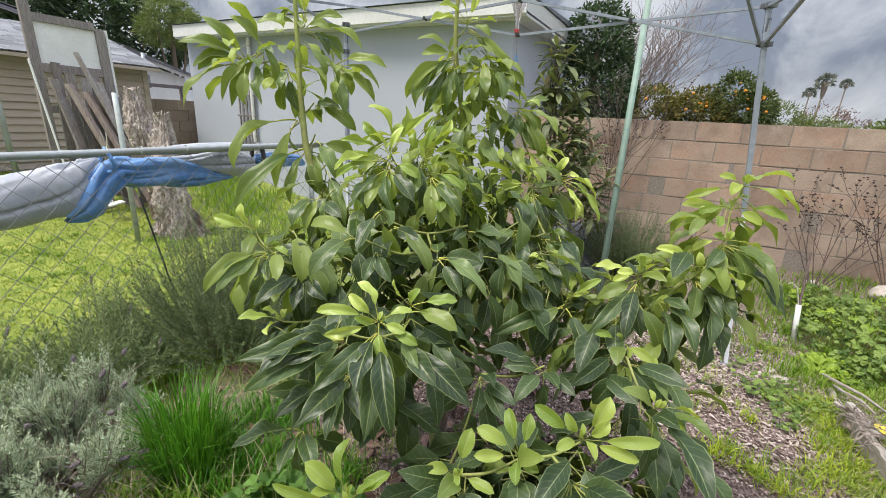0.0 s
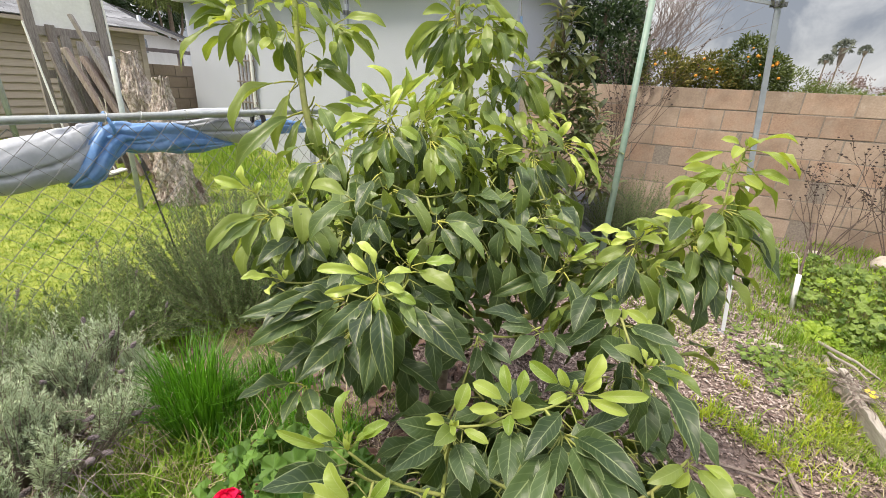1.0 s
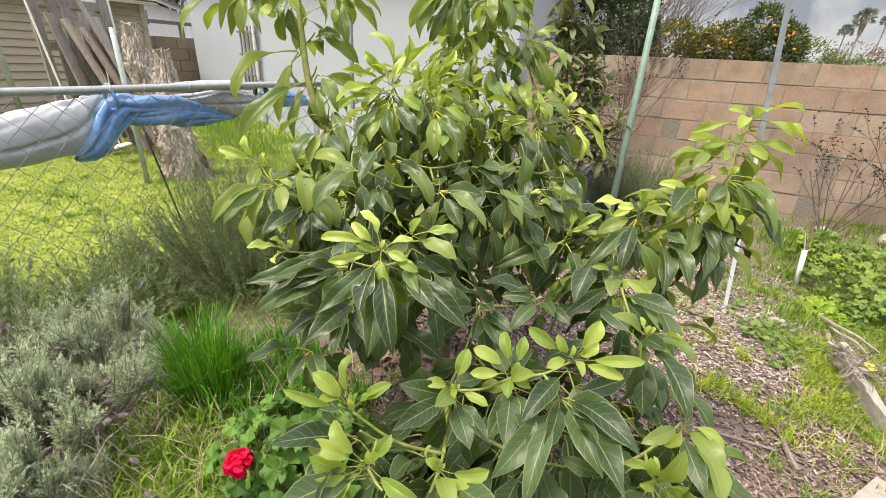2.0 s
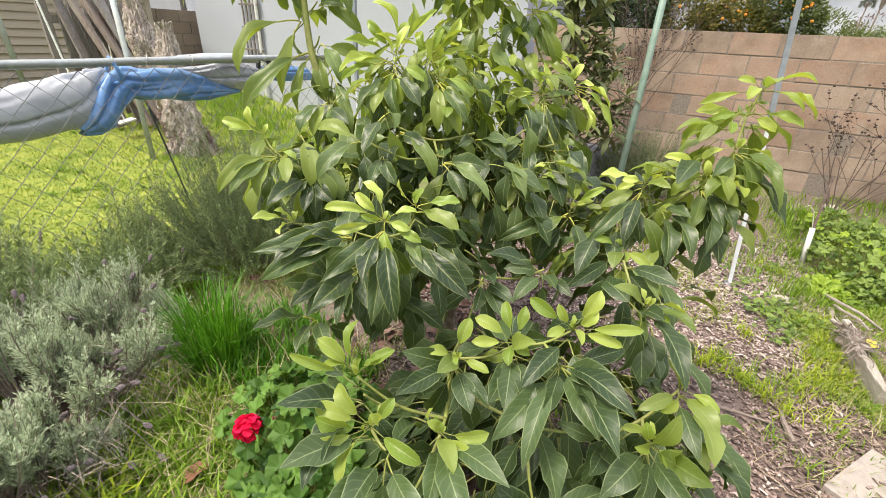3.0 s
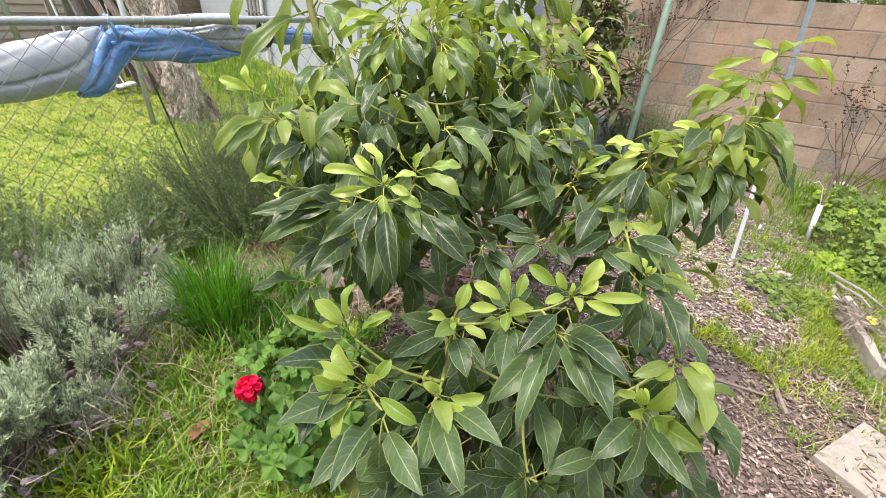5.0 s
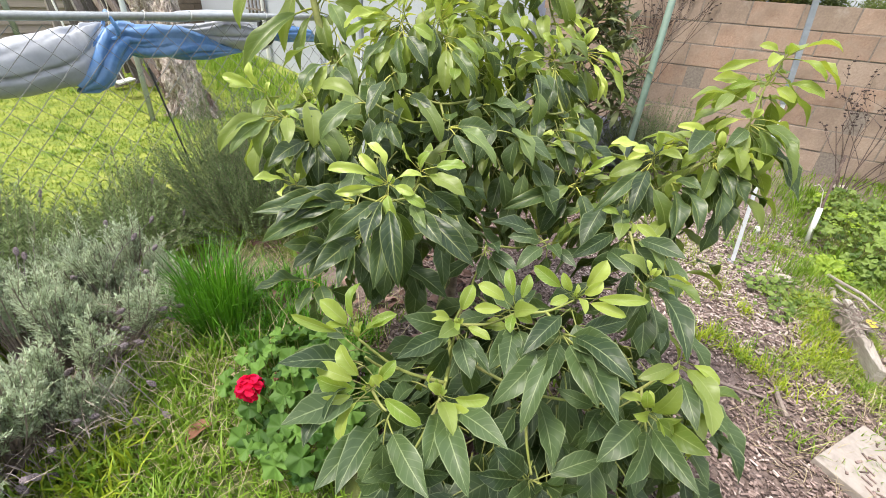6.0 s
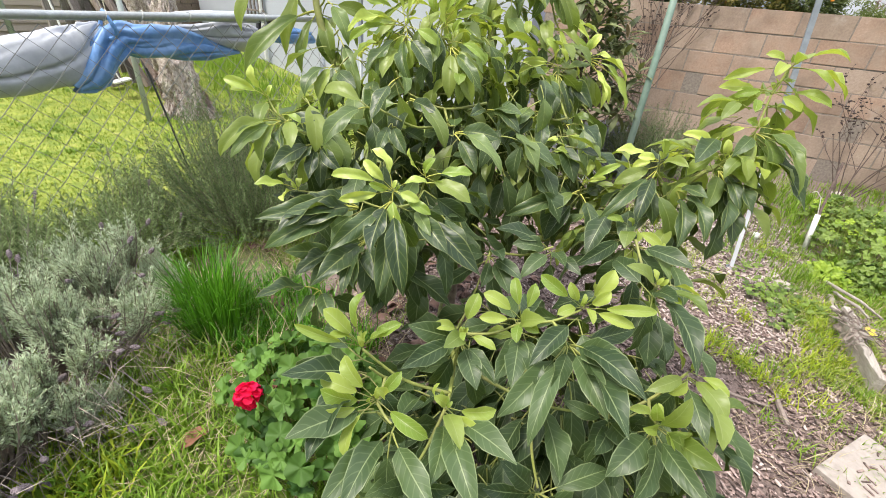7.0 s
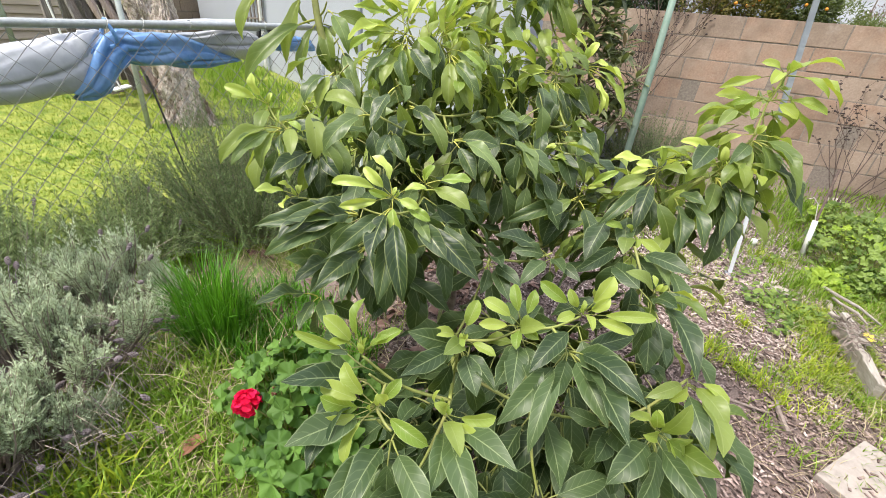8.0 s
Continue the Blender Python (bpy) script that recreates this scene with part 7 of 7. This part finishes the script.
old_post(-2.94, 5.33, 1.6, 0.026, GREEN_POST, "faded green steel post beside the stump")
old_post(-2.93, 8.35, 1.75, 0.035, GREEN_POST, "faded green steel pipe standing before the shed", (-0.05, 0))
old_post(-0.38, 9.5, 2.0, 0.035, STEEL_GREY, "grey pipe standing behind the brown wall")


def build_timber_rack():
    """A tall framed panel leaning back, with planks stacked against it."""
    base = Vector((-2.6, 6.75, ground_height(-2.6, 6.9)))
    t = thing("door_frame_panel", base, "weathered timber frame holding a white panel, leaning upright", "timber frame")
    tilt = Matrix.Translation((-2.55, 6.9, 0.25)) @ Matrix.Rotation(radians(-4), 4, "X") @ Matrix.Rotation(radians(0.6), 4, "Y")

    def plank(name, x, z, size, mat, spin=0.0, y=0.0, parent=t, label=""):
        bm = bmesh.new()
        box(bm, (0, 0, 0), size, bevel=0.004)
        for v in bm.verts:
            v.co += Vector((noise.noise(v.co * 5 + Vector((x, z, 0))) * 0.006, 0, 0))
        bmesh.ops.transform(bm, matrix=tilt @ Matrix.Translation((x, y, z)) @ Matrix.Rotation(spin, 4, "Y"), verts=bm.verts)
        return part(name, bm, mat, parent, label)

    plank("stile", -0.40, 1.18, (0.1, 0.05, 2.34), WOOD_FRAME)
    plank("stile", 0.33, 1.1, (0.1, 0.05, 2.15), WOOD_FRAME)
    plank("edge_strip", 0.405, 1.15, (0.028, 0.045, 2.05), WHITE_PAINT, label="peeling white edge strip")
    plank("top_rail", -0.035, 2.19, (0.63, 0.05, 0.09), WOOD_FRAME)
    plank("middle_rail", -0.035, 1.63, (0.63, 0.05, 0.1), WOOD_FRAME)
    plank("lower_rail", -0.035, 1.15, (0.63, 0.05, 0.09), WOOD_FRAME)
    plank("panel", -0.035, 1.91, (0.63, 0.015, 0.5), PANEL, y=0.012, label="chalky white board panel")
    for x, z, h, w, s in ((-0.24, 0.85, 1.7, 0.09, 0.02), (-0.1, 0.8, 1.6, 0.1, 0.0), (0.04, 0.8, 1.5, 0.1, 0.03), (0.18, 0.8, 1.55, 0.1, -0.02)):
        plank("infill_board", x, z, (w, 0.025, h), WOOD_GREY, s, -0.035)

    rng = random.Random(3)

    def leaner(foot, top, width, thick, mat, label):
        foot, top = Vector(foot), Vector(top)
        d = top - foot
        bm = bmesh.new()
        m = Matrix.Translation((foot + top) / 2) @ d.to_track_quat("Z", "Y").to_matrix().to_4x4()
        bmesh.ops.create_cube(bm, size=1, matrix=Matrix.Diagonal((width, thick, d.length, 1)))
        bmesh.ops.bevel(bm, geom=bm.edges[:], offset=0.005, segments=1, affect="EDGES")
        bmesh.ops.transform(bm, matrix=m, verts=bm.verts)
        tagged(part("plank", bm, mat), label, "plank", "stacked planks")

    leaner((-2.36, 6.35, 0.18), (-2.74, 6.78, 1.7), 0.1, 0.05, WOOD_BROWN, "reddish brown weathered plank leaning on the frame")
    leaner((-2.2, 6.33, 0.18), (-2.58, 6.76, 1.62), 0.1, 0.06, WOOD_BROWN, "reddish brown weathered plank leaning on the frame")
    leaner((-2.08, 6.4, 0.18), (-2.6, 6.8, 2.08), 0.09, 0.04, WOOD_GREY, "long silvery plank leaning on the frame")
    leaner((-2.14, 6.5, 0.18), (-2.4, 6.82, 1.75), 0.13, 0.03, WOOD_GREY, "wide silvery plank with nail holes")
    leaner((-2.02, 6.45, 0.18), (-2.26, 6.82, 1.5), 0.13, 0.03, WOOD_GREY, "wide silvery plank with nail holes")
    leaner((-2.98, 6.5, 0.18), (-3.06, 6.82, 1.95), 0.02, 0.02, PANEL, "thin white-painted batten leaning on the frame")
    leaner((-2.68, 6.5, 0.18), (-2.86, 6.84, 1.75), 0.12, 0.03, WOOD_GREY, "dark grey board leaning on the frame")
    leaner((-1.95, 6.3, 0.15), (-2.08, 6.6, 1.7), 0.035, 0.035, WOOD_GREY, "slender grey stick leaning on the stack")
    for k in range(7):
        x = -2.78 + 0.11 * k
        leaner((x + rng.uniform(0.04, 0.14), 6.52 + rng.uniform(-0.04, 0.04), 0.2), (x + rng.uniform(-0.06, 0.06), 6.84, rng.uniform(1.25, 1.72)), rng.uniform(0.06, 0.12), 0.025, (WOOD_GREY, WOOD_FRAME, WOOD_GREY, WOOD_BROWN)[k % 4], "grey weathered board stacked against the frame")
    bm = bmesh.new()
    for k in range(3):
        tube(bm, [(-2.66 + 0.05 * math.sin(3 * s + k), 6.4 - 0.02 * k, 1.15 - 0.7 * s + 0.02 * math.cos(9 * s + k)) for s in np.linspace(0, 1, 14)], 0.005, 5)
    tagged(part("rope", bm, ROPE), "pale frayed cord hanging on the planks", "rope")


PANEL = surface("chalky_white_board", (0.72, 0.72, 0.72), (0.82, 0.82, 0.82), 30, (0.6, 0.59, 0.57), 3, 0.4, 0.9, 0.2)
ROPE = surface("pale_cord", (0.42, 0.39, 0.33), (0.6, 0.57, 0.5), 90, rough=0.95)
build_timber_rack()


def build_white_bracket():
    """A small white tray on short wire feet, two bent wires rising from its back."""
    b = thing("white_wire_stand", (-2.74, 6.22, 0.1), "small white tray with bent wire handles on the lawn", "garden stand")
    bm = bmesh.new()
    box(bm, (-2.72, 6.22, 0.3), (0.2, 0.13, 0.022), Matrix.Rotation(radians(-10), 3, "Y"), bevel=0.008)
    part("tray", bm, WHITE_PAINT, b)
    for x in (-2.81, -2.73):
        bm = bmesh.new()
        tube(bm, [(x, 6.22, 0.305), (x - 0.02, 6.24, 0.4), (x - 0.035, 6.25, 0.48), (x - 0.02, 6.26, 0.52)], 0.0085, 6)
        part("wire_handle", bm, WHITE_PAINT, b)
        bm = bmesh.new()
        tube(bm, [(x + 0.05, 6.24, 0.3), (x + 0.06, 6.25, 0.08)], 0.004, 5)
        part("wire_foot", bm, WIRE, b)


build_white_bracket()


def build_trellis():
    t = thing("trellis", (0.03, 7.2, 0.4), "small dark wooden trellis against the house wall", "trellis")
    for i in range(5):
        bm = bmesh.new()
        box(bm, (0.06, 6.98 + 0.1 * i, 1.35), (0.02, 0.025, 1.0), bevel=0.003)
        part("slat", bm, WOOD_DARK, t)
    for z in (1.05, 1.4, 1.75):
        bm = bmesh.new()
        box(bm, (0.04, 7.18, z), (0.02, 0.5, 0.03), bevel=0.003)
        part("cross_bar", bm, WOOD_DARK, t)


WOOD_DARK = surface("dark_wood", (0.14, 0.12, 0.11), (0.28, 0.245, 0.22), 20, rough=0.9)
build_trellis()


# ---- bark path and wall foot ----
def build_paver():
    bm = bmesh.new()
    turn = Matrix.Rotation(math.atan2(-0.184, 0.286), 3, "Z")
    e = Vector((0.286, -0.184, 0)).normalized()
    f = Vector((-e.y, e.x, 0)) * -1
    c = Vector((-3.794, -0.724, 0)) + e * 0.19 + f * 0.19
    c.z = ground_height(c.x, c.y) + 0.022
    box(bm, c, (0.38, 0.38, 0.045), turn, bevel=0.006)
    tagged(part("paver", bm, PAVER), "square buff concrete paver strewn with bark chips", "paver")
    rng = random.Random(14)
    bm = bmesh.new()
    for i in range(95):
        q = c + e * rng.uniform(-0.15, 0.18) + f * rng.uniform(-0.12, 0.18) + Vector((0, 0, 0.026))
        box(bm, q, (rng.uniform(0.01, 0.04), rng.uniform(0.004, 0.01), 0.004), Matrix.Rotation(rng.uniform(0, 3.1), 3, "Z") @ Matrix.Rotation(rng.uniform(-0.1, 0.1), 3, "X"))
    tagged(part("paver_chips", bm, CHIP), "loose bark chips lying on the paver", "mulch", kind="stuff")


build_paver()


def build_bed_edge():
    b = thing("raised_bed_edge", (-2.7, -1.0, 0), "bleached weathered boards edging a garden bed", "bed edging")
    for p, q, h, w in (((-2.6, -0.975), (-3.12, -1.03), 0.12, 0.04), ((-2.2, -0.985), (-2.59, -1.0), 0.05, 0.03), ((-3.1, -1.07), (-3.02, -1.5), 0.1, 0.035)):
        p, q = Vector((*p, h / 2 - 0.01)), Vector((*q, h / 2 - 0.01))
        d = q - p
        bm = bmesh.new()
        box(bm, (p + q) / 2, (d.length, w, h), Matrix.Rotation(math.atan2(d.y, d.x), 3, "Z"), bevel=0.006)
        bmesh.ops.subdivide_edges(bm, edges=[e for e in bm.edges if e.calc_length() > 0.2], cuts=14, use_grid_fill=True)
        for v in bm.verts:
            v.co.z += 0.012 * noise.noise(v.co * 14) + 0.005 * noise.noise(v.co * 50)
            v.co.y += 0.006 * noise.noise(v.co * 18 + Vector((3, 0, 0)))
        part("board", bm, WOOD_BED, b)
    rng = random.Random(2)
    for a, z in (((-2.05, -0.98, 0.05), (-2.62, -1.1, 0.17)), ((-2.2, -1.0, 0.06), (-2.6, -1.06, 0.14))):
        bm = bmesh.new()
        tube(bm, [a, Vector(a).lerp(Vector(z), 0.3) + Vector((0, 0.02, 0.012)), Vector(a).lerp(Vector(z), 0.6) + Vector((0, -0.015, 0.01)), z], [0.01, 0.009, 0.008, 0.006], 7, wobble=0.4)
        tagged(part("stick", bm, WOOD_BED), "bleached bare stick lying on the bed edge", "stick", "sticks")
    bm = bmesh.new()
    for i in range(120):
        q = Vector((-2.7 + rng.gauss(0, 0.11), -1.0 + rng.gauss(0, 0.03), 0.1 + rng.random() * 0.05))
        d = Vector((rng.gauss(0, 1), rng.gauss(0, 1), rng.gauss(0, 0.4))).normalized()
        pts = [q.copy()]
        for k in range(6):
            d = (d + Vector((rng.gauss(0, 0.5), rng.gauss(0, 0.5), rng.gauss(-0.08, 0.35)))).normalized()
            q = q + d * rng.uniform(0.012, 0.024)
            pts.append(Vector((q.x, q.y, max(0.02, q.z))))
        tube(bm, pts, rng.choice((0.0012, 0.0018, 0.003)), 3, False)
    clod = bmesh.new()
    bmesh.ops.create_icosphere(clod, subdivisions=4, radius=0.055, matrix=Matrix.Translation((-2.62, -1.0, 0.05)))
    for v in clod.verts:
        v.co += (v.co - Vector((-2.62, -1.0, 0.05))) * (0.35 * noise.noise(v.co * 14) + 0.2 * noise.noise(v.co * 40))
        v.co.z = 0.04 + (v.co.z - 0.05) * 0.8
    for x, y, z, size, turn in ((-2.6, -0.99, 0.125, (0.12, 0.035, 0.02), 0.5), (-2.68, -1.005, 0.12, (0.09, 0.04, 0.018), -0.4), (-2.54, -0.96, 0.1, (0.1, 0.03, 0.016), 1.1), (-2.78, -1.02, 0.125, (0.08, 0.03, 0.015), 0.2)):
        piece = bmesh.new()
        box(piece, (x, y, z), size, Matrix.Rotation(turn, 3, "Z") @ Matrix.Rotation(0.25 * math.sin(9 * turn), 3, "Y"), bevel=0.005)
        tagged(part("wood_scrap", piece, WOOD_BED), "pale splintered wood scrap on the bed edge", "wood scrap", "scraps on the bed edge")
    bm_leaf = bmesh.new()
    round_leaf(bm_leaf, (-2.68, -1.06, 0.115), (-0.4, 0.1, 1), 0.022, rng, 4, 0.1)
    round_leaf(bm_leaf, (-2.72, -1.065, 0.112), (-0.2, 0.3, 1), 0.017, rng, 4, 0.1)
    tagged(part("yellow_leaf", bm_leaf, YELLOW_LEAF), "fallen bright yellow leaf on the bed edge", "leaf")
    tagged(part("root_clod", clod, LITTER_SOIL, smooth=True), "dry clod of soil and roots on the bed edge", "soil clod")
    tagged(part("dry_tangle", bm, TANGLE), "tangle of dry grey roots on the bed edge", "dry roots", kind="stuff")
    bm = bmesh.new()
    tube(bm, [(-3.563, -0.344, 0.025), (-3.55, -0.475, 0.03), (-3.531, -0.593, 0.025)], [0.008, 0.007, 0.004], 6, wobble=0.2)
    tagged(part("stick", bm, TANGLE), "grey dry stick lying on the bark chips", "stick", "sticks")
    bm = bmesh.new()
    tube(bm, [(-3.6, -0.66, 0.02), (-3.5, -0.63, 0.03), (-3.42, -0.63, 0.02)], [0.011, 0.011, 0.008], 6, wobble=0.3)
    tagged(part("stick", bm, TANGLE), "short grey dry stick lying on the bark chips", "stick", "sticks")


YELLOW_LEAF = surface("yellow_fallen_leaf", (0.62, 0.50, 0.03), (0.78, 0.66, 0.07), 30, rough=0.6, bump=0.1)
LITTER_SOIL = surface("dry_root_soil", (0.13, 0.10, 0.085), (0.32, 0.26, 0.23), 50, rough=0.95, bump=0.9, depth=0.012)
TANGLE = surface("grey_dry_roots", (0.15, 0.115, 0.10), (0.31, 0.25, 0.22), 40, rough=0.95)
build_bed_edge()


def build_stakes():
    s = thing("marker_stake", (-1.3, -0.93, 0.03), "white plastic pipe sleeve with a dark rod in it", "garden stake")
    bm = bmesh.new()
    tube(bm, [(-1.46, -0.93, 0.0), (-1.39, -0.915, 0.28)], 0.018, 10)
    part("sleeve", bm, WHITE_PAINT, s, "white plastic pipe", smooth=True)
    bm = bmesh.new()
    tube(bm, [(-1.41, -0.92, 0.2), (-1.16, -0.945, 0.64)], 0.009, 7)
    part("rod", bm, TWIG, s, "dark rusty rod")
    bm = bmesh.new()
    tube(bm, [(-1.385, -0.915, 0.27), (-1.36, -0.885, 0.4), (-1.36, -0.845, 0.44), (-1.38, -0.815, 0.43)], 0.0035, 5)
    part("cord", bm, ROPE, s)
    bm = bmesh.new()
    tube(bm, [(-1.54, -0.59, 0.02), (-1.54, -0.59, 0.07)], 0.022, 10)
    tagged(part("pipe_cap", bm, WHITE_PAINT, smooth=True), "short white plastic pipe end in the grass", "pipe")
    rng = random.Random(12)
    for i, (x, y, r) in enumerate(((-2.23, -0.74, 0.055), (-2.1, -0.7, 0.035), (-2.2, -0.62, 0.03), (-0.45, -1.75, 0.16), (-4.2, -0.3, 0.02), (-4.12, -0.42, 0.018), (-0.4, -1.2, 0.06))):
        bm = bmesh.new()
        bmesh.ops.create_icosphere(bm, subdivisions=3, radius=r)
        for v in bm.verts:
            v.co *= 1 + 0.3 * noise.noise(v.co / r * 1.2 + Vector((i, 0, 0)))
            v.co.z *= 0.55
        bmesh.ops.translate(bm, vec=(x, y, ground_height(x, y) + r * 0.25), verts=bm.verts)
        tagged(part("stone", bm, STONE, smooth=True), "pale rough stone half sunk in the ground", "stone", "loose stones")


STONE = surface("pale_stone", (0.34, 0.30, 0.26), (0.56, 0.51, 0.46), 30, (0.3, 0.25, 0.2), 6, 0.4, 0.9, 0.5)
build_stakes()


def build_mesh_cage():
    """A low cage of wire netting and a grey tub by the wall."""
    c = thing("wire_cage", (-1.3, 1.0, 0.1), "low dome of grey wire netting on the soil", "wire netting")
    bm = bmesh.new()
    n = 15
    for i in range(n + 1):
        a = -0.42 + 0.84 * i / n
        for flip in (0, 1):
            pts = []
            for k in range(9):
                b = -0.4 + 0.8 * k / 8
                x, y = (a, b) if flip else (b, a)
                pts.append((-1.35 + x, 1.1 + y, 0.1 + max(0.0, 0.3 * (1 - (x * x + y * y) / 0.32))))
            tube(bm, pts, 0.0025, 3, False)
    part("netting", bm, WIRE, c)
    bm = bmesh.new()
    n = 26
    grid = []
    for i in range(n + 1):
        row = []
        for k in range(n + 1):
            u, v = i / n, k / n
            x, y = -1.05 + 0.98 * u, 0.5 + 1.35 * v
            edge = min(1, 5 * min(u + 0.08, v, 1 - v))
            z = 0.12 + 0.34 * soft(u * 1.4) * edge * (0.8 + 0.3 * noise.noise(Vector((x * 3, y * 3, 1)))) + 0.02 * noise.noise(Vector((x * 11, y * 9, 2)))
            row.append(bm.verts.new((x, y, z)))
        grid.append(row)
    for i in range(n):
        for k in range(n):
            bm.faces.new((grid[i][k], grid[i + 1][k], grid[i + 1][k + 1], grid[i][k + 1]))
    bmesh.ops.solidify(bm, geom=bm.faces[:], thickness=0.006)
    tagged(part("ground_sheet", bm, TROUGH, smooth=True), "blue-grey weed sheet heaped against the wall", "sheet")


TROUGH = surface("blue_grey_sheet", (0.14, 0.15, 0.185), (0.23, 0.245, 0.29), 15, (0.17, 0.14, 0.12), 3, 0.4, 0.6, 0.2)
build_mesh_cage()


def build_feeder():
    f = thing("hummingbird_feeder", (-1.5, 1.56, 2.2), "clear red bird feeder hanging from the canopy frame", "bird feeder")
    bm = bmesh.new()
    prof = [(0.0, 2.43), (0.05, 2.43), (0.05, 2.33), (0.03, 2.27), (0.014, 2.22), (0.014, 2.17)]
    rings = [[bm.verts.new((-2.15 + r * math.cos(a), 1.3 + r * math.sin(a), z)) for a in np.linspace(0, 5.76, 12)] for r, z in prof[1:]]
    for p, q in zip(rings, rings[1:]):
        for k in range(12):
            bm.faces.new((p[k], p[(k + 1) % 12], q[(k + 1) % 12], q[k]))
    part("bottle", bm, FEEDER_RED, f, "pinkish clear bottle", smooth=True)
    bm = bmesh.new()
    tube(bm, [(-2.15, 1.3, 2.17), (-2.15, 1.3, 2.12)], [0.02, 0.012], 10)
    part("spout", bm, FEEDER_CAP, f, "red plastic spout")
    bm = bmesh.new()
    tube(bm, [(-2.15, 1.3, 2.12), (-2.14, 1.29, 2.0), (-2.12, 1.27, 1.8)], 0.004, 5)
    part("tail_wire", bm, WIRE, f)
    bm = bmesh.new()
    tube(bm, [(-2.15, 1.3, 2.43), (-2.15, 1.3, 2.6)], 0.003, 4)
    part("hanging_wire", bm, WIRE, f)
    bm = bmesh.new()
    tube(bm, [(-2.14, 1.29, 2.0), (-2.135, 1.285, 1.94)], 0.009, 8)
    part("blue_clip", bm, TARP_BLUE, f)


FEEDER_RED = surface("pink_clear_plastic", (0.84, 0.74, 0.76), (0.9, 0.82, 0.83), 10, rough=0.2, bump=0)
FEEDER_RED.node_tree.nodes["Principled BSDF"].inputs["Transmission Weight"].default_value = 0.85
FEEDER_CAP = surface("red_plastic", (0.5, 0.06, 0.06), (0.65, 0.1, 0.1), 10, rough=0.4, bump=0)
build_feeder()


def build_small_things():
    bm = bmesh.new()
    tube(bm, [(-3.93, 3.12, 0.94), (-3.9, 3.05, 0.6), (-3.88, 2.98, 0.3), (-3.87, 2.95, 0.02)], 0.006, 6)
    tagged(part("irrigation_tube", bm, DARK_PLASTIC), "thin black irrigation tube running down the fence", "tube")
    rng = random.Random(77)
    bm = bmesh.new()
    me = leaf_arrays(rng, 0.2, 1.2, 0.9, 0.2)
    m = np.array(Matrix.Translation((-4.93, 1.2, 0.04)) @ Matrix.Rotation(1.2, 4, "Z") @ Matrix.Rotation(0.1, 4, "X") @ Matrix.Diagonal((0.16, 0.15, 0.15, 1)))
    ob = new("fallen_leaf", raw_mesh("fallen_leaf", (me[0] @ m[:3, :3].T + m[:3, 3]).tolist(), me[1], [DEAD_LEAF, DEAD_LEAF], me[2], me[3]))
    tagged(ob, "curled brown dead leaf lying in the grass", "leaf")
    bm.free()
    # leaf litter below the avocado
    verts, faces, uvs, slots = [], [], [], []
    for i in range(260):
        x, y = rng.uniform(-4.5, -3.2), rng.uniform(0.35, 2.3)
        s = rng.uniform(0.08, 0.15)
        m = np.array(Matrix.Translation((x, y, ground_height(x, y) + 0.02)) @ Matrix.Rotation(rng.uniform(0, 6.28), 4, "Z") @ Matrix.Rotation(rng.uniform(-0.2, 0.3), 4, "X") @ Matrix.Rotation(rng.uniform(-0.6, 0.6), 4, "Y") @ Matrix.Diagonal((s, s, s, 1)))
        base = len(verts)
        verts += (me[0] @ m[:3, :3].T + m[:3, 3]).tolist()
        faces += [tuple(base + k for k in q) for q in me[1]]
        uvs += me[2]
        slots += me[3]
    ob = new("leaf_litter", raw_mesh("leaf_litter", verts, faces, [LITTER, LITTER], uvs, slots))
    tagged(ob, "dry reddish brown fallen leaves under the tree", "leaf litter", kind="stuff")


DEAD_LEAF = surface("brown_dead_leaf", (0.15, 0.062, 0.035), (0.29, 0.14, 0.085), 30, rough=0.8)
LITTER = surface("reddish_leaf_litter", (0.10, 0.05, 0.04), (0.26, 0.16, 0.13), 20, rough=0.9, vary=0.5, island=True)
build_small_things()


# ---- wall blocks, one by one ----
def build_wall_blocks():
    meshes = []
    for kind in range(8):
        mat = (BLOCK, BLOCK_GREY)[kind % 2]
        bm = bmesh.new()
        box(bm, (0, 0, 0), (0.152, BLOCK_L - 0.012, BLOCK_H - 0.012), bevel=0.004)
        for v in bm.verts:
            v.co += Vector((0.0, noise.noise(v.co * 31 + Vector((kind, 0, 0))), noise.noise(v.co * 29 + Vector((0, kind, 5))))) * 0.005
        me = bpy.data.meshes.new("block")
        bm.to_mesh(me)
        bm.free()
        me.materials.append(mat)
        meshes.append(me)
    rng = random.Random(5)
    for k in range(9):
        for i in range(-5, 9):
            y = -(i + (0.5 if k % 2 == 0 else 0.0)) * BLOCK_L
            if y > 1.9:
                continue
            grey = rng.random() < (0.6, 0.2, 0.25, 0.4, 0.75, 0.8, 0.85, 0.9, 0.9)[k]
            ob = new("block", meshes[2 * rng.randrange(4) + (1 if grey else 0)])
            ob.matrix_basis = Matrix.Translation((0.076 + rng.uniform(-0.003, 0.003), y, WALL_TOP - (k + 0.5) * BLOCK_H)) @ Matrix.Rotation(rng.uniform(-0.004, 0.004), 4, "Z")
            attach(ob, wall_east)


build_wall_blocks()
